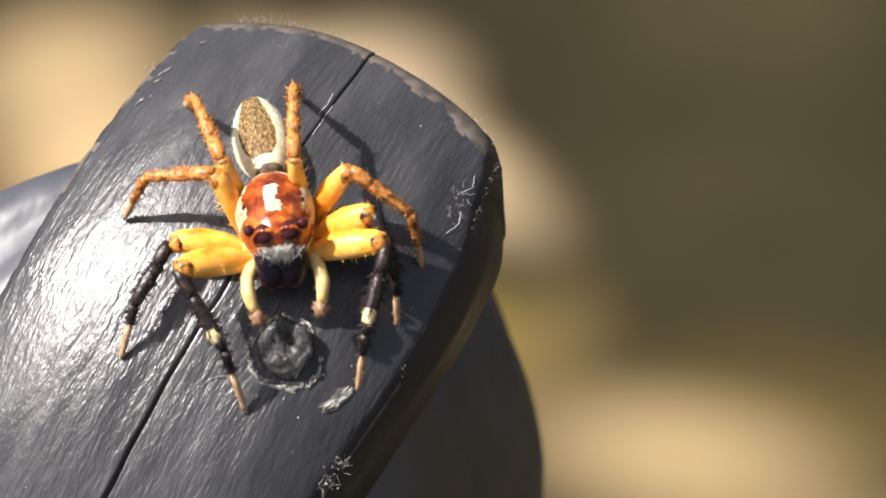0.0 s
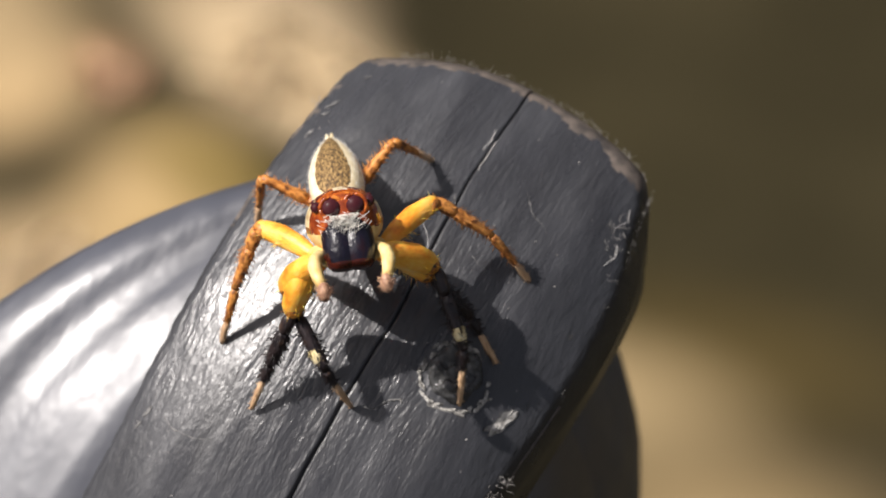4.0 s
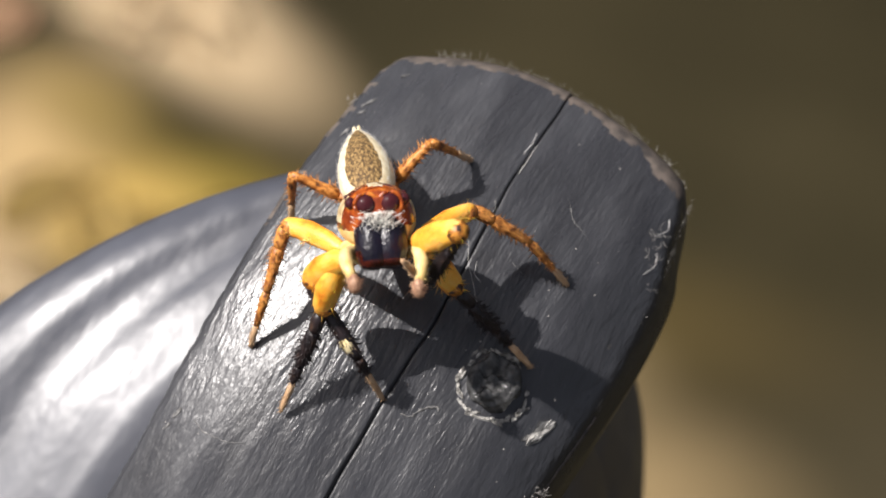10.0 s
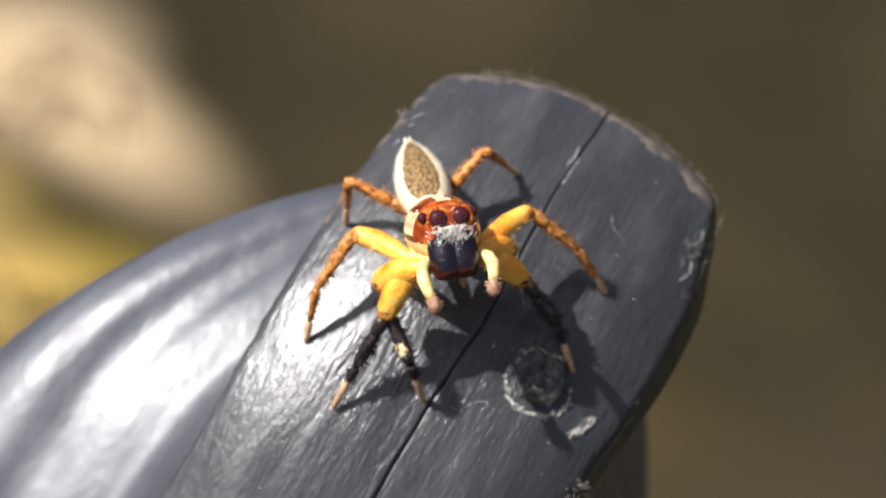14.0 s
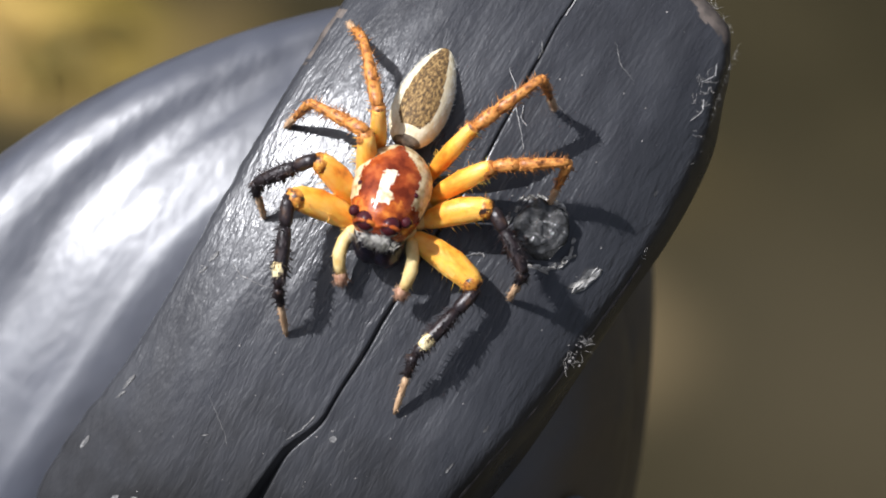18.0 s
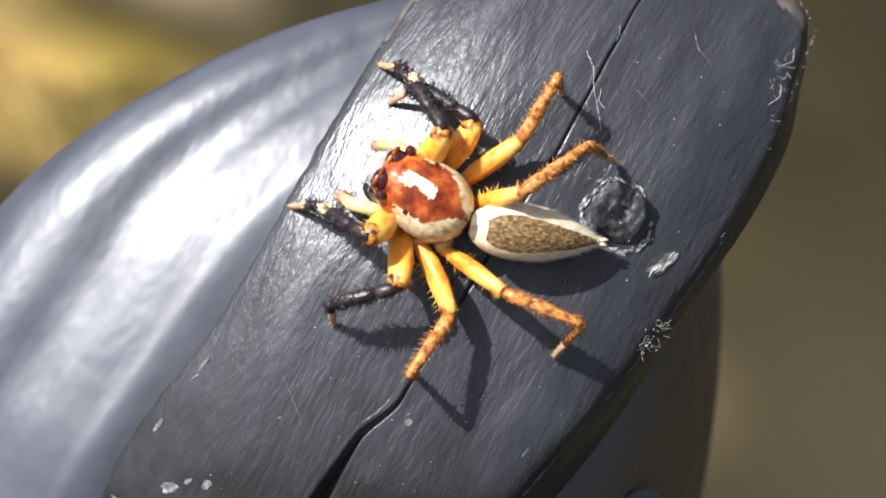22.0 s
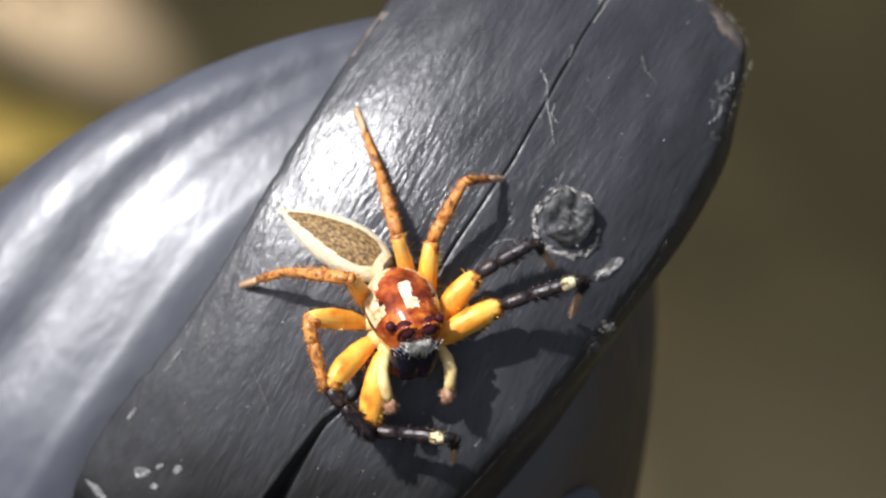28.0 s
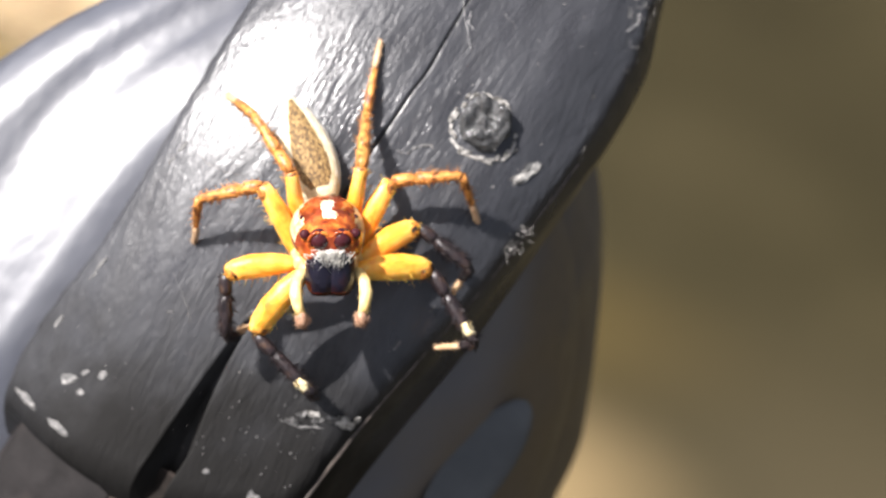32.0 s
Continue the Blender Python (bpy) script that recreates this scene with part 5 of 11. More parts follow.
    walk(body["L1 tibia"], [(0,P(-2.92,1.42,-0.43,-48,-30,0)), (0.25,P(-2.92,0.93,-0.19,-34,-29,3)), (0.5,P(-2.85,1.25,-0.14,-46,-20,16)), (0.75,P(-2.86,1.18,-0.11,-47,-19,17)), (1,P(-2.87,1.19,-0.15,-50,-19,20)), (1.25,P(-3.08,0.52,-1.27,-60,-25,24)), (1.5,P(-2.44,-0.52,-2.04,-83,-1,38)), (1.75,P(-2.48,-0.55,-1.91,-81,1,39)), (2,P(-2.48,-0.54,-1.93,-85,7,37)), (4,P(-2.41,-0.66,-1.88,-87,13,43)), (4.5,P(-2.42,-0.66,-1.87,-87,13,43)), (6.5,P(-2.13,2.51,-0.26,-40,-12,-133)), (7.5,P(-2.13,2.47,-0.17,-41,-11,-137)), (9,P(-2.17,2.38,-0.08,-42,-9,-146)), (10.5,P(-2.15,2.63,-0.61,-37,-11,-140)), (12,P(-2.05,2.72,-0.7,-35,-12,-133)), (13,P(-2.1,2.7,-0.78,-34,-11,-138)), (13.25,P(-2.07,2.72,-0.79,-35,-11,-139)), (13.5,P(-2,2.77,-0.83,-35,-11,-140)), (13.75,P(-2.32,-0.95,-1.1,9,-43,-50)), (14,P(-2.2,-1.04,-1.23,7,-35,-54)), (14.25,P(-2.57,-0.44,-0.26,-48,-28,24)), (14.5,P(-3.06,0.54,-0.71,-78,-6,32)), (14.75,P(-3.01,0.58,-0.46,-73,-7,29)), (15,P(-2.85,0.59,-0.04,-66,-9,26)), (15.25,P(-2.57,0.62,0.4,-58,-12,21)), (15.5,P(-2.3,0.56,0.67,-45,-17,13)), (15.75,P(-2.22,0.48,0.72,-34,-22,-0)), (16,P(-2.23,0.37,0.69,-25,-24,-15)), (16.25,P(-2.23,0.37,0.69,-21,-23,-26)), (16.5,P(-2.21,0.4,0.71,-25,-22,-28)), (16.75,P(-2.73,0.96,0.18,-45,-30,-12)), (17,P(-2.7,1.89,-1.83,-63,-33,-3)), (17.25,P(-2.91,1.66,-1.42,-39,-35,-14)), (17.5,P(-2.79,1.95,-1.22,-43,-34,-11)), (17.75,P(-2.99,1.42,-1.43,-16,-35,-23)), (18,P(-2.9,1.65,-1.52,-17,-35,-20)), (18.25,P(-3,1.47,-1.2,-8,-29,-26)), (18.5,P(-2.94,1.61,-0.82,-14,-26,-23)), (18.75,P(-3.01,1.23,-0.58,-3,-24,-24)), (19,P(-2.88,1.26,-0.19,-8,-23,-17)), (19.25,P(-2.78,1.59,-0.2,6,-19,-33)), (19.5,P(-2.35,2.39,-0.42,-19,-24,-30)), (19.75,P(-2.48,2.39,-1.07,-9,-31,-50)), (20,P(-1.56,1.05,-3.27,-21,-57,-41)), (20.25,P(-1.31,0.68,-3.36,-19,-56,-32)), (20.5,P(-1.18,0.55,-3.38,-39,-52,-11)), (20.75,P(-1.95,2.5,-2.17,-17,-45,-48)), (21,P(-1.96,2.52,-0.04,-40,-25,-29)), (21.25,P(-2.1,2.27,0.16,-25,-22,-36)), (21.5,P(-2.21,1.89,0.4,-34,-20,-27)), (21.75,P(-2.19,1.45,0.66,-19,-14,-26)), (22,P(-2,0.61,0.9,-43,-16,5)), (22.25,P(-2.54,0.91,0.44,-9,-25,-10)), (22.5,P(-2.28,0.29,0.63,-25,-29,20)), (22.75,P(-2.59,0.96,0.37,-8,-29,1)), (23,P(-2.34,0.59,0.64,-29,-31,12)), (23.25,P(-3.08,0.88,-1.38,-9,-35,9)), (23.5,P(-2.97,0.33,-0.46,-69,9,51)), (23.75,P(-2.97,0.13,-1.44,-52,-4,38)), (24,P(-3.05,0.3,-1.08,-79,-5,55)), (24.25,P(-2.97,0.4,-1.75,-53,-9,35)), (24.5,P(-3.09,0.92,-0.95,-82,1,46)), (24.75,P(-3.07,0.65,-1.45,-66,-4,37)), (25,P(-2.97,0.52,-1.8,-58,-3,34)), (25.25,P(-2.85,0.41,-2.05,-55,-0,36)), (25.5,P(-2.7,0.22,-2.26,-51,3,38)), (25.75,P(-2.54,0.02,-2.39,-50,5,42)), (26,P(-2.4,-0.18,-2.43,-52,5,46)), (26.25,P(-2.32,-0.34,-2.4,-57,5,50)), (26.5,P(-2.48,-0.39,-2.14,-68,1,55)), (26.75,P(-2.44,-0.34,-2.24,-68,1,54)), (27,P(-2.58,-0.25,-2.11,-78,-1,60)), (27.25,P(-2.02,-0.27,-2.75,-54,13,56)), (27.5,P(-1.76,-0.41,-2.82,-59,17,64)), (27.75,P(-2.66,-0.12,-2.1,-14,-3,83)), (28,P(-2.81,0.72,0.04,20,10,88)), (28.25,P(-2.85,0.36,-0.13,34,-17,65)), (28.5,P(-2.79,-0.09,-0.34,21,-40,53)), (28.75,P(-2.77,-0.05,-0.22,16,-35,59)), (29,P(-2.73,-0.01,-0.12,11,-31,64)), (29.25,P(-2.52,0.03,0.25,6,-29,46)), (29.5,P(-2.45,0.4,0.49,-31,-17,45)), (29.75,P(-2.66,0.71,0.29,-33,-19,32)), (30,P(-2.96,1.48,-0.65,-60,-18,29)), (30.25,P(-3.09,1.02,-1.13,-55,-15,29)), (30.5,P(-2.41,-0.18,-2.43,-63,11,37)), (30.75,P(-2.11,-0.54,-2.45,-68,6,44)), (31,P(-1.8,-0.89,-2.33,-91,13,41)), (31.25,P(-2.32,-0.69,-1.99,-72,5,51)), (31.5,P(-2.5,-0.71,-1.52,-72,21,54)), (31.75,P(-2.8,-0.23,-1.58,-54,0,55)), (32,P(-3.06,0.44,-1.3,-44,-12,53))])
    walk(body["L1 metatarsus"], [(0,P(-1.96,3.16,-2.1,-103,2,120)), (0.25,P(-2.34,3.12,-1.47,-99,5,131)), (0.5,P(-2.73,3.16,-1.9,-92,8,148)), (0.75,P(-2.78,3.06,-1.9,-90,9,149)), (1,P(-2.84,3,-2.02,-90,8,151)), (1.25,P(-2.73,2.1,-3.31,-86,20,134)), (1.5,P(-2.6,-0.25,-4.62,-87,29,119)), (1.75,P(-2.76,-0.25,-4.48,-80,34,126)), (2,P(-2.85,-0.55,-4.5,-75,35,129)), (4,P(-2.9,-0.96,-4.41,-79,32,124)), (4.5,P(-2.92,-0.96,-4.4,-79,32,124)), (6.5,P(-0.92,0.89,-1.88,22,-5,-16)), (7.5,P(-1.06,0.8,-1.85,23,-7,-23)), (9,P(-1.33,0.61,-1.79,19,-9,-32)), (10.5,P(-1.05,0.85,-2.16,30,-7,-25)), (12,P(-0.73,1.03,-2.16,20,-7,-26)), (13,P(-0.86,0.91,-2.21,18,-7,-25)), (13.25,P(-0.87,0.93,-2.24,20,-8,-26)), (13.5,P(-0.87,0.96,-2.31,23,-8,-29)), (13.75,P(-0.56,0.94,-0.79,-57,41,132)), (14,P(-0.22,0.62,-0.96,-45,32,137)), (14.25,P(-2.46,1.52,-1.97,-60,42,151)), (14.5,P(-3.15,1.14,-3.24,-83,10,126)), (14.75,P(-3.13,1.38,-2.93,-77,10,151)), (15,P(-2.97,1.69,-2.39,-75,11,162)), (15.25,P(-2.64,2.09,-1.75,-74,13,162)), (15.5,P(-2.2,2.47,-1.09,-72,17,158)), (15.75,P(-1.68,2.64,-0.62,-70,18,151)), (16,P(-1.19,2.54,-0.3,-71,19,145)), (16.25,P(-0.85,2.39,-0.19,-73,17,140)), (16.5,P(-0.73,2.27,-0.32,-72,17,139)), (16.75,P(-1.46,2.59,-1.4,-100,12,127)), (17,P(-1.38,3.02,-3.76,-94,-0,73)), (17.25,P(-1.51,3.39,-2.76,-99,-13,89)), (17.5,P(-1.43,3.61,-2.69,-87,-29,65)), (17.75,P(-1.63,3.55,-2.03,-108,-28,100)), (18,P(-1.63,3.83,-2.15,-101,-33,96)), (18.25,P(-1.71,3.7,-1.52,-112,-30,111)), (18.5,P(-1.7,3.82,-1.37,-110,-28,111)), (18.75,P(-1.88,3.57,-0.72,-117,-27,121)), (19,P(-2,3.68,-0.5,-119,-26,126)), (19.25,P(-1.43,3.8,0.06,-117,-31,114)), (19.5,P(-0.83,4.36,-1.17,-104,-33,94)), (19.75,P(-0.38,3.89,-1.41,-101,-4,102)), (20,P(0.62,2.36,-3.79,-96,23,93)), (20.25,P(0.59,2.38,-3.84,-94,29,99)), (20.5,P(0.47,2.3,-4.36,-92,31,102)), (20.75,P(0.26,3.78,-2.69,-80,18,109)), (21,P(-0.37,3.94,-1.53,-86,-1,107)), (21.25,P(-0.38,3.94,-0.85,-91,-8,110)), (21.5,P(-0.81,3.61,-0.96,-99,-25,98)), (21.75,P(-0.92,3.57,-0.16,-91,-9,125)), (22,P(-1.7,2.55,-0.8,-85,-25,81)), (22.25,P(-1.93,3.4,0.05,-94,-0,127)), (22.5,P(-2.58,2.69,-0.34,-82,-21,64)), (22.75,P(-2.47,3.54,0.06,-100,-3,107)), (23,P(-2.19,2.96,-0.43,-86,-20,55)), (23.25,P(-3.24,3.45,-1.72,-88,10,131)), (23.5,P(-3.93,0.6,-2.86,-70,40,98)), (23.75,P(-3.86,1.48,-3.48,-54,35,138)), (24,P(-3.33,0.75,-3.63,-88,33,90)), (24.25,P(-3.58,1.87,-3.81,-62,41,133)), (24.5,P(-3.38,1.16,-3.53,-94,40,74)), (24.75,P(-3.55,1.59,-3.82,-81,49,101)), (25,P(-3.66,1.72,-4.01,-68,49,122)), (25.25,P(-3.73,1.63,-4.17,-62,48,134)), (25.5,P(-3.78,1.44,-4.29,-62,46,138)), (25.75,P(-3.77,1.15,-4.39,-66,45,135)), (26,P(-3.68,0.8,-4.48,-76,44,123)), (26.25,P(-3.54,0.43,-4.56,-91,41,103)), (26.5,P(-3.3,0.15,-4.54,-101,36,79)), (26.75,P(-3.26,0.2,-4.65,-100,39,88)), (27,P(-3.04,0.05,-4.65,-106,35,82)), (27.25,P(-3.54,0.19,-4.8,-35,33,-164)), (27.5,P(-3.25,-0.41,-4.95,-19,14,-134)), (27.75,P(-5.16,0.24,-2.72,-46,15,-125)), (28,P(-5.25,0.97,0.92,-89,-8,-81)), (28.25,P(-4.99,0.87,1.27,-90,4,-170)), (28.5,P(-5.09,0.89,0.38,-94,12,-177)), (28.75,P(-5.11,0.9,0.36,-93,12,-171)), (29,P(-5.13,0.89,0.31,-92,12,-163)), (29.25,P(-4.47,1.73,0.48,-96,6,-178)), (29.5,P(-3.74,2.26,-0.78,-102,-4,172)), (29.75,P(-3.4,2.81,-1.06,-100,-7,150)), (30,P(-2.97,2.96,-2.78,-81,-15,73)), (30.25,P(-3.32,2.61,-3.18,-66,24,159)), (30.5,P(-3.47,0.52,-4.69,-23,14,-157)), (30.75,P(-2.96,-0.04,-4.86,-2,37,-159)), (31,P(-2.21,-1.31,-4.86,-5,49,-171)), (31.25,P(-3.06,-0.36,-4.46,1,47,-158)), (31.5,P(-3.66,-0.97,-3.83,-34,29,-174)), (31.75,P(-4.05,0.63,-3.69,-35,34,-169)), (32,P(-4.33,1.86,-3.06,-38,35,-166))])
    walk(body["L2 femur"], [(0,P(-0.95,0.3,-1.08,38,-31,56)), (0.25,P(-0.95,0.3,-1.08,49,-38,50)), (0.5,P(-0.95,0.3,-1.08,32,-36,58)), (0.75,P(-0.95,0.3,-1.08,31,-36,60)), (1,P(-0.95,0.3,-1.08,28,-34,65)), (1.25,P(-0.95,0.3,-1.08,10,-31,92)), (1.5,P(-0.95,0.3,-1.08,-16,4,124)), (1.75,P(-0.95,0.3,-1.08,-20,6,123)), (2,P(-0.95,0.3,-1.08,-26,10,122)), (4,P(-0.95,0.3,-1.08,-31,2,132)), (4.5,P(-0.95,0.3,-1.08,-31,2,131)), (6.5,P(-0.95,0.3,-1.08,-40,2,128)), (9,P(-0.95,0.3,-1.08,-43,2,127)), (13,P(-0.95,0.3,-1.08,-40,3,126)), (13.25,P(-0.95,0.3,-1.08,-40,8,122)), (13.5,P(-0.95,0.3,-1.08,-39,15,114)), (13.75,P(-0.95,0.3,-1.08,-36,21,108)), (14,P(-0.95,0.3,-1.08,-37,24,105)), (14.25,P(-0.95,0.3,-1.08,-16,0,112)), (14.5,P(-0.95,0.3,-1.08,-0,-14,98)), (14.75,P(-0.95,0.3,-1.08,1,-14,96)), (15,P(-0.95,0.3,-1.08,6,-18,91)), (15.25,P(-0.95,0.3,-1.08,14,-19,83)), (15.5,P(-0.95,0.3,-1.08,23,-21,75)), (15.75,P(-0.95,0.3,-1.08,30,-22,68)), (16,P(-0.95,0.3,-1.08,34,-24,68)), (16.25,P(-0.95,0.3,-1.08,36,-25,67)), (16.5,P(-0.95,0.3,-1.08,37,-25,67)), (16.75,P(-0.95,0.3,-1.08,37,-31,65)), (17,P(-0.95,0.3,-1.08,17,-24,72)), (17.25,P(-0.95,0.3,-1.08,38,-45,63)), (17.5,P(-0.95,0.3,-1.08,42,-48,55)), (17.75,P(-0.95,0.3,-1.08,40,-48,70)), (18,P(-0.95,0.3,-1.08,29,-43,87)), (18.25,P(-0.95,0.3,-1.08,37,-47,78)), (18.5,P(-0.95,0.3,-1.08,43,-48,71)), (18.75,P(-0.95,0.3,-1.08,56,-49,59)), (19,P(-0.95,0.3,-1.08,69,-48,47)), (19.25,P(-0.95,0.3,-1.08,92,-62,10)), (19.5,P(-0.95,0.3,-1.08,49,-65,34)), (19.75,P(-0.95,0.3,-1.08,31,-45,63)), (20,P(-0.95,0.3,-1.08,-7,-15,124)), (20.25,P(-0.95,0.3,-1.08,-26,-13,144)), (20.5,P(-0.95,0.3,-1.08,-48,7,130)), (20.75,P(-0.95,0.3,-1.08,-44,-29,108)), (21,P(-0.95,0.3,-1.08,-0,-41,54)), (21.25,P(-0.95,0.3,-1.08,25,-51,47)), (21.5,P(-0.95,0.3,-1.08,56,-52,36)), (21.75,P(-0.95,0.3,-1.08,46,-44,67)), (22,P(-0.95,0.3,-1.08,33,-34,102)), (22.25,P(-0.95,0.3,-1.08,38,-36,95)), (22.5,P(-0.95,0.3,-1.08,53,-37,105)), (22.75,P(-0.95,0.3,-1.08,47,-29,108)), (23,P(-0.95,0.3,-1.08,44,-21,113)), (23.25,P(-0.95,0.3,-1.08,-12,-32,116)), (23.5,P(-0.95,0.3,-1.08,36,17,125)), (23.75,P(-0.95,0.3,-1.08,9,28,114)), (24,P(-0.95,0.3,-1.08,0,40,106)), (24.25,P(-0.95,0.3,-1.08,-19,32,100)), (24.5,P(-0.95,0.3,-1.08,-3,37,114)), (24.75,P(-0.95,0.3,-1.08,-12,37,109)), (25,P(-0.95,0.3,-1.08,-22,39,105)), (25.25,P(-0.95,0.3,-1.08,-32,41,102)), (25.5,P(-0.95,0.3,-1.08,-42,42,101)), (25.75,P(-0.95,0.3,-1.08,-49,44,103)), (26,P(-0.95,0.3,-1.08,-53,46,109)), (26.25,P(-0.95,0.3,-1.08,-47,41,127)), (26.5,P(-0.95,0.3,-1.08,-75,55,95)), (26.75,P(-0.95,0.3,-1.08,-57,-49,-143)), (27,P(-0.95,0.3,-1.08,-73,54,100)), (27.25,P(-0.95,0.3,-1.08,-65,51,101)), (27.5,P(-0.95,0.3,-1.08,-60,56,107)), (27.75,P(-0.95,0.3,-1.08,-14,-1,134)), (28,P(-0.95,0.3,-1.08,44,-15,101)), (28.25,P(-0.95,0.3,-1.08,43,-24,101)), (28.5,P(-0.95,0.3,-1.08,40,-27,108)), (28.75,P(-0.95,0.3,-1.08,39,-29,107)), (29,P(-0.95,0.3,-1.08,38,-31,107)), (29.25,P(-0.95,0.3,-1.08,40,-33,103)), (29.5,P(-0.95,0.3,-1.08,42,-33,101)), (29.75,P(-0.95,0.3,-1.08,49,-55,80)), (30,P(-0.95,0.3,-1.08,39,-53,89)), (30.25,P(-0.95,0.3,-1.08,24,-19,107)), (30.5,P(-0.95,0.3,-1.08,11,1,139)), (30.75,P(-0.95,0.3,-1.08,8,17,144)), (31,P(-0.95,0.3,-1.08,9,30,145)), (31.25,P(-0.95,0.3,-1.08,6,17,138)), (31.5,P(-0.95,0.3,-1.08,3,5,133)), (31.75,P(-0.95,0.3,-1.08,6,-14,125)), (32,P(-0.95,0.3,-1.08,20,-29,108))])
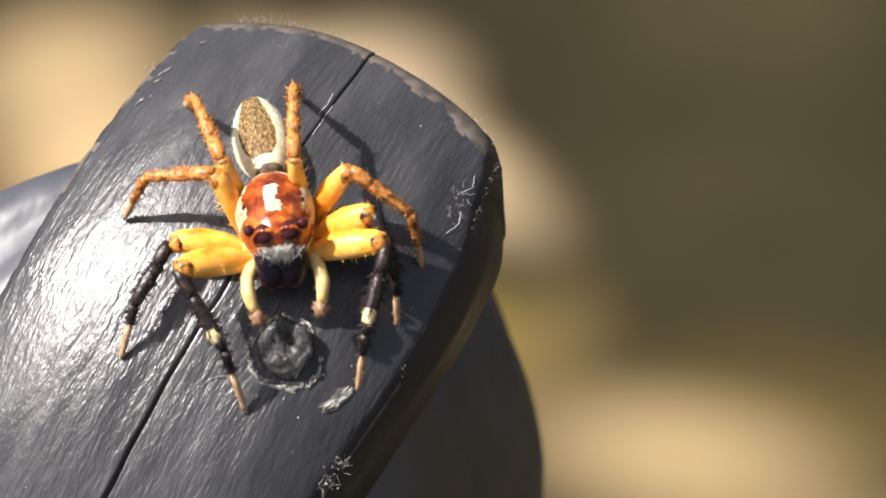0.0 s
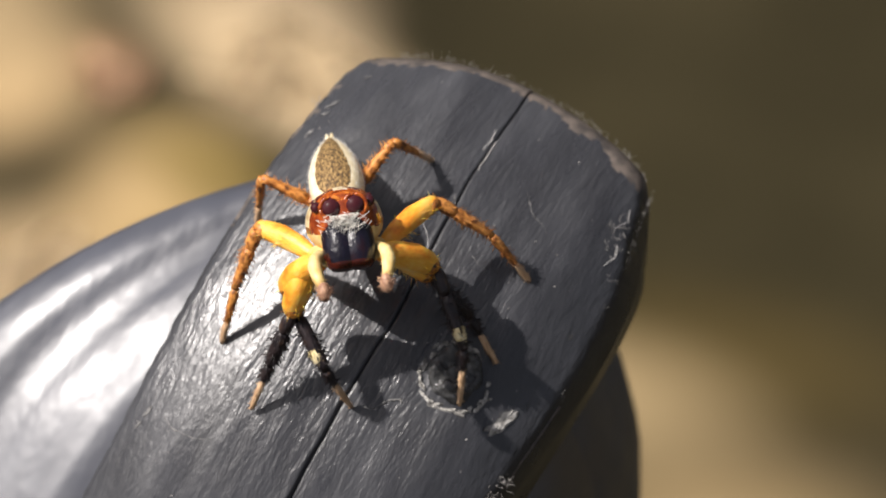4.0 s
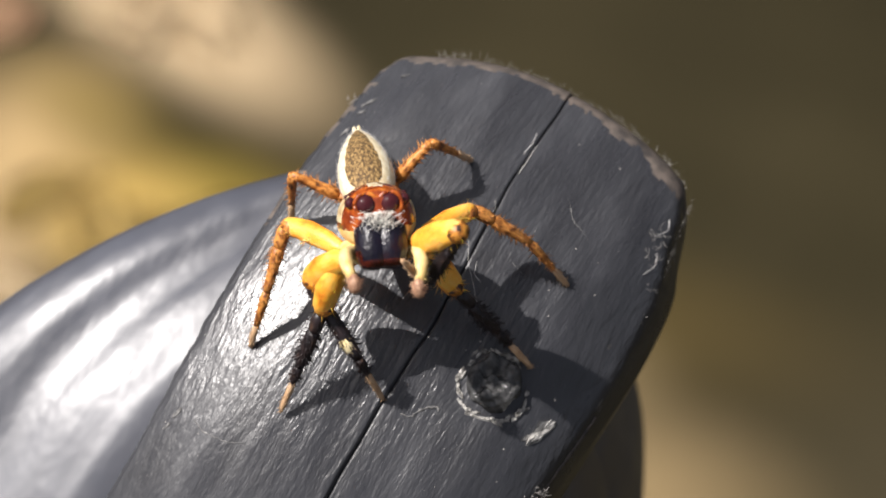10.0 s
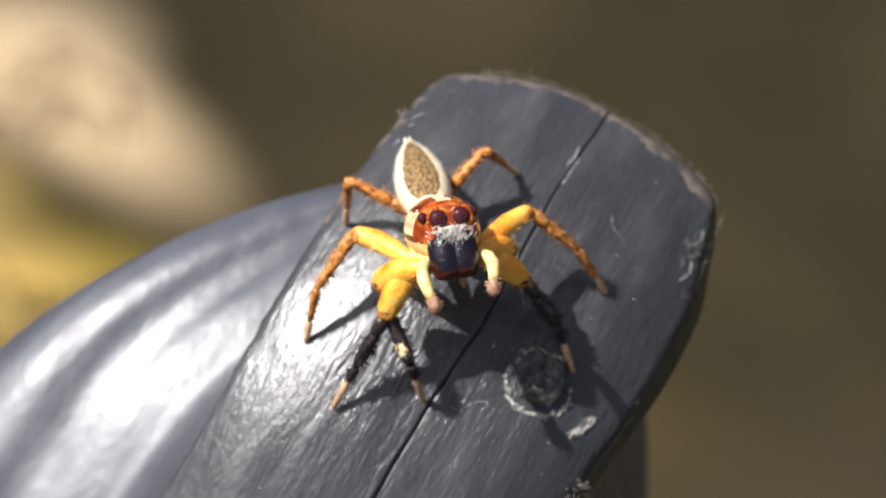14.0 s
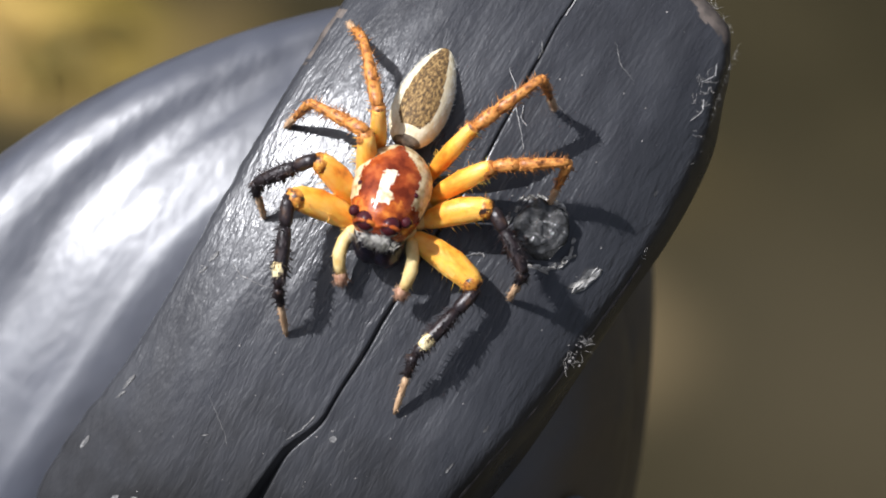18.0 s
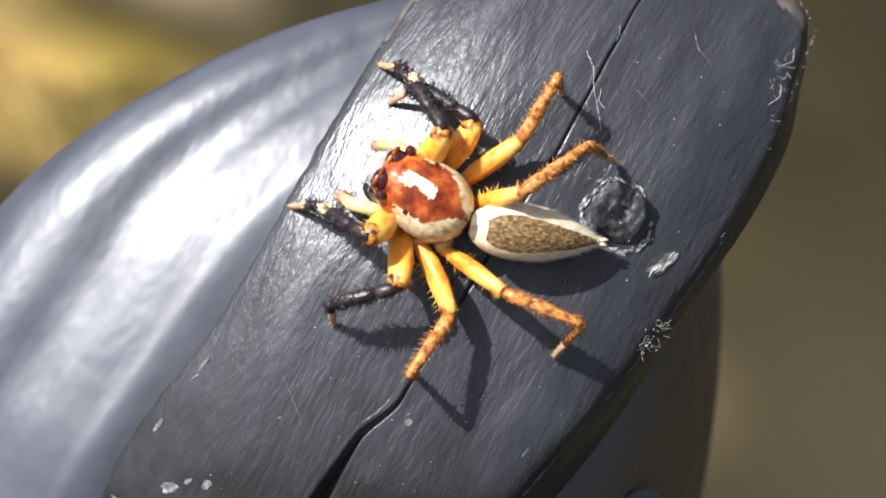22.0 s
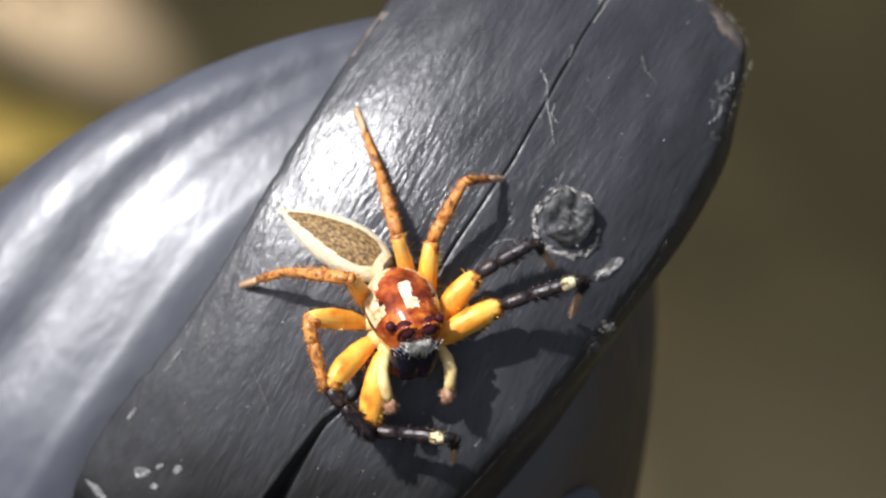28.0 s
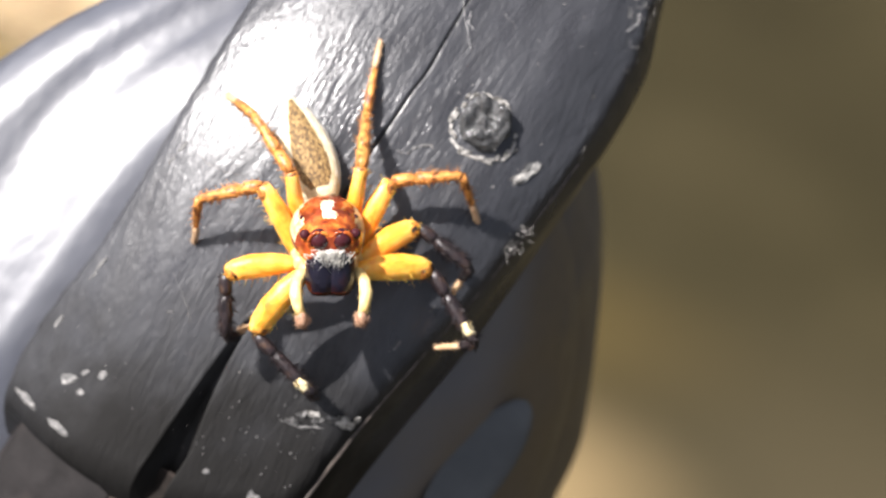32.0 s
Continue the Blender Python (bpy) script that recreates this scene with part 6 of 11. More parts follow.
    walk(body["L2 tibia"], [(0,P(-2.69,0.68,0.03,-59,-13,37)), (0.25,P(-2.64,0.44,0.16,-42,-19,35)), (0.5,P(-2.81,0.68,-0.18,-58,-16,41)), (0.75,P(-2.83,0.62,-0.19,-57,-15,44)), (1,P(-2.86,0.59,-0.26,-61,-14,49)), (1.25,P(-3.01,0.03,-0.77,-59,-13,46)), (1.5,P(-2.61,-0.85,-1.67,-75,21,57)), (1.75,P(-2.57,-0.83,-1.78,-70,24,65)), (2,P(-2.48,-0.83,-1.97,-67,29,73)), (4,P(-2.27,-0.93,-2.15,-57,27,94)), (4.5,P(-2.28,-0.92,-2.16,-57,27,95)), (6.5,P(-2.19,-0.72,-2.44,-50,23,103)), (9,P(-2.14,-0.67,-2.51,-50,23,103)), (13,P(-2.2,-0.72,-2.42,-49,27,102)), (13.25,P(-2.22,-0.71,-2.41,-53,29,95)), (13.5,P(-2.3,-0.68,-2.36,-63,34,79)), (13.75,P(-2.42,-0.65,-2.24,-73,32,62)), (14,P(-2.44,-0.62,-2.23,-75,30,56)), (14.25,P(-2.82,-0.47,-1.64,-62,10,53)), (14.5,P(-3.03,0.03,-1.09,-61,1,47)), (14.75,P(-3.04,0.08,-1.03,-60,0,47)), (15,P(-3.04,0.18,-0.86,-58,-1,47)), (15.25,P(-2.99,0.39,-0.6,-57,-3,47)), (15.5,P(-2.9,0.52,-0.33,-54,-4,49)), (15.75,P(-2.78,0.62,-0.11,-52,-4,51)), (16,P(-2.74,0.53,-0.01,-51,-5,52)), (16.25,P(-2.71,0.49,0.05,-49,-6,53)), (16.5,P(-2.7,0.47,0.07,-50,-6,53)), (16.75,P(-2.74,0.43,0.01,-41,-12,44)), (17,P(-2.93,0.69,-0.51,-60,-7,41)), (17.25,P(-2.84,0.24,-0.16,-35,-23,28)), (17.5,P(-2.83,0.31,-0.14,-39,-26,24)), (17.75,P(-2.81,-0.09,-0.18,-28,-26,35)), (18,P(-2.83,-0.28,-0.34,-19,-26,51)), (18.25,P(-2.78,-0.26,-0.22,-13,-29,48)), (18.5,P(-2.76,-0.18,-0.13,-9,-31,48)), (18.75,P(-2.63,-0.22,0.06,-12,-31,44)), (19,P(-2.5,-0.26,0.22,-12,-32,40)), (19.25,P(-2.77,-0.09,-0.1,17,-35,-1)), (19.5,P(-2.91,0.64,-0.41,-14,-35,3)), (19.75,P(-2.91,0.43,-0.33,-33,-26,24)), (20,P(-2.71,-0.81,-1.33,-53,-12,42)), (20.25,P(-2.22,-1.11,-1.97,-37,-34,26)), (20.5,P(-1.89,-0.76,-2.63,-63,-33,39)), (20.75,P(-2.61,0.5,-2.35,-3,-44,-28)), (21,P(-2.64,1.54,-1.08,-26,-35,-23)), (21.25,P(-2.81,1.11,-0.53,-14,-27,-34)), (21.5,P(-2.75,0.46,0,-18,-21,-29)), (21.75,P(-2.71,-0.07,0.01,-17,-20,5)), (22,P(-2.54,-0.69,-0.13,-21,-19,50)), (22.25,P(-2.52,-0.61,-0.03,-8,-18,37)), (22.5,P(-1.94,-0.98,0.26,-37,-22,67)), (22.75,P(-2.09,-0.86,0.25,-34,-17,71)), (23,P(-2.15,-0.77,0.27,-35,-11,80)), (23.25,P(-2.9,-0.4,-1.45,11,-29,21)), (23.5,P(-2.54,-0.38,0.11,-51,13,70)), (23.75,P(-2.9,-0.41,-0.79,-51,1,50)), (24,P(-2.97,-0.28,-1.08,-71,-3,53)), (24.25,P(-2.85,-0.38,-1.65,-42,-8,39)), (24.5,P(-2.84,-0.61,-1.17,-55,-7,49)), (24.75,P(-2.81,-0.62,-1.43,-48,-6,44)), (25,P(-2.71,-0.68,-1.68,-41,-1,42)), (25.25,P(-2.54,-0.78,-1.92,-35,6,43)), (25.5,P(-2.32,-0.91,-2.11,-30,14,45)), (25.75,P(-2.05,-1.08,-2.22,-29,23,48)), (26,P(-1.75,-1.25,-2.25,-33,33,49)), (26.25,P(-1.49,-1.37,-2.23,-42,42,47)), (26.5,P(-1.35,-1.4,-2.25,-47,46,48)), (26.75,P(-1.34,-1.4,-2.25,-54,48,38)), (27,P(-1.26,-1.41,-2.25,-52,44,45)), (27.25,P(-1.55,-1.32,-2.27,-31,35,65)), (27.5,P(-1.5,-1.45,-2.1,-35,32,77)), (27.75,P(-2.43,-1.1,-1.6,7,-7,95)), (28,P(-2.37,-0.35,0.32,31,-10,86)), (28.25,P(-2.35,-0.57,0.23,40,-18,83)), (28.5,P(-2.3,-0.77,0.12,30,-24,89)), (28.75,P(-2.32,-0.79,0.08,30,-26,87)), (29,P(-2.34,-0.82,0.03,28,-29,86)), (29.25,P(-2.35,-0.78,0.06,28,-30,82)), (29.5,P(-2.34,-0.76,0.09,24,-31,80)), (29.75,P(-2.53,-0.73,-0.17,48,-45,35)), (30,P(-2.59,-0.74,-0.27,-3,-48,55)), (30.25,P(-2.69,-0.54,-0.26,-8,-23,77)), (30.5,P(-2.31,-1.24,-0.66,-1,9,105)), (30.75,P(-2.25,-1.32,-0.8,-8,31,111)), (31,P(-2.28,-1.3,-0.8,-21,49,109)), (31.25,P(-2.4,-1.2,-0.87,-35,38,93)), (31.5,P(-2.5,-1.11,-0.97,-51,32,82)), (31.75,P(-2.63,-0.94,-0.86,-35,-0,78)), (32,P(-2.72,-0.65,-0.46,-29,-22,71))])
    walk(body["L2 metatarsus"], [(0,P(-3,1.72,-1.64,-94,2,142)), (0.25,P(-3.14,1.9,-1.11,-96,-1,140)), (0.5,P(-3.15,1.8,-1.8,-89,-16,96)), (0.75,P(-3.26,1.69,-1.82,-85,-14,93)), (1,P(-3.32,1.53,-1.97,-78,-14,80)), (1.25,P(-3.51,1.01,-2.44,-87,6,122)), (1.5,P(-3.42,-1.14,-3.47,-83,18,102)), (1.75,P(-3.51,-1.25,-3.5,-76,17,112)), (2,P(-3.49,-1.45,-3.58,-69,14,116)), (4,P(-3.29,-1.77,-3.65,-61,6,125)), (4.5,P(-3.3,-1.77,-3.65,-61,6,125)), (6.5,P(-3.31,-1.6,-3.84,-49,7,120)), (9,P(-3.26,-1.55,-3.92,-47,7,120)), (13,P(-3.36,-1.65,-3.76,-45,8,121)), (13.25,P(-3.36,-1.6,-3.8,-48,9,118)), (13.5,P(-3.38,-1.47,-3.84,-58,13,109)), (13.75,P(-3.42,-1.27,-3.86,-71,17,98)), (14,P(-3.41,-1.16,-3.9,-75,18,92)), (14.25,P(-3.75,-0.16,-3.39,-80,17,116)), (14.5,P(-3.76,0.68,-2.84,-81,15,127)), (14.75,P(-3.78,0.76,-2.76,-79,15,130)), (15,P(-3.78,0.94,-2.55,-79,13,133)), (15.25,P(-3.75,1.19,-2.27,-81,10,135)), (15.5,P(-3.72,1.36,-1.95,-82,6,135)), (15.75,P(-3.69,1.48,-1.67,-83,2,134)), (16,P(-3.66,1.42,-1.55,-85,-1,132)), (16.25,P(-3.65,1.4,-1.46,-85,-4,129)), (16.5,P(-3.64,1.37,-1.45,-85,-5,126)), (16.75,P(-3.59,1.71,-1.27,-86,1,138)), (17,P(-3.43,1.59,-2.23,-85,3,109)), (17.25,P(-3.21,1.9,-1.22,-94,0,132)), (17.5,P(-2.94,1.95,-1.28,-102,-3,134)), (17.75,P(-3.49,1.59,-1.03,-99,5,154)), (18,P(-4.1,1.14,-0.95,-97,13,177)), (18.25,P(-4.08,1.21,-0.62,-98,16,178)), (18.5,P(-4.11,1.27,-0.4,-97,19,-179)), (18.75,P(-3.84,1.33,-0.28,-104,16,-179)), (19,P(-3.59,1.39,-0.12,-112,13,-178)), (19.25,P(-3.05,1.83,0.38,-117,-10,142)), (19.5,P(-2.73,2.59,-0.8,-114,-21,124)), (19.75,P(-3.15,2.16,-1.31,-98,-1,143)), (20,P(-3.26,0.31,-2.9,-70,14,171)), (20.25,P(-2.31,0.61,-2.98,-83,22,138)), (20.5,P(-1.7,0.55,-4.13,-98,12,118)), (20.75,P(-1.61,2.23,-2.42,-101,2,114)), (21,P(-1.47,3.01,-1.79,-92,-14,93)), (21.25,P(-1.55,2.6,-0.97,-98,-12,115)), (21.5,P(-1.64,2.02,-0.59,-100,-14,128)), (21.75,P(-2.68,1.84,-0.56,-88,-7,164)), (22,P(-3.81,0.7,-0.82,-84,-7,-161)), (22.25,P(-3.64,1.02,-0.3,-72,1,-166)), (22.5,P(-3.23,0.06,-0.85,-81,-25,142)), (22.75,P(-3.55,-0.02,-0.83,-82,-19,168)), (23,P(-3.72,-0.27,-0.85,-78,-17,174)), (23.25,P(-3.79,1.36,-1.1,-53,16,168)), (23.5,P(-3.85,-0.28,-1.4,-60,26,122)), (23.75,P(-3.88,0.36,-2.35,-58,33,133)), (24,P(-3.42,0.19,-2.97,-86,35,87)), (24.25,P(-3.65,0.89,-2.97,-66,31,123)), (24.5,P(-3.57,0.3,-2.8,-77,26,91)), (24.75,P(-3.63,0.43,-2.91,-73,29,103)), (25,P(-3.7,0.46,-2.99,-66,29,115)), (25.25,P(-3.75,0.35,-3.05,-59,26,126)), (25.5,P(-3.73,0.12,-3.09,-50,17,139)), (25.75,P(-3.6,-0.2,-3.12,-46,-5,154)), (26,P(-3.41,-0.59,-3.15,-58,-35,-180)), (26.25,P(-3.19,-1,-3.22,-86,-48,-153)), (26.5,P(-3.08,-1.28,-3.25,-110,-46,-129)), (26.75,P(-3.01,-1.22,-3.33,-99,-47,-141)), (27,P(-2.91,-1.3,-3.38,-105,-43,-133)), (27.25,P(-3.35,-1.13,-3.12,-45,-8,168)), (27.5,P(-3.24,-1.67,-3.07,-81,46,106)), (27.75,P(-4.4,-1.32,-1.37,-75,6,-160)), (28,P(-4.09,-0.4,1.34,-95,-28,-168)), (28.25,P(-3.92,-0.78,1.44,-99,-26,-163)), (28.5,P(-4.05,-1.13,1.03,-105,-9,-150)), (28.75,P(-4.07,-1.14,0.98,-104,-9,-153)), (29,P(-4.13,-1.15,0.86,-103,-6,-154)), (29.25,P(-4.16,-0.98,0.87,-102,-8,-157)), (29.5,P(-4.22,-0.83,0.78,-101,-7,-158)), (29.75,P(-4.15,-0.23,0.89,-97,-1,172)), (30,P(-4.19,0.46,-0.34,-93,12,166)), (30.25,P(-4.59,0.02,-0.52,-62,23,-164)), (30.5,P(-4.24,-1.75,-0.69,-57,-8,-134)), (30.75,P(-4.05,-2.16,-1.04,-59,-31,-119)), (31,P(-3.86,-2.43,-1.27,-75,-47,-98)), (31.25,P(-4,-2.01,-1.76,-44,-14,-150)), (31.5,P(-3.86,-1.75,-2.29,-48,7,-174)), (31.75,P(-4.23,-0.6,-2.01,-56,19,-173)), (32,P(-4.25,0.26,-1.37,-70,20,180))])
    walk(body["L3 femur"], [(0,P(-0.95,-0.35,-1.08,58,-9,73)), (0.25,P(-0.95,-0.35,-1.08,54,-9,80)), (0.5,P(-0.95,-0.35,-1.08,49,-9,88)), (0.75,P(-0.95,-0.35,-1.08,48,-10,89)), (1,P(-0.95,-0.35,-1.08,48,-10,91)), (1.25,P(-0.95,-0.35,-1.08,41,-2,96)), (1.5,P(-0.95,-0.35,-1.08,30,-6,119)), (1.75,P(-0.95,-0.35,-1.08,25,-0,119)), (2,P(-0.95,-0.35,-1.08,21,6,119)), (4,P(-0.95,-0.35,-1.08,25,2,123)), (4.5,P(-0.95,-0.35,-1.08,25,3,123)), (6.5,P(-0.95,-0.35,-1.08,22,8,124)), (9,P(-0.95,-0.35,-1.08,19,9,124)), (13,P(-0.95,-0.35,-1.08,20,7,123)), (13.25,P(-0.95,-0.35,-1.08,20,6,122)), (13.5,P(-0.95,-0.35,-1.08,20,7,119)), (13.75,P(-0.95,-0.35,-1.08,21,6,116)), (14,P(-0.95,-0.35,-1.08,21,7,116)), (14.25,P(-0.95,-0.35,-1.08,26,-3,107)), (14.5,P(-0.95,-0.35,-1.08,38,-7,96)), (14.75,P(-0.95,-0.35,-1.08,39,-7,94)), (15,P(-0.95,-0.35,-1.08,40,-7,92)), (15.25,P(-0.95,-0.35,-1.08,42,-6,88)), (15.5,P(-0.95,-0.35,-1.08,44,-8,86)), (15.75,P(-0.95,-0.35,-1.08,47,-10,83)), (16,P(-0.95,-0.35,-1.08,48,-15,84)), (16.25,P(-0.95,-0.35,-1.08,49,-19,84)), (16.5,P(-0.95,-0.35,-1.08,49,-20,84)), (16.75,P(-0.95,-0.35,-1.08,51,-8,85)), (17,P(-0.95,-0.35,-1.08,53,5,88)), (17.25,P(-0.95,-0.35,-1.08,54,-0,95)), (17.5,P(-0.95,-0.35,-1.08,53,-5,103)), (17.75,P(-0.95,-0.35,-1.08,45,-7,107)), (18,P(-0.95,-0.35,-1.08,37,-10,111)), (18.25,P(-0.95,-0.35,-1.08,48,-28,91)), (18.5,P(-0.95,-0.35,-1.08,57,-35,72)), (18.75,P(-0.95,-0.35,-1.08,64,-36,68)), (19,P(-0.95,-0.35,-1.08,70,-36,64)), (19.25,P(-0.95,-0.35,-1.08,62,-33,69)), (19.5,P(-0.95,-0.35,-1.08,50,-25,79)), (19.75,P(-0.95,-0.35,-1.08,49,-7,97)), (20,P(-0.95,-0.35,-1.08,43,-1,132)), (20.25,P(-0.95,-0.35,-1.08,29,-19,131)), (20.5,P(-0.95,-0.35,-1.08,17,-31,136)), (20.75,P(-0.95,-0.35,-1.08,46,-29,106)), (21,P(-0.95,-0.35,-1.08,58,-13,98)), (21.25,P(-0.95,-0.35,-1.08,57,-35,94)), (21.5,P(-0.95,-0.35,-1.08,46,-46,96)), (21.75,P(-0.95,-0.35,-1.08,19,-50,133)), (22,P(-0.95,-0.35,-1.08,5,-25,144)), (22.25,P(-0.95,-0.35,-1.08,-7,-22,169)), (22.5,P(-0.95,-0.35,-1.08,-5,7,153)), (22.75,P(-0.95,-0.35,-1.08,21,-38,152)), (23,P(-0.95,-0.35,-1.08,62,-37,118)), (23.25,P(-0.95,-0.35,-1.08,-12,-54,138)), (23.5,P(-0.95,-0.35,-1.08,35,-29,135)), (23.75,P(-0.95,-0.35,-1.08,21,-13,133)), (24,P(-0.95,-0.35,-1.08,16,-2,140)), (24.25,P(-0.95,-0.35,-1.08,-5,6,124)), (24.5,P(-0.95,-0.35,-1.08,-22,31,101)), (24.75,P(-0.95,-0.35,-1.08,-120,-72,-123)), (25,P(-0.95,-0.35,-1.08,-136,-64,-102)), (25.25,P(-0.95,-0.35,-1.08,-142,-60,-90)), (25.5,P(-0.95,-0.35,-1.08,-141,-59,-84)), (25.75,P(-0.95,-0.35,-1.08,-138,-61,-82)), (26,P(-0.95,-0.35,-1.08,-131,-64,-83)), (26.25,P(-0.95,-0.35,-1.08,-115,-69,-97)), (26.5,P(-0.95,-0.35,-1.08,-24,0,147)), (26.75,P(-0.95,-0.35,-1.08,-82,-70,-129)), (27,P(-0.95,-0.35,-1.08,-25,-3,151)), (27.25,P(-0.95,-0.35,-1.08,-14,-19,160)), (27.5,P(-0.95,-0.35,-1.08,4,-7,177)), (27.75,P(-0.95,-0.35,-1.08,8,-30,158)), (28,P(-0.95,-0.35,-1.08,69,-16,130)), (28.25,P(-0.95,-0.35,-1.08,64,-16,142)), (28.5,P(-0.95,-0.35,-1.08,59,-15,154)), (28.75,P(-0.95,-0.35,-1.08,57,-14,154)), (29,P(-0.95,-0.35,-1.08,55,-13,156)), (29.25,P(-0.95,-0.35,-1.08,58,-17,145)), (29.5,P(-0.95,-0.35,-1.08,60,-18,139)), (29.75,P(-0.95,-0.35,-1.08,60,-19,119)), (30,P(-0.95,-0.35,-1.08,57,-19,111)), (30.25,P(-0.95,-0.35,-1.08,63,-3,125)), (30.5,P(-0.95,-0.35,-1.08,47,-17,148)), (30.75,P(-0.95,-0.35,-1.08,41,-13,142)), (31,P(-0.95,-0.35,-1.08,40,-11,138)), (31.25,P(-0.95,-0.35,-1.08,37,-18,130)), (31.5,P(-0.95,-0.35,-1.08,35,-25,124)), (31.75,P(-0.95,-0.35,-1.08,46,-30,111)), (32,P(-0.95,-0.35,-1.08,58,-17,107))])
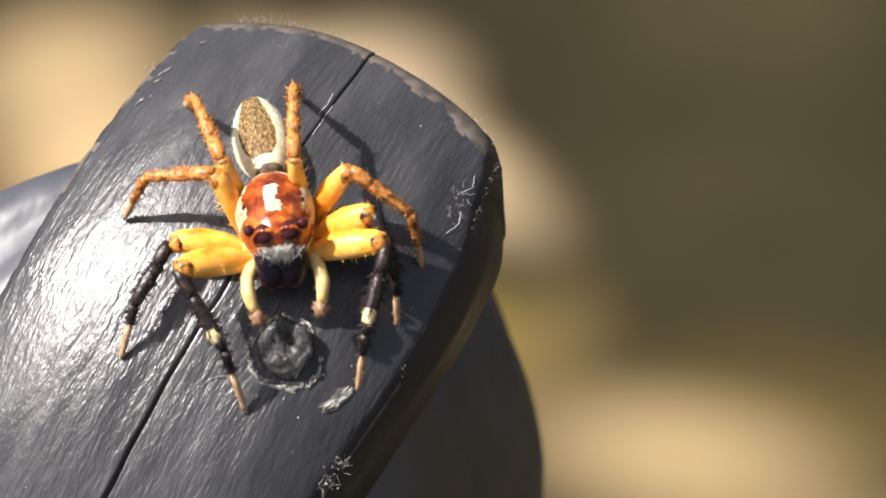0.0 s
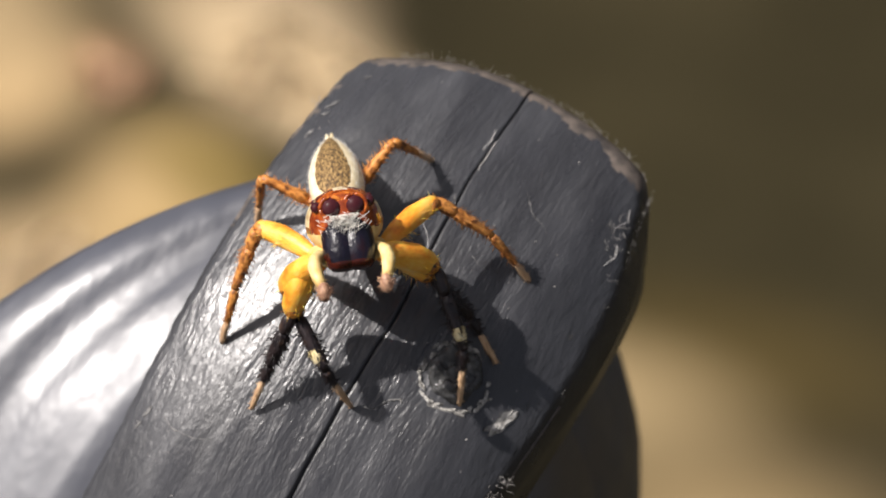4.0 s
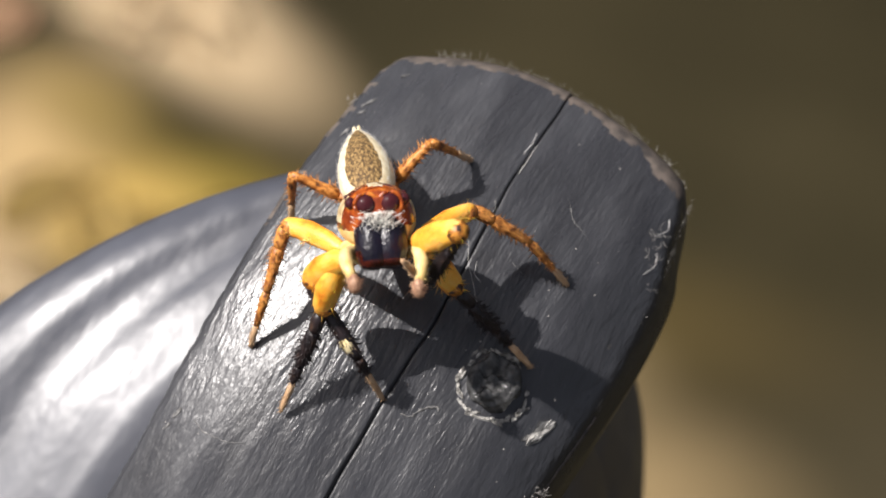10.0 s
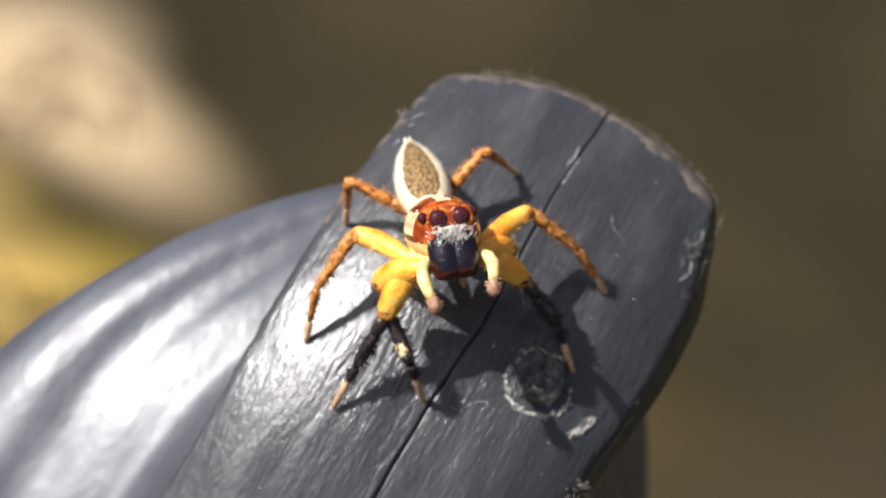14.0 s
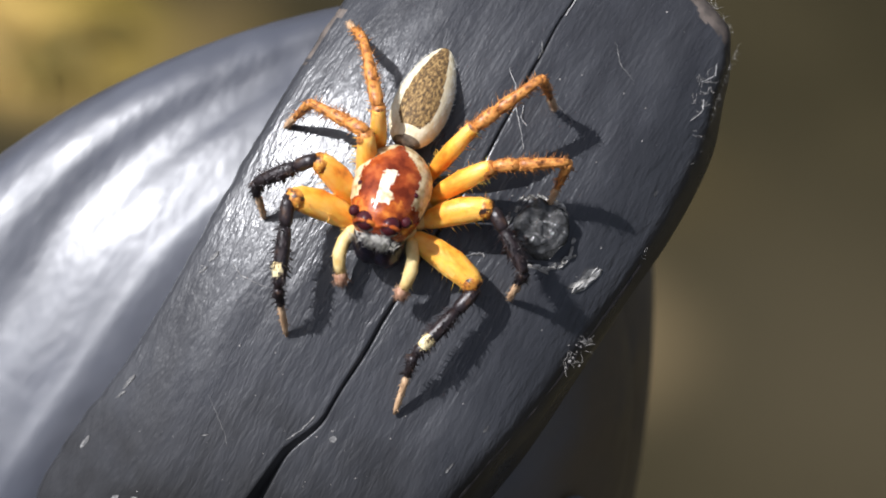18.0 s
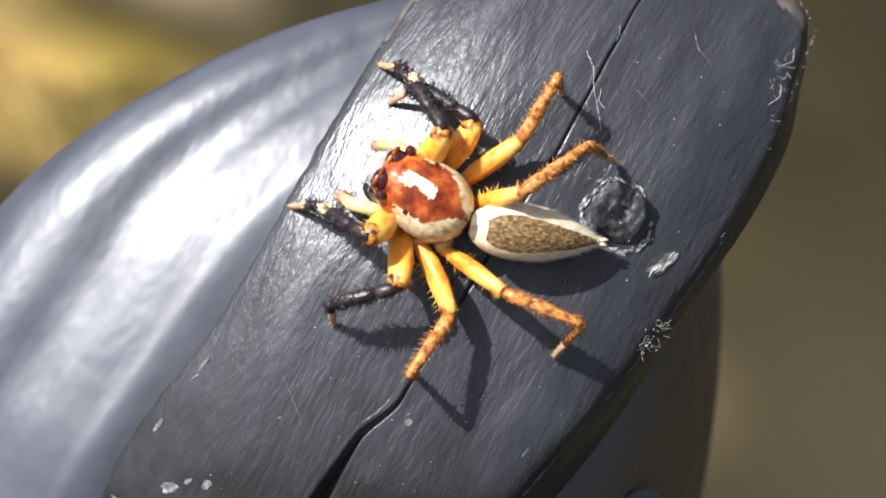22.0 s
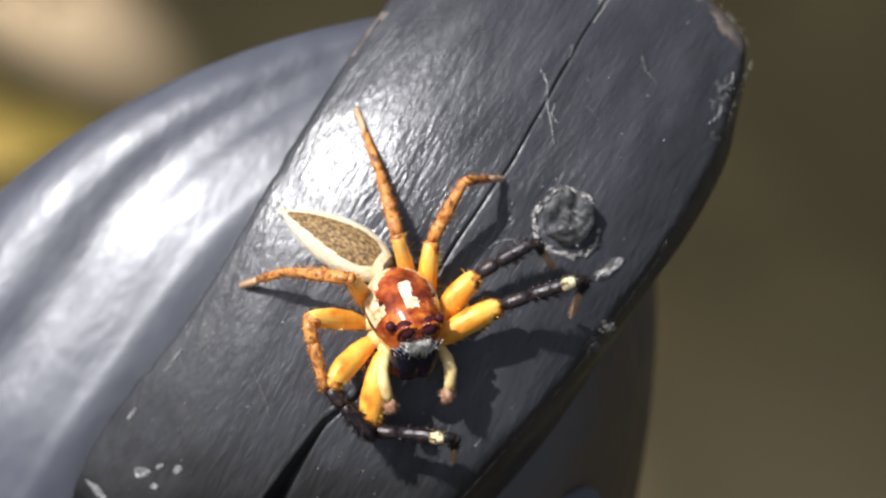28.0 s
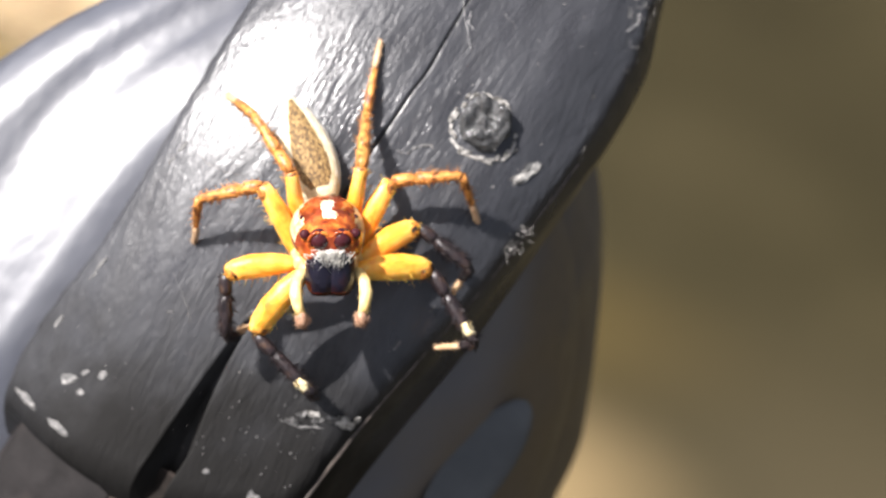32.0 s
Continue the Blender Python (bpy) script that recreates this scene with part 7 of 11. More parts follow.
    walk(body["L3 tibia"], [(0,P(-2.22,-0.29,0.84,-40,-4,68)), (0.25,P(-2.32,-0.43,0.76,-17,-8,76)), (0.5,P(-2.48,-0.55,0.63,-15,-8,83)), (0.75,P(-2.49,-0.61,0.61,-14,-9,85)), (1,P(-2.5,-0.67,0.59,-14,-9,86)), (1.25,P(-2.68,-0.6,0.42,-21,8,79)), (1.5,P(-2.63,-1.42,0.06,-49,26,79)), (1.75,P(-2.76,-1.37,-0.09,-48,29,78)), (2,P(-2.86,-1.34,-0.27,-48,33,78)), (4,P(-2.71,-1.45,-0.09,-48,34,81)), (4.5,P(-2.72,-1.44,-0.1,-48,34,81)), (6.5,P(-2.79,-1.44,-0.23,-45,38,81)), (9,P(-2.83,-1.45,-0.33,-46,37,80)), (13,P(-2.8,-1.46,-0.29,-38,38,90)), (13.25,P(-2.83,-1.42,-0.29,-41,38,86)), (13.5,P(-2.88,-1.32,-0.29,-47,36,79)), (13.75,P(-2.92,-1.23,-0.28,-54,35,71)), (14,P(-2.93,-1.19,-0.28,-56,33,69)), (14.25,P(-2.91,-1.01,-0.08,-47,21,73)), (14.5,P(-2.74,-0.7,0.32,-48,10,78)), (14.75,P(-2.73,-0.65,0.35,-44,10,77)), (15,P(-2.72,-0.59,0.37,-36,7,78)), (15.25,P(-2.66,-0.47,0.45,-29,3,78)), (15.5,P(-2.6,-0.46,0.51,-22,-3,78)), (15.75,P(-2.53,-0.47,0.58,-16,-8,78)), (16,P(-2.54,-0.63,0.56,-13,-14,78)), (16.25,P(-2.51,-0.74,0.56,-11,-19,78)), (16.5,P(-2.5,-0.77,0.56,-10,-19,78)), (16.75,P(-2.42,-0.48,0.69,-5,-6,78)), (17,P(-2.34,-0.16,0.74,-20,11,83)), (17.25,P(-2.31,-0.48,0.77,-8,3,90)), (17.5,P(-2.26,-0.8,0.75,-3,-4,97)), (17.75,P(-2.44,-0.99,0.55,17,-4,102)), (18,P(-2.58,-1.25,0.27,-0,-8,108)), (18.25,P(-2.48,-1.17,0.42,9,-24,84)), (18.5,P(-2.47,-1.04,0.5,-13,-28,70)), (18.75,P(-2.34,-1.09,0.59,-15,-29,68)), (19,P(-2.23,-1.15,0.66,-18,-31,65)), (19.25,P(-2.35,-1,0.62,-10,-34,73)), (19.5,P(-2.55,-0.8,0.51,-8,-26,82)), (19.75,P(-2.42,-0.73,0.65,-5,-8,100)), (20,P(-2.19,-1.49,0.48,-11,16,111)), (20.25,P(-2.24,-1.94,-0.03,-10,12,82)), (20.5,P(-2.24,-2.17,-0.51,-42,-2,65)), (20.75,P(-2.25,-1.56,0.38,-32,-4,66)), (21,P(-2.1,-0.96,0.81,-27,-3,92)), (21.25,P(-2.12,-1.55,0.49,-8,-14,64)), (21.5,P(-2.42,-1.69,0.07,-19,-24,63)), (21.75,P(-2.14,-2.26,-0.6,17,-12,54)), (22,P(-2.22,-2.26,-0.89,10,-7,88)), (22.25,P(-1.49,-2.57,-1.32,33,9,97)), (22.5,P(-1.96,-2.4,-1.29,17,11,146)), (22.75,P(-1.52,-2.48,-0.44,13,-6,85)), (23,P(-1.35,-1.93,0.55,-37,-16,83)), (23.25,P(-2.75,-1.76,-1.36,38,1,44)), (23.5,P(-1.82,-2.14,0.06,15,12,87)), (23.75,P(-2.39,-1.96,-0.29,6,14,66)), (24,P(-2.34,-2.07,-0.43,-18,1,65)), (24.25,P(-2.84,-1.65,-1.27,-9,9,49)), (24.5,P(-2.95,-1.2,-1.82,-18,60,35)), (24.75,P(-2.94,-1.32,-1.71,-46,61,8)), (25,P(-2.87,-1.42,-1.77,-49,67,5)), (25.25,P(-2.77,-1.57,-1.78,-51,71,6)), (25.5,P(-2.61,-1.75,-1.83,-50,74,11)), (25.75,P(-2.44,-1.93,-1.84,-45,75,22)), (26,P(-2.29,-2.07,-1.82,-35,73,36)), (26.25,P(-2.15,-2.16,-1.84,-26,70,50)), (26.5,P(-2.09,-2.12,-2.01,-1,66,79)), (26.75,P(-2.06,-2.21,-1.85,-30,68,48)), (27,P(-2.02,-2.14,-2.05,-7,66,72)), (27.25,P(-1.88,-2.38,-1.62,-1,-5,76)), (27.5,P(-1.06,-2.64,-0.91,-23,-19,106)), (27.75,P(-1.66,-2.52,-0.8,26,-14,92)), (28,P(-1.19,-1.35,0.98,50,-9,114)), (28.25,P(-1.12,-1.5,0.9,50,-10,127)), (28.5,P(-1.01,-1.64,0.82,49,-10,140)), (28.75,P(-1.08,-1.68,0.79,53,-9,144)), (29,P(-1.09,-1.71,0.77,53,-10,146)), (29.25,P(-1.2,-1.66,0.8,58,-11,134)), (29.5,P(-1.25,-1.62,0.82,48,-13,123)), (29.75,P(-1.62,-1.49,0.81,58,-13,105)), (30,P(-1.9,-1.4,0.73,37,-16,95)), (30.25,P(-1.76,-1.03,0.96,44,7,110)), (30.5,P(-1.36,-1.95,0.52,40,12,121)), (30.75,P(-1.76,-1.91,0.4,43,16,114)), (31,P(-1.93,-1.85,0.36,3,24,111)), (31.25,P(-2.08,-1.85,0.25,-7,16,99)), (31.5,P(-2.18,-1.87,0.13,-19,11,91)), (31.75,P(-2.12,-1.71,0.36,5,-8,77)), (32,P(-1.97,-1.25,0.78,6,-10,86))])
    walk(body["L3 metatarsus"], [(0,P(-3.69,0.4,-0.5,-91,-3,-176)), (0.25,P(-4.25,0.16,0.17,-91,-5,-161)), (0.5,P(-4.48,-0.23,0.09,-86,-16,160)), (0.75,P(-4.51,-0.34,0.11,-85,-17,162)), (1,P(-4.52,-0.46,0.08,-82,-18,157)), (1.25,P(-4.62,-0.34,-0.34,-69,-7,158)), (1.5,P(-4.11,-1.84,-1.38,-60,23,94)), (1.75,P(-4.3,-1.81,-1.45,-60,27,92)), (2,P(-4.42,-1.88,-1.57,-60,30,90)), (4,P(-4.23,-2.08,-1.4,-59,30,95)), (4.5,P(-4.25,-2.09,-1.39,-58,30,95)), (6.5,P(-4.4,-2.1,-1.42,-58,33,90)), (9,P(-4.42,-2.1,-1.53,-58,34,90)), (13,P(-4.46,-2.26,-1.3,-53,30,97)), (13.25,P(-4.47,-2.16,-1.37,-55,31,94)), (13.5,P(-4.46,-1.94,-1.52,-61,32,88)), (13.75,P(-4.4,-1.75,-1.67,-65,33,82)), (14,P(-4.36,-1.65,-1.75,-68,32,79)), (14.25,P(-4.44,-1.11,-1.52,-63,18,96)), (14.5,P(-4.17,-0.68,-1.21,-59,6,95)), (14.75,P(-4.27,-0.56,-1.08,-61,5,102)), (15,P(-4.4,-0.37,-0.86,-64,-2,118)), (15.25,P(-4.47,-0.15,-0.56,-69,-9,138)), (15.5,P(-4.51,-0.02,-0.26,-74,-13,152)), (15.75,P(-4.49,0.03,0.02,-79,-16,161)), (16,P(-4.51,-0.1,0.09,-83,-18,166)), (16.25,P(-4.5,-0.18,0.18,-86,-19,169)), (16.5,P(-4.5,-0.22,0.21,-87,-20,168)), (16.75,P(-4.46,-0.02,0.49,-83,-17,178)), (17,P(-4.32,-0.05,0.05,-73,-14,168)), (17.25,P(-4.39,-0.5,0.49,-85,-18,-172)), (17.5,P(-4.35,-1.07,0.65,-81,-18,158)), (17.75,P(-4.4,-1.46,1.16,-97,1,-88)), (18,P(-4.58,-1.89,0.27,-75,8,-69)), (18.25,P(-4.56,-1.11,0.73,-98,13,-137)), (18.5,P(-4.32,-0.13,0.07,-113,1,-166)), (18.75,P(-4.13,-0.08,0.12,-117,2,-161)), (19,P(-3.91,-0.01,0.11,-123,4,-158)), (19.25,P(-4.27,-0.21,0.32,-119,12,-150)), (19.5,P(-4.6,-0.4,0.25,-107,15,-136)), (19.75,P(-4.48,-1.08,0.46,-97,5,-93)), (20,P(-4.07,-2.34,0.1,-113,-5,-25)), (20.25,P(-4.3,-1.72,-0.38,-66,-8,-127)), (20.5,P(-3.65,-1.47,-1.91,-73,-1,178)), (20.75,P(-3.86,-0.78,-0.72,-81,-1,-148)), (21,P(-3.98,-0.96,-0.13,-82,5,-107)), (21.25,P(-3.96,-0.58,0.2,-91,3,-148)), (21.5,P(-4.05,-0.53,-0.57,-107,-9,-168)), (21.75,P(-3.84,-1.19,0.01,-92,-4,-164)), (22,P(-4.29,-2.23,-0.54,-83,9,-141)), (22.25,P(-3.26,-2.61,-0.19,-77,-10,-178)), (22.5,P(-3.17,-4.02,-0.69,-72,6,160)), (22.75,P(-3.56,-2.36,0.04,-82,-12,-135)), (23,P(-2.96,-1.38,-0.68,-86,-36,178)), (23.25,P(-3.9,-0.56,-0.07,-79,-36,-178)), (23.5,P(-3.84,-1.92,0.61,-2,-17,108)), (23.75,P(-4.27,-1.05,-0.08,-29,-20,131)), (24,P(-4.16,-1.24,-1.07,-44,-5,111)), (24.25,P(-4.43,-0.32,-1.58,-35,-17,131)), (24.5,P(-4.57,0.1,-2.14,-107,-67,-130)), (24.75,P(-4.45,-0.05,-2.43,-85,-76,-159)), (25,P(-4.45,-0.18,-2.39,-97,-76,-144)), (25.25,P(-4.43,-0.4,-2.32,-105,-75,-133)), (25.5,P(-4.39,-0.73,-2.28,-112,-76,-122)), (25.75,P(-4.32,-1.07,-2.23,-114,-75,-117)), (26,P(-4.23,-1.37,-2.18,-114,-75,-115)), (26.25,P(-4.15,-1.61,-2.15,-110,-74,-118)), (26.5,P(-4.16,-1.76,-2.03,-127,-67,-98)), (26.75,P(-4.06,-1.71,-2.25,-103,-74,-124)), (27,P(-4.07,-1.72,-2.16,-117,-66,-107)), (27.25,P(-3.92,-1.86,-1.64,-54,-39,179)), (27.5,P(-2.99,-2.91,-1.69,-57,-18,160)), (27.75,P(-3.54,-2.81,0.09,-83,-33,-160)), (28,P(-2.32,-2.11,2.57,-62,-52,173)), (28.25,P(-2.02,-2.53,2.5,-52,-47,172)), (28.5,P(-1.68,-2.86,2.39,-44,-36,171)), (28.75,P(-1.6,-2.86,2.45,-54,-44,-174)), (29,P(-1.56,-2.92,2.42,-69,-42,-158)), (29.25,P(-1.76,-2.67,2.55,-83,-56,-146)), (29.5,P(-2.23,-2.68,2.34,-87,-49,-154)), (29.75,P(-2.6,-2.17,2.53,-103,-50,-140)), (30,P(-3.53,-1.9,1.96,-100,-33,-150)), (30.25,P(-3.24,-1.4,2.4,-67,-44,-171)), (30.5,P(-2.88,-2.55,1.84,-25,-28,149)), (30.75,P(-3.33,-2.17,1.77,-63,-45,-156)), (31,P(-3.91,-2.55,0.46,-60,-32,-149)), (31.25,P(-4.12,-2.26,-0.01,-57,-19,-159)), (31.5,P(-4.16,-2.04,-0.56,-59,-8,-170)), (31.75,P(-4.17,-1.27,0.53,-73,-14,-164)), (32,P(-4.05,-1.14,0.98,-85,-21,-157))])
    walk(body["L4 femur"], [(0,P(-0.75,-1,-1.08,102,2,171)), (0.25,P(-0.75,-1,-1.08,88,6,168)), (0.5,P(-0.75,-1,-1.08,105,12,162)), (0.75,P(-0.75,-1,-1.08,103,11,162)), (1,P(-0.75,-1,-1.08,104,10,163)), (1.25,P(-0.75,-1,-1.08,68,-20,151)), (1.5,P(-0.75,-1,-1.08,83,-67,111)), (1.75,P(-0.75,-1,-1.08,81,-65,112)), (2,P(-0.75,-1,-1.08,80,-63,111)), (4,P(-0.75,-1,-1.08,85,-62,109)), (4.5,P(-0.75,-1,-1.08,85,-61,110)), (6.5,P(-0.75,-1,-1.08,91,-63,102)), (9,P(-0.75,-1,-1.08,90,-64,102)), (13,P(-0.75,-1,-1.08,92,-63,101)), (13.25,P(-0.75,-1,-1.08,89,-63,102)), (13.5,P(-0.75,-1,-1.08,85,-64,105)), (13.75,P(-0.75,-1,-1.08,80,-65,108)), (14,P(-0.75,-1,-1.08,78,-66,110)), (14.25,P(-0.75,-0.99,-1.07,71,-65,118)), (14.5,P(-0.75,-1,-1.08,72,-59,120)), (14.75,P(-0.75,-1,-1.08,71,-56,120)), (15,P(-0.75,-1,-1.08,68,-49,124)), (15.25,P(-0.75,-1,-1.08,69,-35,127)), (15.5,P(-0.75,-1,-1.08,70,-22,133)), (15.75,P(-0.75,-1,-1.08,74,-11,139)), (16,P(-0.75,-1,-1.08,75,-5,144)), (16.25,P(-0.75,-1,-1.08,77,-1,147)), (16.5,P(-0.75,-1,-1.08,79,0,148)), (16.75,P(-0.75,-1,-1.08,82,8,153)), (17,P(-0.75,-1,-1.08,98,15,158)), (17.25,P(-0.75,-1,-1.08,81,13,154)), (17.5,P(-0.75,-1,-1.08,96,10,145)), (17.75,P(-0.75,-1,-1.08,67,11,144)), (18,P(-0.75,-1,-1.08,54,6,140)), (18.25,P(-0.75,-1,-1.08,51,2,135)), (18.5,P(-0.75,-1,-1.08,49,-4,129)), (18.75,P(-0.75,-1,-1.08,57,-7,129)), (19,P(-0.75,-1,-1.08,67,-12,131)), (19.25,P(-0.75,-1,-1.08,63,-2,128)), (19.5,P(-0.75,-1,-1.08,67,13,128)), (19.75,P(-0.75,-1,-1.08,54,15,132)), (20,P(-0.75,-1,-1.08,55,8,141)), (20.25,P(-0.75,-1,-1.08,50,10,149)), (20.5,P(-0.75,-1,-1.08,47,12,157)), (20.75,P(-0.75,-1,-1.08,46,13,136)), (21,P(-0.75,-1,-1.08,46,4,116)), (21.25,P(-0.75,-1,-1.08,39,-7,126)), (21.5,P(-0.75,-1,-1.08,31,-16,137)), (21.75,P(-0.75,-1,-1.08,29,-7,156)), (22,P(-0.75,-1,-1.08,27,-1,170)), (22.25,P(-0.75,-1,-1.08,-9,-8,169)), (22.5,P(-0.75,-1,-1.08,9,-20,180)), (22.75,P(-0.75,-1,-1.08,9,-17,-179)), (23,P(-0.75,-1,-1.08,19,-8,172)), (23.25,P(-0.75,-1,-1.08,-31,20,-177)), (23.5,P(-0.75,-1,-1.08,54,44,-170)), (23.75,P(-0.75,-1,-1.08,36,22,163)), (24,P(-0.75,-1,-1.08,38,10,154)), (24.25,P(-0.75,-1,-1.08,39,10,144)), (24.5,P(-0.75,-1,-1.08,42,21,145)), (24.75,P(-0.75,-1,-1.08,43,22,146)), (25,P(-0.75,-1,-1.08,46,23,150)), (25.25,P(-0.75,-1,-1.08,51,23,155)), (25.5,P(-0.75,-1,-1.08,56,21,161)), (25.75,P(-0.75,-1,-1.08,63,15,165)), (26,P(-0.75,-1,-1.08,75,8,168)), (26.25,P(-0.75,-1,-1.08,84,8,170)), (26.5,P(-0.75,-1,-1.08,85,9,172)), (26.75,P(-0.75,-1,-1.08,83,6,171)), (27,P(-0.75,-1,-1.08,83,5,170)), (27.25,P(-0.75,-1,-1.08,51,5,172)), (27.5,P(-0.75,-1,-1.08,55,7,-177)), (27.75,P(-0.75,-1,-1.08,22,23,174)), (28,P(-0.75,-1,-1.08,76,-13,-177)), (28.25,P(-0.75,-1,-1.08,58,-14,176)), (28.5,P(-0.75,-1,-1.08,80,-14,-177)), (28.75,P(-0.75,-1,-1.08,77,-14,-176)), (29,P(-0.75,-1,-1.08,84,-15,-174)), (29.25,P(-0.75,-1,-1.08,85,-16,-176)), (29.5,P(-0.75,-1,-1.08,92,-17,-177)), (29.75,P(-0.75,-1,-1.08,85,-10,-179)), (30,P(-0.75,-1,-1.08,89,-3,-179)), (30.25,P(-0.75,-1,-1.08,79,3,169)), (30.5,P(-0.75,-1,-1.08,46,-2,166)), (30.75,P(-0.75,-1,-1.08,39,2,170)), (31,P(-0.75,-1,-1.08,45,-0,174)), (31.25,P(-0.75,-1,-1.08,40,7,174)), (31.5,P(-0.75,-1,-1.08,34,-8,167)), (31.75,P(-0.75,-1,-1.08,132,10,-22)), (32,P(-0.75,-1,-1.08,87,6,161))])
    walk(body["L4 tibia"], [(0,P(-0.74,-0.48,1.36,15,2,174)), (0.25,P(-1.01,-1.04,1.41,35,5,172)), (0.5,P(-1.03,-0.24,1.29,18,10,168)), (0.75,P(-1.01,-0.3,1.31,20,9,167)), (1,P(-0.95,-0.29,1.31,19,8,165)), (1.25,P(-0.5,-2.21,1.09,45,-1,118)), (1.5,P(-0.21,-3.25,-0.12,45,6,81)), (1.75,P(-0.29,-3.22,-0.03,44,7,80)), (2,P(-0.36,-3.2,0.05,42,8,80)), (4,P(-0.22,-3.14,0.1,45,11,83)), (4.5,P(-0.24,-3.14,0.11,45,11,83)), (6.5,P(-0.23,-3.16,0.06,44,10,82)), (9,P(-0.26,-3.2,0,43,10,81)), (13,P(-0.25,-3.16,0.07,45,10,83)), (13.25,P(-0.31,-3.18,0.05,45,10,82)), (13.5,P(-0.38,-3.22,0,44,7,81)), (13.75,P(-0.44,-3.25,-0.04,43,6,79)), (14,P(-0.47,-3.27,-0.07,43,4,78)), (14.25,P(-0.47,-3.26,-0.07,43,2,72)), (14.5,P(-0.42,-3.15,0.16,40,0,67)), (14.75,P(-0.44,-3.1,0.23,53,-10,74)), (15,P(-0.54,-2.96,0.45,52,-10,78)), (15.25,P(-0.65,-2.6,0.84,50,-9,87)), (15.5,P(-0.77,-2.24,1.09,48,-7,100)), (15.75,P(-0.88,-1.83,1.28,46,-3,115)), (16,P(-0.97,-1.64,1.33,42,0,126)), (16.25,P(-1.01,-1.49,1.36,38,2,133)), (16.5,P(-1.01,-1.39,1.38,35,2,136)), (16.75,P(-1.19,-1.14,1.38,36,8,147)), (17,P(-1.21,-0.44,1.31,24,14,158)), (17.25,P(-1.43,-1.08,1.32,43,12,154)), (17.5,P(-0.97,-0.52,1.36,9,9,144)), (17.75,P(-1.68,-1.54,1.18,31,10,145)), (18,P(-1.87,-1.97,0.93,9,4,141)), (18.25,P(-1.91,-2.05,0.87,8,-1,135)), (18.5,P(-1.95,-2.12,0.81,7,-7,129)), (18.75,P(-1.65,-2.07,0.99,-5,-12,128)), (19,P(-1.17,-1.98,1.18,-23,-19,128)), (19.25,P(-1.6,-1.74,1.15,-18,-11,135)), (19.5,P(-1.84,-1.19,1.16,-17,3,141)), (19.75,P(-2.18,-1.58,0.89,31,4,143)), (20,P(-1.88,-1.92,0.95,12,17,131)), (20.25,P(-1.85,-2.21,0.81,20,21,139)), (20.5,P(-1.78,-2.42,0.7,25,23,147)), (20.75,P(-2.24,-1.97,0.68,19,10,143)), (21,P(-2.35,-1.66,0.73,-9,0,130)), (21.25,P(-2.21,-2.3,0.47,-1,-9,137)), (21.5,P(-1.95,-2.82,0.16,-1,-16,144)), (21.75,P(-1.5,-3.06,0.13,11,-11,171)), (22,P(-1.11,-3.19,0.07,-3,-4,-168)), (22.25,P(-1.28,-3.41,-1.47,54,-13,171)), (22.5,P(-0.62,-3.47,-0.71,8,0,135)), (22.75,P(-0.6,-3.47,-0.72,18,8,134)), (23,P(-0.94,-3.36,-0.28,5,3,144)), (23.25,P(-0.22,-3.12,-2.29,134,15,-119)), (23.5,P(-1.87,-2.69,0.38,96,3,-155)), (23.75,P(-1.85,-2.78,0.29,99,17,170)), (24,P(-1.86,-2.64,0.44,77,35,140)), (24.25,P(-2.11,-2.4,0.48,74,45,128)), (24.5,P(-2.3,-2.16,0.5,59,42,136)), (24.75,P(-2.3,-2.16,0.51,58,42,138)), (25,P(-2.22,-2.14,0.58,59,41,142)), (25.25,P(-2.1,-2.11,0.71,56,41,145)), (25.5,P(-1.93,-2.07,0.85,49,41,147)), (25.75,P(-1.62,-1.95,1.06,30,42,140)), (26,P(-1.21,-1.56,1.31,2,35,133)), (26.25,P(-1.13,-1.21,1.38,-12,26,144)), (26.5,P(-1.17,-1.17,1.38,-16,22,151)), (26.75,P(-1.05,-1.24,1.39,-16,24,143)), (27,P(-1.01,-1.26,1.39,-18,24,142)), (27.25,P(-1.16,-2.54,0.85,34,47,133)), (27.5,P(-0.93,-2.46,0.94,-3,29,132)), (27.75,P(-1.37,-3.26,-0.22,56,25,171)), (28,P(-0.19,-1.57,1.29,7,-3,177)), (28.25,P(-0.32,-2.37,0.97,60,-8,171)), (28.5,P(-0.14,-1.41,1.31,32,-12,172)), (28.75,P(-0.13,-1.51,1.29,37,-11,173)), (29,P(-0.09,-1.18,1.32,28,-12,174)), (29.25,P(-0.06,-1.18,1.31,35,-12,172)), (29.5,P(-0.03,-0.88,1.31,31,-13,171)), (29.75,P(-0.31,-1.22,1.37,43,-7,174)), (30,P(-0.61,-1.05,1.42,40,-3,-180)), (30.25,P(-0.96,-1.43,1.37,85,5,168)), (30.5,P(-1.09,-2.72,0.7,74,22,147)), (30.75,P(-1.12,-2.92,0.48,81,20,158)), (31,P(-0.93,-2.75,0.7,84,26,160)), (31.25,P(-1.15,-2.88,0.52,96,9,173)), (31.5,P(-1.02,-3.08,0.29,83,1,174)), (31.75,P(-1.08,-2.68,0.74,84,5,174)), (32,P(-1.05,-1.02,1.4,15,1,173))])
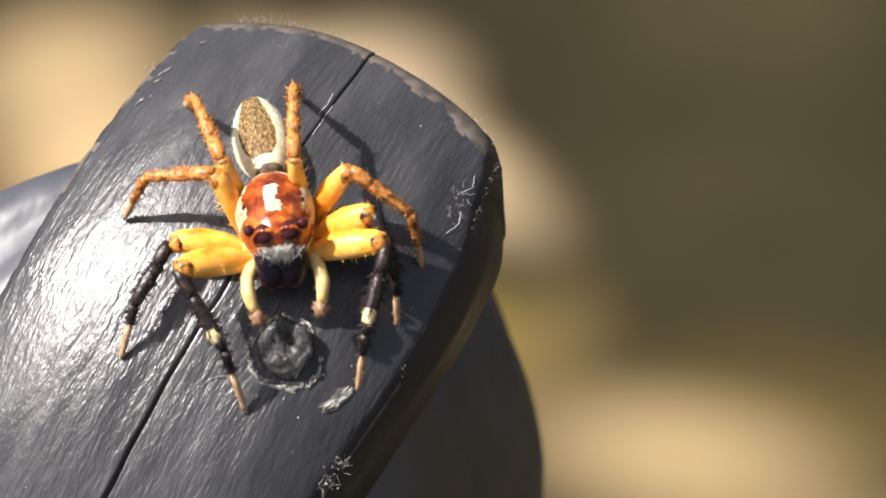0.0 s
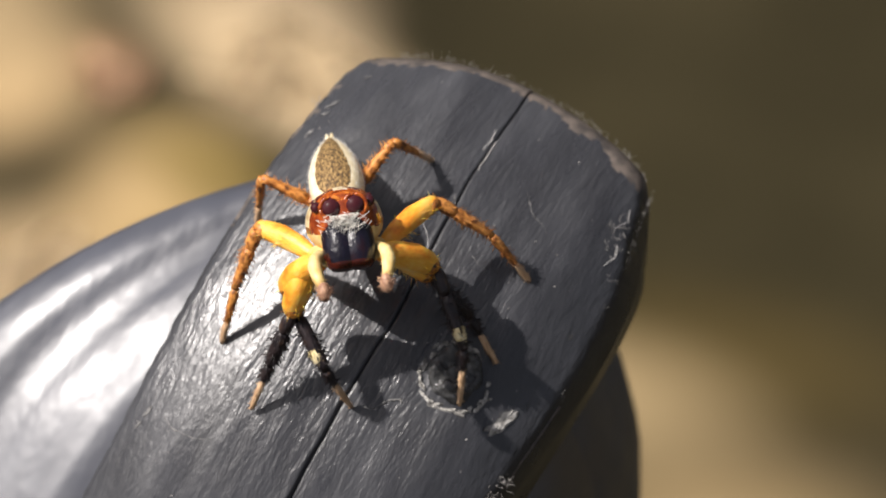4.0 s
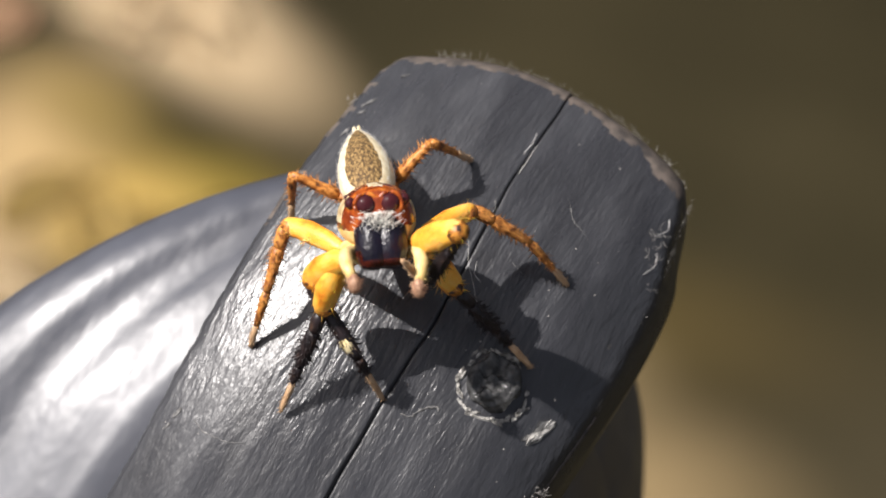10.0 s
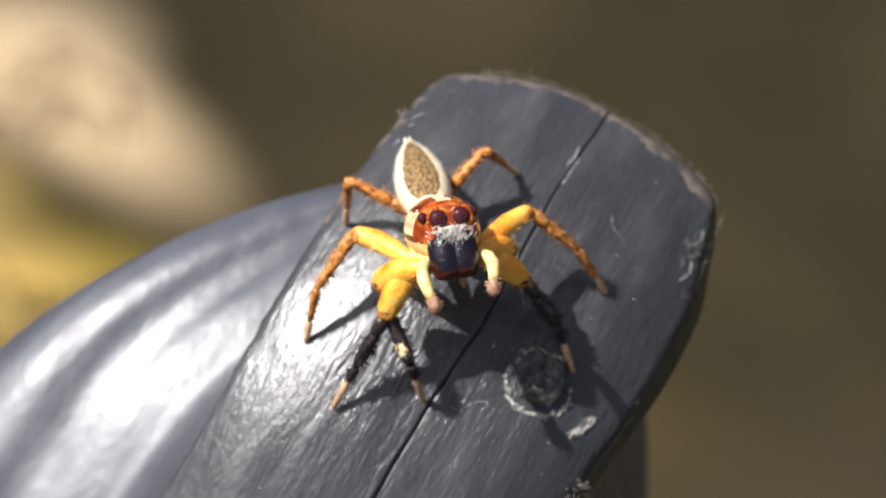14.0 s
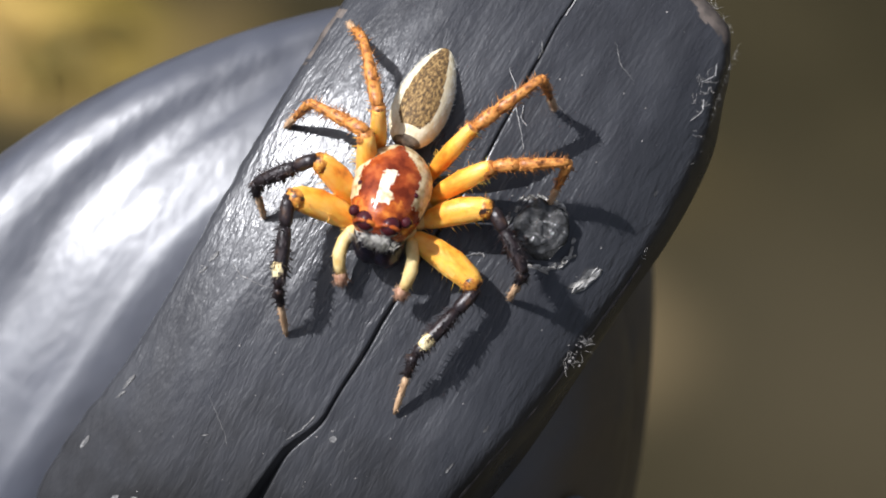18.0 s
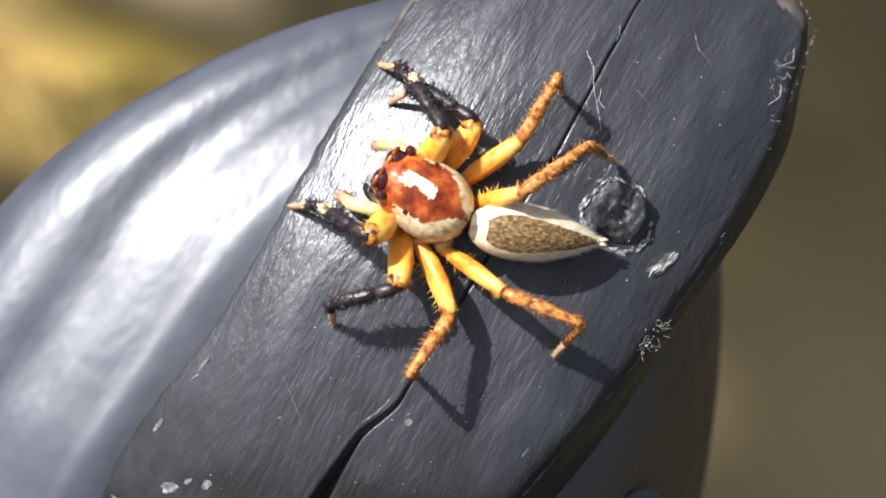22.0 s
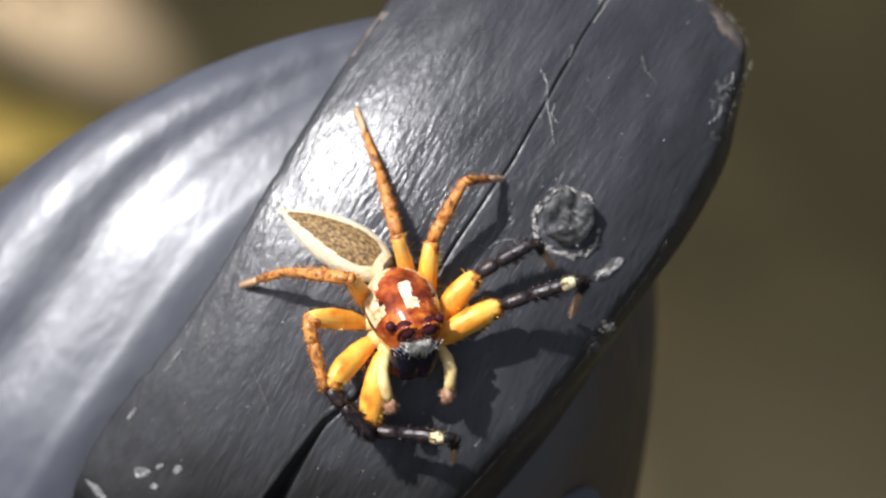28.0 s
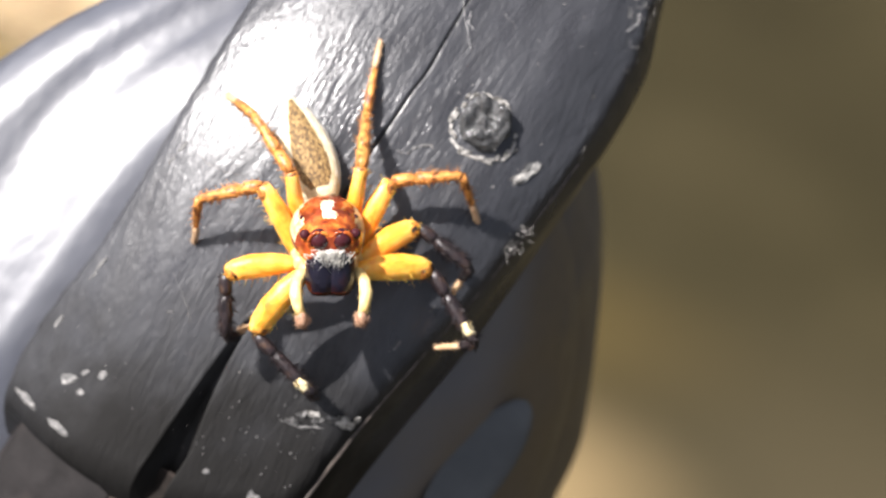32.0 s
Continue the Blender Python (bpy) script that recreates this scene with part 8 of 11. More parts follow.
    walk(body["L4 metatarsus"], [(0,P(-0.99,-2.68,1.96,-51,2,171)), (0.25,P(-1.39,-2.88,2.73,-65,19,138)), (0.5,P(-1.6,-2.35,2,-49,13,155)), (0.75,P(-1.62,-2.38,2.07,-48,12,156)), (1,P(-1.61,-2.37,2.03,-45,11,158)), (1.25,P(-1.94,-3,2.71,-94,-27,-112)), (1.5,P(-1.78,-2.82,1.51,-74,-65,-140)), (1.75,P(-1.89,-2.75,1.56,-71,-64,-146)), (2,P(-2,-2.69,1.59,-68,-63,-152)), (4,P(-1.81,-2.64,1.69,-61,-66,-152)), (4.5,P(-1.83,-2.64,1.7,-61,-66,-152)), (6.5,P(-1.83,-2.65,1.63,-63,-68,-153)), (9,P(-1.89,-2.66,1.54,-63,-68,-153)), (13,P(-1.82,-2.69,1.68,-69,-69,-149)), (13.25,P(-1.88,-2.7,1.66,-70,-67,-147)), (13.5,P(-2,-2.76,1.58,-73,-65,-146)), (13.75,P(-2.06,-2.78,1.52,-75,-62,-144)), (14,P(-2.1,-2.79,1.48,-76,-60,-143)), (14.25,P(-2.06,-2.67,1.49,-86,-55,-135)), (14.5,P(-2.02,-2.45,1.65,-91,-50,-129)), (14.75,P(-1.86,-3.04,2.04,-109,-37,-121)), (15,P(-1.98,-2.96,2.25,-105,-35,-123)), (15.25,P(-2.13,-2.79,2.59,-100,-32,-125)), (15.5,P(-2.25,-2.7,2.78,-96,-30,-126)), (15.75,P(-2.28,-2.57,2.94,-91,-33,-129)), (16,P(-2.36,-2.64,2.86,-81,-33,-143)), (16.25,P(-2.36,-2.69,2.78,-64,-26,-172)), (16.5,P(-2.36,-2.68,2.71,-58,-18,174)), (16.75,P(-2.37,-2.59,2.72,-46,3,153)), (17,P(-2.22,-2.29,2.24,-26,15,152)), (17.25,P(-2.46,-2.46,2.85,-55,24,129)), (17.5,P(-2.35,-2.32,1.74,-50,12,136)), (17.75,P(-2.98,-3.04,2.34,-101,20,29)), (18,P(-3.33,-3.71,1.31,-86,10,61)), (18.25,P(-3.52,-3.67,1.19,-75,3,94)), (18.5,P(-3.7,-3.58,1.08,-69,-7,114)), (18.75,P(-3.49,-3.44,0.79,-67,-13,122)), (19,P(-3.03,-3.04,0.33,-57,-20,128)), (19.25,P(-3.24,-3.19,0.46,-60,-12,124)), (19.5,P(-3.19,-2.92,0.49,-47,3,126)), (19.75,P(-3.44,-3.11,2.05,-78,25,64)), (20,P(-3.67,-3.28,1.42,-66,26,111)), (20.25,P(-3.49,-3.66,1.54,-82,35,88)), (20.5,P(-3.24,-3.96,1.6,-89,36,83)), (20.75,P(-3.64,-3.64,1.43,-100,6,6)), (21,P(-4.09,-3.11,0.37,-94,17,0)), (21.25,P(-3.78,-3.99,0.45,-87,14,-8)), (21.5,P(-3.29,-4.68,0.13,-81,16,-10)), (21.75,P(-1.76,-5.3,0.57,-71,-2,53)), (22,P(-0.63,-5.44,-0.03,-71,3,61)), (22.25,P(-1.08,-4.81,0.35,-95,-8,165)), (22.5,P(-2.22,-5.09,-0.4,-78,-2,-120)), (22.75,P(-2.26,-4.9,-0.01,-76,-0,-128)), (23,P(-2.29,-5.22,-0.07,-78,4,-128)), (23.25,P(-1.83,-2.72,-0.7,-18,35,148)), (23.5,P(-2.07,-2.53,2.67,28,71,-153)), (23.75,P(-2.46,-2.3,2.45,-7,-21,-180)), (24,P(-3.19,-2.24,2.28,-47,-56,-131)), (24.25,P(-3.57,-1.55,2.04,-16,-55,-174)), (24.5,P(-4.08,-2.12,1.96,0,-24,163)), (24.75,P(-4.07,-2.18,1.97,-1,-24,167)), (25,P(-3.99,-2.29,2.06,-4,-24,173)), (25.25,P(-3.87,-2.45,2.14,-5,-24,-178)), (25.5,P(-3.69,-2.74,2.16,-8,-22,-169)), (25.75,P(-3.48,-2.97,1.93,-4,-20,-163)), (26,P(-2.93,-3.09,1.37,9,-16,-169)), (26.25,P(-2.28,-3.15,0.95,18,-11,-178)), (26.5,P(-2.04,-3.21,0.78,21,-7,179)), (26.75,P(-2.17,-3.17,0.8,21,-9,-179)), (27,P(-2.12,-3.16,0.73,23,-8,180)), (27.25,P(-3.19,-3.13,1.74,-16,-39,-147)), (27.5,P(-2.59,-4.04,0.84,-6,10,-162)), (27.75,P(-2.35,-4.43,1.5,-32,-8,-152)), (28,P(-0.3,-3.85,1.58,172,3,1)), (28.25,P(-0.24,-3.56,2.94,-25,-56,-157)), (28.5,P(-0.18,-3.38,2.5,-24,-18,-176)), (28.75,P(-0.09,-3.36,2.66,-29,-20,-173)), (29,P(-0.06,-3.22,2.38,-28,-19,-173)), (29.25,P(-0.05,-3.09,2.61,-30,-22,-174)), (29.5,P(-0.07,-2.87,2.47,-27,-22,-176)), (29.75,P(-0.29,-2.91,2.93,-24,-15,-176)), (30,P(-0.52,-2.83,2.88,-12,-4,-178)), (30.25,P(-1.19,-1.56,3.66,6,-4,166)), (30.5,P(-2.14,-2.81,2.74,11,5,155)), (30.75,P(-1.98,-2.95,2.61,18,13,157)), (31,P(-1.95,-2.64,2.76,19,16,161)), (31.25,P(-1.47,-2.58,2.78,41,27,-177)), (31.5,P(-1.07,-3.35,2.57,139,-3,-8)), (31.75,P(-1.29,-2.9,3.02,165,-3,-8)), (32,P(-1.34,-3.22,2.01,141,-4,-13))])
    walk(body["R1 femur"], [(0,P(0.75,0.8,-1.08,30,43,-51)), (0.25,P(0.75,0.8,-1.08,24,55,-70)), (0.5,P(0.75,0.8,-1.08,7,44,-76)), (0.75,P(0.75,0.8,-1.08,6,45,-77)), (1,P(0.75,0.8,-1.08,3,42,-78)), (1.25,P(0.75,0.8,-1.08,-20,21,-124)), (1.5,P(0.75,0.8,-1.08,-30,-31,-132)), (1.75,P(0.75,0.8,-1.08,-25,-26,-137)), (2,P(0.75,0.8,-1.08,-21,-22,-139)), (4,P(0.75,0.8,-1.08,-27,-33,-132)), (4.5,P(0.75,0.8,-1.08,-27,-33,-133)), (6.5,P(0.75,0.8,-1.08,-20,-21,-137)), (9,P(0.75,0.8,-1.08,-23,-23,-135)), (13,P(0.75,0.8,-1.08,-21,-28,-137)), (13.25,P(0.75,0.8,-1.08,-20,-25,-138)), (13.5,P(0.75,0.8,-1.08,-18,-19,-142)), (13.75,P(0.75,0.8,-1.08,-17,-14,-143)), (14,P(0.75,0.8,-1.08,-17,-14,-144)), (14.25,P(0.75,0.8,-1.08,-18,1,-143)), (14.5,P(0.75,0.8,-1.08,-25,2,-124)), (14.75,P(0.75,0.8,-1.08,-23,5,-124)), (15,P(0.75,0.8,-1.08,-19,13,-123)), (15.25,P(0.75,0.8,-1.08,-13,23,-114)), (15.5,P(0.75,0.8,-1.08,-4,33,-105)), (15.75,P(0.75,0.8,-1.08,6,38,-92)), (16,P(0.75,0.8,-1.08,11,43,-87)), (16.25,P(0.75,0.8,-1.08,13,45,-84)), (16.5,P(0.75,0.8,-1.08,13,45,-84)), (16.75,P(0.75,0.8,-1.08,13,48,-95)), (17,P(0.75,0.8,-1.08,4,34,-91)), (17.25,P(0.75,0.8,-1.08,9,46,-94)), (17.5,P(0.75,0.8,-1.08,11,41,-81)), (17.75,P(0.75,0.8,-1.08,38,48,-55)), (18,P(0.75,0.8,-1.08,63,49,-27)), (18.25,P(0.75,0.8,-1.08,65,54,-35)), (18.5,P(0.75,0.8,-1.08,53,55,-50)), (18.75,P(0.75,0.8,-1.08,47,53,-53)), (19,P(0.75,0.8,-1.08,41,51,-53)), (19.25,P(0.75,0.8,-1.08,64,50,-31)), (19.5,P(0.75,0.8,-1.08,65,50,-30)), (19.75,P(0.75,0.8,-1.08,42,41,-52)), (20,P(0.75,0.8,-1.08,7,13,-89)), (20.25,P(0.75,0.8,-1.08,3,15,-81)), (20.5,P(0.75,0.8,-1.08,-3,16,-71)), (20.75,P(0.75,0.8,-1.08,20,23,-58)), (21,P(0.75,0.8,-1.08,33,24,-66)), (21.25,P(0.75,0.8,-1.08,39,26,-68)), (21.5,P(0.75,0.8,-1.08,44,29,-71)), (21.75,P(0.75,0.8,-1.08,54,21,-63)), (22,P(0.75,0.8,-1.08,77,18,-55)), (22.25,P(0.75,0.8,-1.08,56,21,-40)), (22.5,P(0.75,0.8,-1.08,63,33,-43)), (22.75,P(0.75,0.8,-1.08,50,29,-41)), (23,P(0.75,0.8,-1.08,55,28,-50)), (23.25,P(0.75,0.8,-1.08,-51,0,-136)), (23.5,P(0.75,0.8,-1.08,-69,-53,-123)), (23.75,P(0.75,0.8,-1.08,-70,-41,-121)), (24,P(0.75,0.8,-1.08,-77,-38,-103)), (24.25,P(0.75,0.8,-1.08,-72,-34,-114)), (24.5,P(0.75,0.8,-1.08,-75,-40,-108)), (24.75,P(0.75,0.8,-1.08,-75,-37,-107)), (25,P(0.75,0.8,-1.08,-78,-34,-101)), (25.25,P(0.75,0.8,-1.08,-83,-32,-91)), (25.5,P(0.75,0.8,-1.08,-85,-30,-79)), (25.75,P(0.75,0.8,-1.08,-85,-31,-71)), (26,P(0.75,0.8,-1.08,-83,-34,-66)), (26.25,P(0.75,0.8,-1.08,-78,-39,-66)), (26.5,P(0.75,0.8,-1.08,-70,-41,-67)), (26.75,P(0.75,0.8,-1.08,-64,-43,-73)), (27,P(0.75,0.8,-1.08,-57,-44,-80)), (27.25,P(0.75,0.8,-1.08,-31,-29,-104)), (27.5,P(0.75,0.8,-1.08,-9,-8,-111)), (27.75,P(0.75,0.8,-1.08,-59,6,-107)), (28,P(0.75,0.8,-1.08,-57,30,-64)), (28.25,P(0.75,0.8,-1.08,-52,32,-81)), (28.5,P(0.75,0.8,-1.08,-33,34,-68)), (28.75,P(0.75,0.8,-1.08,-37,33,-68)), (29,P(0.75,0.8,-1.08,-38,32,-64)), (29.25,P(0.75,0.8,-1.08,0,66,-58)), (29.5,P(0.75,0.8,-1.08,68,47,14)), (29.75,P(0.75,0.8,-1.08,35,52,-28)), (30,P(0.75,0.8,-1.08,-11,22,-48)), (30.25,P(0.75,0.8,-1.08,-12,6,-65)), (30.5,P(0.75,0.8,-1.08,-35,-32,-96)), (30.75,P(0.75,0.8,-1.08,-34,-38,-107)), (31,P(0.75,0.8,-1.08,-31,-44,-109)), (31.25,P(0.75,0.8,-1.08,-55,-48,-96)), (31.5,P(0.75,0.8,-1.08,-88,-48,-67)), (31.75,P(0.75,0.8,-1.08,-69,-30,-77)), (32,P(0.75,0.8,-1.08,-49,-6,-65))])
    walk(body["R1 tibia"], [(0,P(2.84,1.46,-0.23,-51,24,5)), (0.25,P(3.03,0.78,-0.52,-30,26,8)), (0.5,P(3.06,1.15,-0.86,-40,28,-1)), (0.75,P(3.07,1.13,-0.9,-40,29,-0)), (1,P(3.06,1.22,-0.99,-43,30,-1)), (1.25,P(2.74,-0.21,-1.82,-38,38,-6)), (1.5,P(1.87,-1.01,-2.07,-80,21,-26)), (1.75,P(1.9,-1.05,-1.97,-86,20,-29)), (2,P(1.94,-1.06,-1.87,-94,17,-32)), (4,P(1.92,-1.04,-1.97,-96,18,-33)), (4.5,P(1.91,-1.05,-1.96,-96,18,-33)), (6.5,P(2.04,-1.01,-1.84,-101,26,-29)), (9,P(2.01,-0.99,-1.93,-102,25,-29)), (13,P(1.97,-1.06,-1.84,-97,29,-25)), (13.25,P(1.97,-1.07,-1.82,-94,29,-25)), (13.5,P(1.95,-1.1,-1.77,-89,26,-26)), (13.75,P(1.95,-1.11,-1.76,-86,22,-28)), (14,P(1.94,-1.11,-1.76,-85,19,-29)), (14.25,P(2.11,-0.98,-1.79,-61,26,-24)), (14.5,P(2.54,-0.36,-2.06,-55,27,-18)), (14.75,P(2.59,-0.34,-2,-54,28,-16)), (15,P(2.71,-0.25,-1.83,-52,31,-13)), (15.25,P(2.93,0.07,-1.56,-51,34,-9)), (15.5,P(3.04,0.29,-1.22,-49,35,-5)), (15.75,P(3.08,0.59,-0.9,-50,35,-3)), (16,P(3.07,0.61,-0.75,-48,35,-0)), (16.25,P(3.07,0.66,-0.71,-46,35,2)), (16.5,P(3.07,0.67,-0.7,-46,35,3)), (16.75,P(2.99,0.19,-0.73,-36,32,-8)), (17,P(3.09,0.65,-0.94,-56,23,-26)), (17.25,P(3.05,0.39,-0.83,-27,27,-21)), (17.5,P(3.08,0.86,-0.75,-29,22,-30)), (17.75,P(2.89,0.99,-0.12,-31,22,-18)), (18,P(2.63,1.02,0.31,-28,20,-3)), (18.25,P(2.73,0.63,0.17,-18,23,-9)), (18.5,P(2.81,0.52,0.01,-20,26,-20)), (18.75,P(2.86,0.66,-0.05,-12,26,-22)), (19,P(2.88,0.91,-0.1,-4,28,-25)), (19.25,P(2.66,0.85,0.3,-9,31,-20)), (19.5,P(2.66,0.86,0.29,-22,29,-14)), (19.75,P(2.76,1.03,0.11,-34,29,-34)), (20,P(3.08,0.78,-0.81,-63,3,-53)), (20.25,P(3.07,1.16,-0.96,-73,5,-35)), (20.5,P(2.96,1.59,-1.19,-86,12,-19)), (20.75,P(2.79,1.71,-0.35,-51,23,-37)), (21,P(2.76,1.14,0.09,-48,36,-57)), (21.25,P(2.69,0.88,0.24,-38,40,-56)), (21.5,P(2.6,0.6,0.36,-30,43,-56)), (21.75,P(2.28,0.8,0.7,-11,31,-46)), (22,P(1.59,0.52,1.1,-30,24,-43)), (22.25,P(2.13,1.35,0.75,3,22,-15)), (22.5,P(2.32,0.79,0.67,-13,31,-2)), (22.75,P(2.4,1.39,0.49,7,25,2)), (23,P(2.35,0.98,0.63,-6,23,-10)), (23.25,P(1.77,-0.26,-2.91,-99,63,-105)), (23.5,P(0.49,-1.14,-2.38,-108,-9,-102)), (23.75,P(0.69,-0.85,-2.75,-99,27,-94)), (24,P(0.97,-0.7,-2.87,-94,29,-81)), (24.25,P(0.91,-0.63,-2.94,-101,37,-96)), (24.5,P(0.9,-0.76,-2.83,-105,31,-94)), (24.75,P(0.92,-0.69,-2.89,-106,33,-95)), (25,P(0.96,-0.57,-2.98,-105,35,-90)), (25.25,P(1.04,-0.44,-3.06,-103,38,-82)), (25.5,P(1.16,-0.32,-3.11,-100,39,-71)), (25.75,P(1.34,-0.26,-3.09,-98,40,-59)), (26,P(1.56,-0.27,-3.01,-98,39,-52)), (26.25,P(1.8,-0.29,-2.88,-102,36,-47)), (26.5,P(2.06,-0.23,-2.74,-110,30,-48)), (26.75,P(2.13,-0.29,-2.63,-109,26,-50)), (27,P(2.24,-0.32,-2.51,-110,22,-51)), (27.25,P(2.56,-0.26,-2.13,-102,28,-42)), (27.5,P(2.9,-0.08,-1.44,-101,18,-29)), (27.75,P(1.98,0.66,-3.08,14,54,77)), (28,P(1.48,2.24,-2.79,18,44,73)), (28.25,P(2.03,2.01,-2.64,25,36,69)), (28.5,P(2.31,2.2,-2.14,-2,33,51)), (28.75,P(2.2,2.23,-2.25,-1,32,50)), (29,P(2.07,2.31,-2.3,-1,32,48)), (29.25,P(2.75,2.03,-1.07,-6,29,60)), (29.5,P(2.07,2.05,0.41,-44,27,47)), (29.75,P(2.6,1.99,-0.25,-44,30,33)), (30,P(2.36,2.46,-1.49,-73,30,4)), (30.25,P(2.81,1.82,-1.55,-75,23,-7)), (30.5,P(2.6,-0.1,-2.22,-77,-5,-28)), (30.75,P(2.36,-0.56,-2.12,-80,-9,-30)), (31,P(2.36,-0.67,-1.96,-101,-11,-28)), (31.25,P(1.93,-0.78,-2.36,-92,13,-25)), (31.5,P(1.51,-0.78,-2.64,-97,18,-22)), (31.75,P(1.82,-0.06,-2.99,-72,37,-10)), (32,P(2.23,1.29,-2.84,-56,45,10))])
    walk(body["R1 metatarsus"], [(0,P(1.89,3.04,-2.07,-105,6,-129)), (0.25,P(2.14,2.92,-1.7,-107,6,-130)), (0.5,P(2.3,3.13,-2.35,-102,3,-128)), (0.75,P(2.27,3.12,-2.37,-100,1,-127)), (1,P(2.22,3.14,-2.53,-100,1,-125)), (1.25,P(1.97,1.94,-3.07,-94,-19,-125)), (1.5,P(1.27,-0.19,-4.46,-74,-42,-131)), (1.75,P(1.21,-0.47,-4.41,-77,-44,-129)), (2,P(1.23,-0.81,-4.36,-82,-44,-125)), (4,P(1.11,-0.84,-4.43,-84,-50,-120)), (4.5,P(1.09,-0.84,-4.42,-84,-50,-120)), (6.5,P(0.82,-0.93,-4.14,-97,-45,-108)), (9,P(0.81,-0.93,-4.23,-97,-45,-108)), (13,P(0.68,-0.81,-4.08,-81,-53,-119)), (13.25,P(0.76,-0.7,-4.09,-77,-52,-124)), (13.5,P(0.95,-0.56,-4.11,-73,-49,-130)), (13.75,P(1.18,-0.51,-4.17,-70,-44,-137)), (14,P(1.3,-0.52,-4.22,-71,-41,-137)), (14.25,P(1.7,0.57,-3.84,-77,-32,-138)), (14.5,P(2.08,1.34,-3.97,-82,-22,-137)), (14.75,P(2.07,1.39,-3.87,-82,-23,-139)), (15,P(2.06,1.55,-3.58,-84,-21,-140)), (15.25,P(2.1,1.87,-3.24,-86,-21,-140)), (15.5,P(2.06,2.07,-2.84,-88,-21,-141)), (15.75,P(2.03,2.32,-2.54,-88,-21,-142)), (16,P(1.98,2.35,-2.34,-89,-21,-143)), (16.25,P(1.92,2.41,-2.25,-89,-21,-144)), (16.5,P(1.91,2.43,-2.23,-89,-21,-144)), (16.75,P(2.49,2.39,-2.03,-92,-15,-142)), (17,P(2.97,2.32,-2.93,-88,-12,-140)), (17.25,P(3.38,2.75,-1.89,-93,-3,-142)), (17.5,P(3.78,3.07,-1.93,-97,6,-141)), (17.75,P(3.08,3.26,-1.37,-100,3,-144)), (18,P(2.34,3.34,-0.85,-105,3,-142)), (18.25,P(2.81,3.12,-0.57,-106,-1,-153)), (18.5,P(3.29,2.95,-0.79,-107,-5,-166)), (18.75,P(3.58,3.11,-0.55,-104,-9,-170)), (19,P(3.91,3.3,-0.27,-101,-16,-176)), (19.25,P(3.32,3.34,-0.07,-112,-8,-162)), (19.5,P(2.78,3.31,-0.56,-112,-4,-153)), (19.75,P(3.37,3.22,-1.16,-89,-24,-166)), (20,P(3.98,1.59,-3.12,-73,-18,-174)), (20.25,P(3.32,1.9,-3.44,-67,-22,-166)), (20.5,P(2.53,1.93,-3.73,-77,-26,-143)), (20.75,P(3.16,3.49,-2.2,-58,-35,-175)), (21,P(3.61,3.03,-1.47,-84,-31,179)), (21.25,P(3.82,2.87,-0.99,-81,-33,172)), (21.5,P(4,2.58,-0.58,-82,-35,164)), (21.75,P(3.92,2.77,0.27,-80,-25,160)), (22,P(2.76,2.52,-0.09,-73,23,-63)), (22.25,P(2.87,3.84,0.87,-101,0,-119)), (22.5,P(2.1,3.33,0.16,-70,29,-43)), (22.75,P(2.45,3.97,0.76,-96,7,-95)), (23,P(2.69,3.55,0.4,-95,3,-100)), (23.25,P(1.96,2.06,-4.06,-145,14,-125)), (23.5,P(-0.37,-1.34,-4.83,-103,-26,-132)), (23.75,P(0.36,0.34,-5.04,-88,-51,-142)), (24,P(0.58,0.52,-5.13,-84,-60,-132)), (24.25,P(0.57,0.95,-4.97,-95,-63,-132)), (24.5,P(0.32,0.56,-4.99,-101,-68,-124)), (24.75,P(0.32,0.71,-5,-104,-68,-122)), (25,P(0.31,0.89,-5.03,-112,-68,-112)), (25.25,P(0.26,1.01,-5.06,-119,-66,-100)), (25.5,P(0.2,1.06,-5.09,-125,-63,-88)), (25.75,P(0.2,0.99,-5.07,-131,-57,-80)), (26,P(0.28,0.78,-5.01,-135,-47,-74)), (26.25,P(0.41,0.44,-4.94,-137,-34,-67)), (26.5,P(0.59,0.06,-4.86,-138,-18,-62)), (26.75,P(0.79,-0.02,-4.84,-138,-20,-66)), (27,P(0.99,-0.17,-4.78,-137,-19,-69)), (27.25,P(1.32,0.14,-4.38,-139,-27,-75)), (27.5,P(1.96,-0.12,-3.86,-128,-20,-78)), (27.75,P(-0.38,1.7,-2.71,-87,-28,-76)), (28,P(-0.73,3.49,-2.22,-99,-15,-89)), (28.25,P(0.05,3.45,-1.77,-106,-5,-92)), (28.5,P(0.25,3.79,-2.22,-98,-3,-103)), (28.75,P(0.2,3.89,-2.28,-99,-1,-99)), (29,P(0.13,4.03,-2.36,-99,4,-97)), (29.25,P(0.44,3.18,-1.33,-120,10,-100)), (29.5,P(0.15,2.72,-1.2,-125,8,-105)), (29.75,P(0.81,3.03,-1.82,-115,1,-115)), (30,P(1.07,3.12,-3.65,-83,9,-49)), (30.25,P(1.93,2.59,-3.87,-59,-20,-158)), (30.5,P(3.07,0.29,-4.74,-44,-17,179)), (30.75,P(2.95,-0.37,-4.65,-24,-20,169)), (31,P(2.56,-1.33,-4.47,-31,-40,-176)), (31.25,P(1.35,-0.61,-4.89,-13,-57,-173)), (31.5,P(0.65,-0.79,-5.09,-54,-62,-133)), (31.75,P(0.5,0.99,-4.96,-41,-56,-140)), (32,P(0.48,2.44,-4.38,-37,-42,-147))])
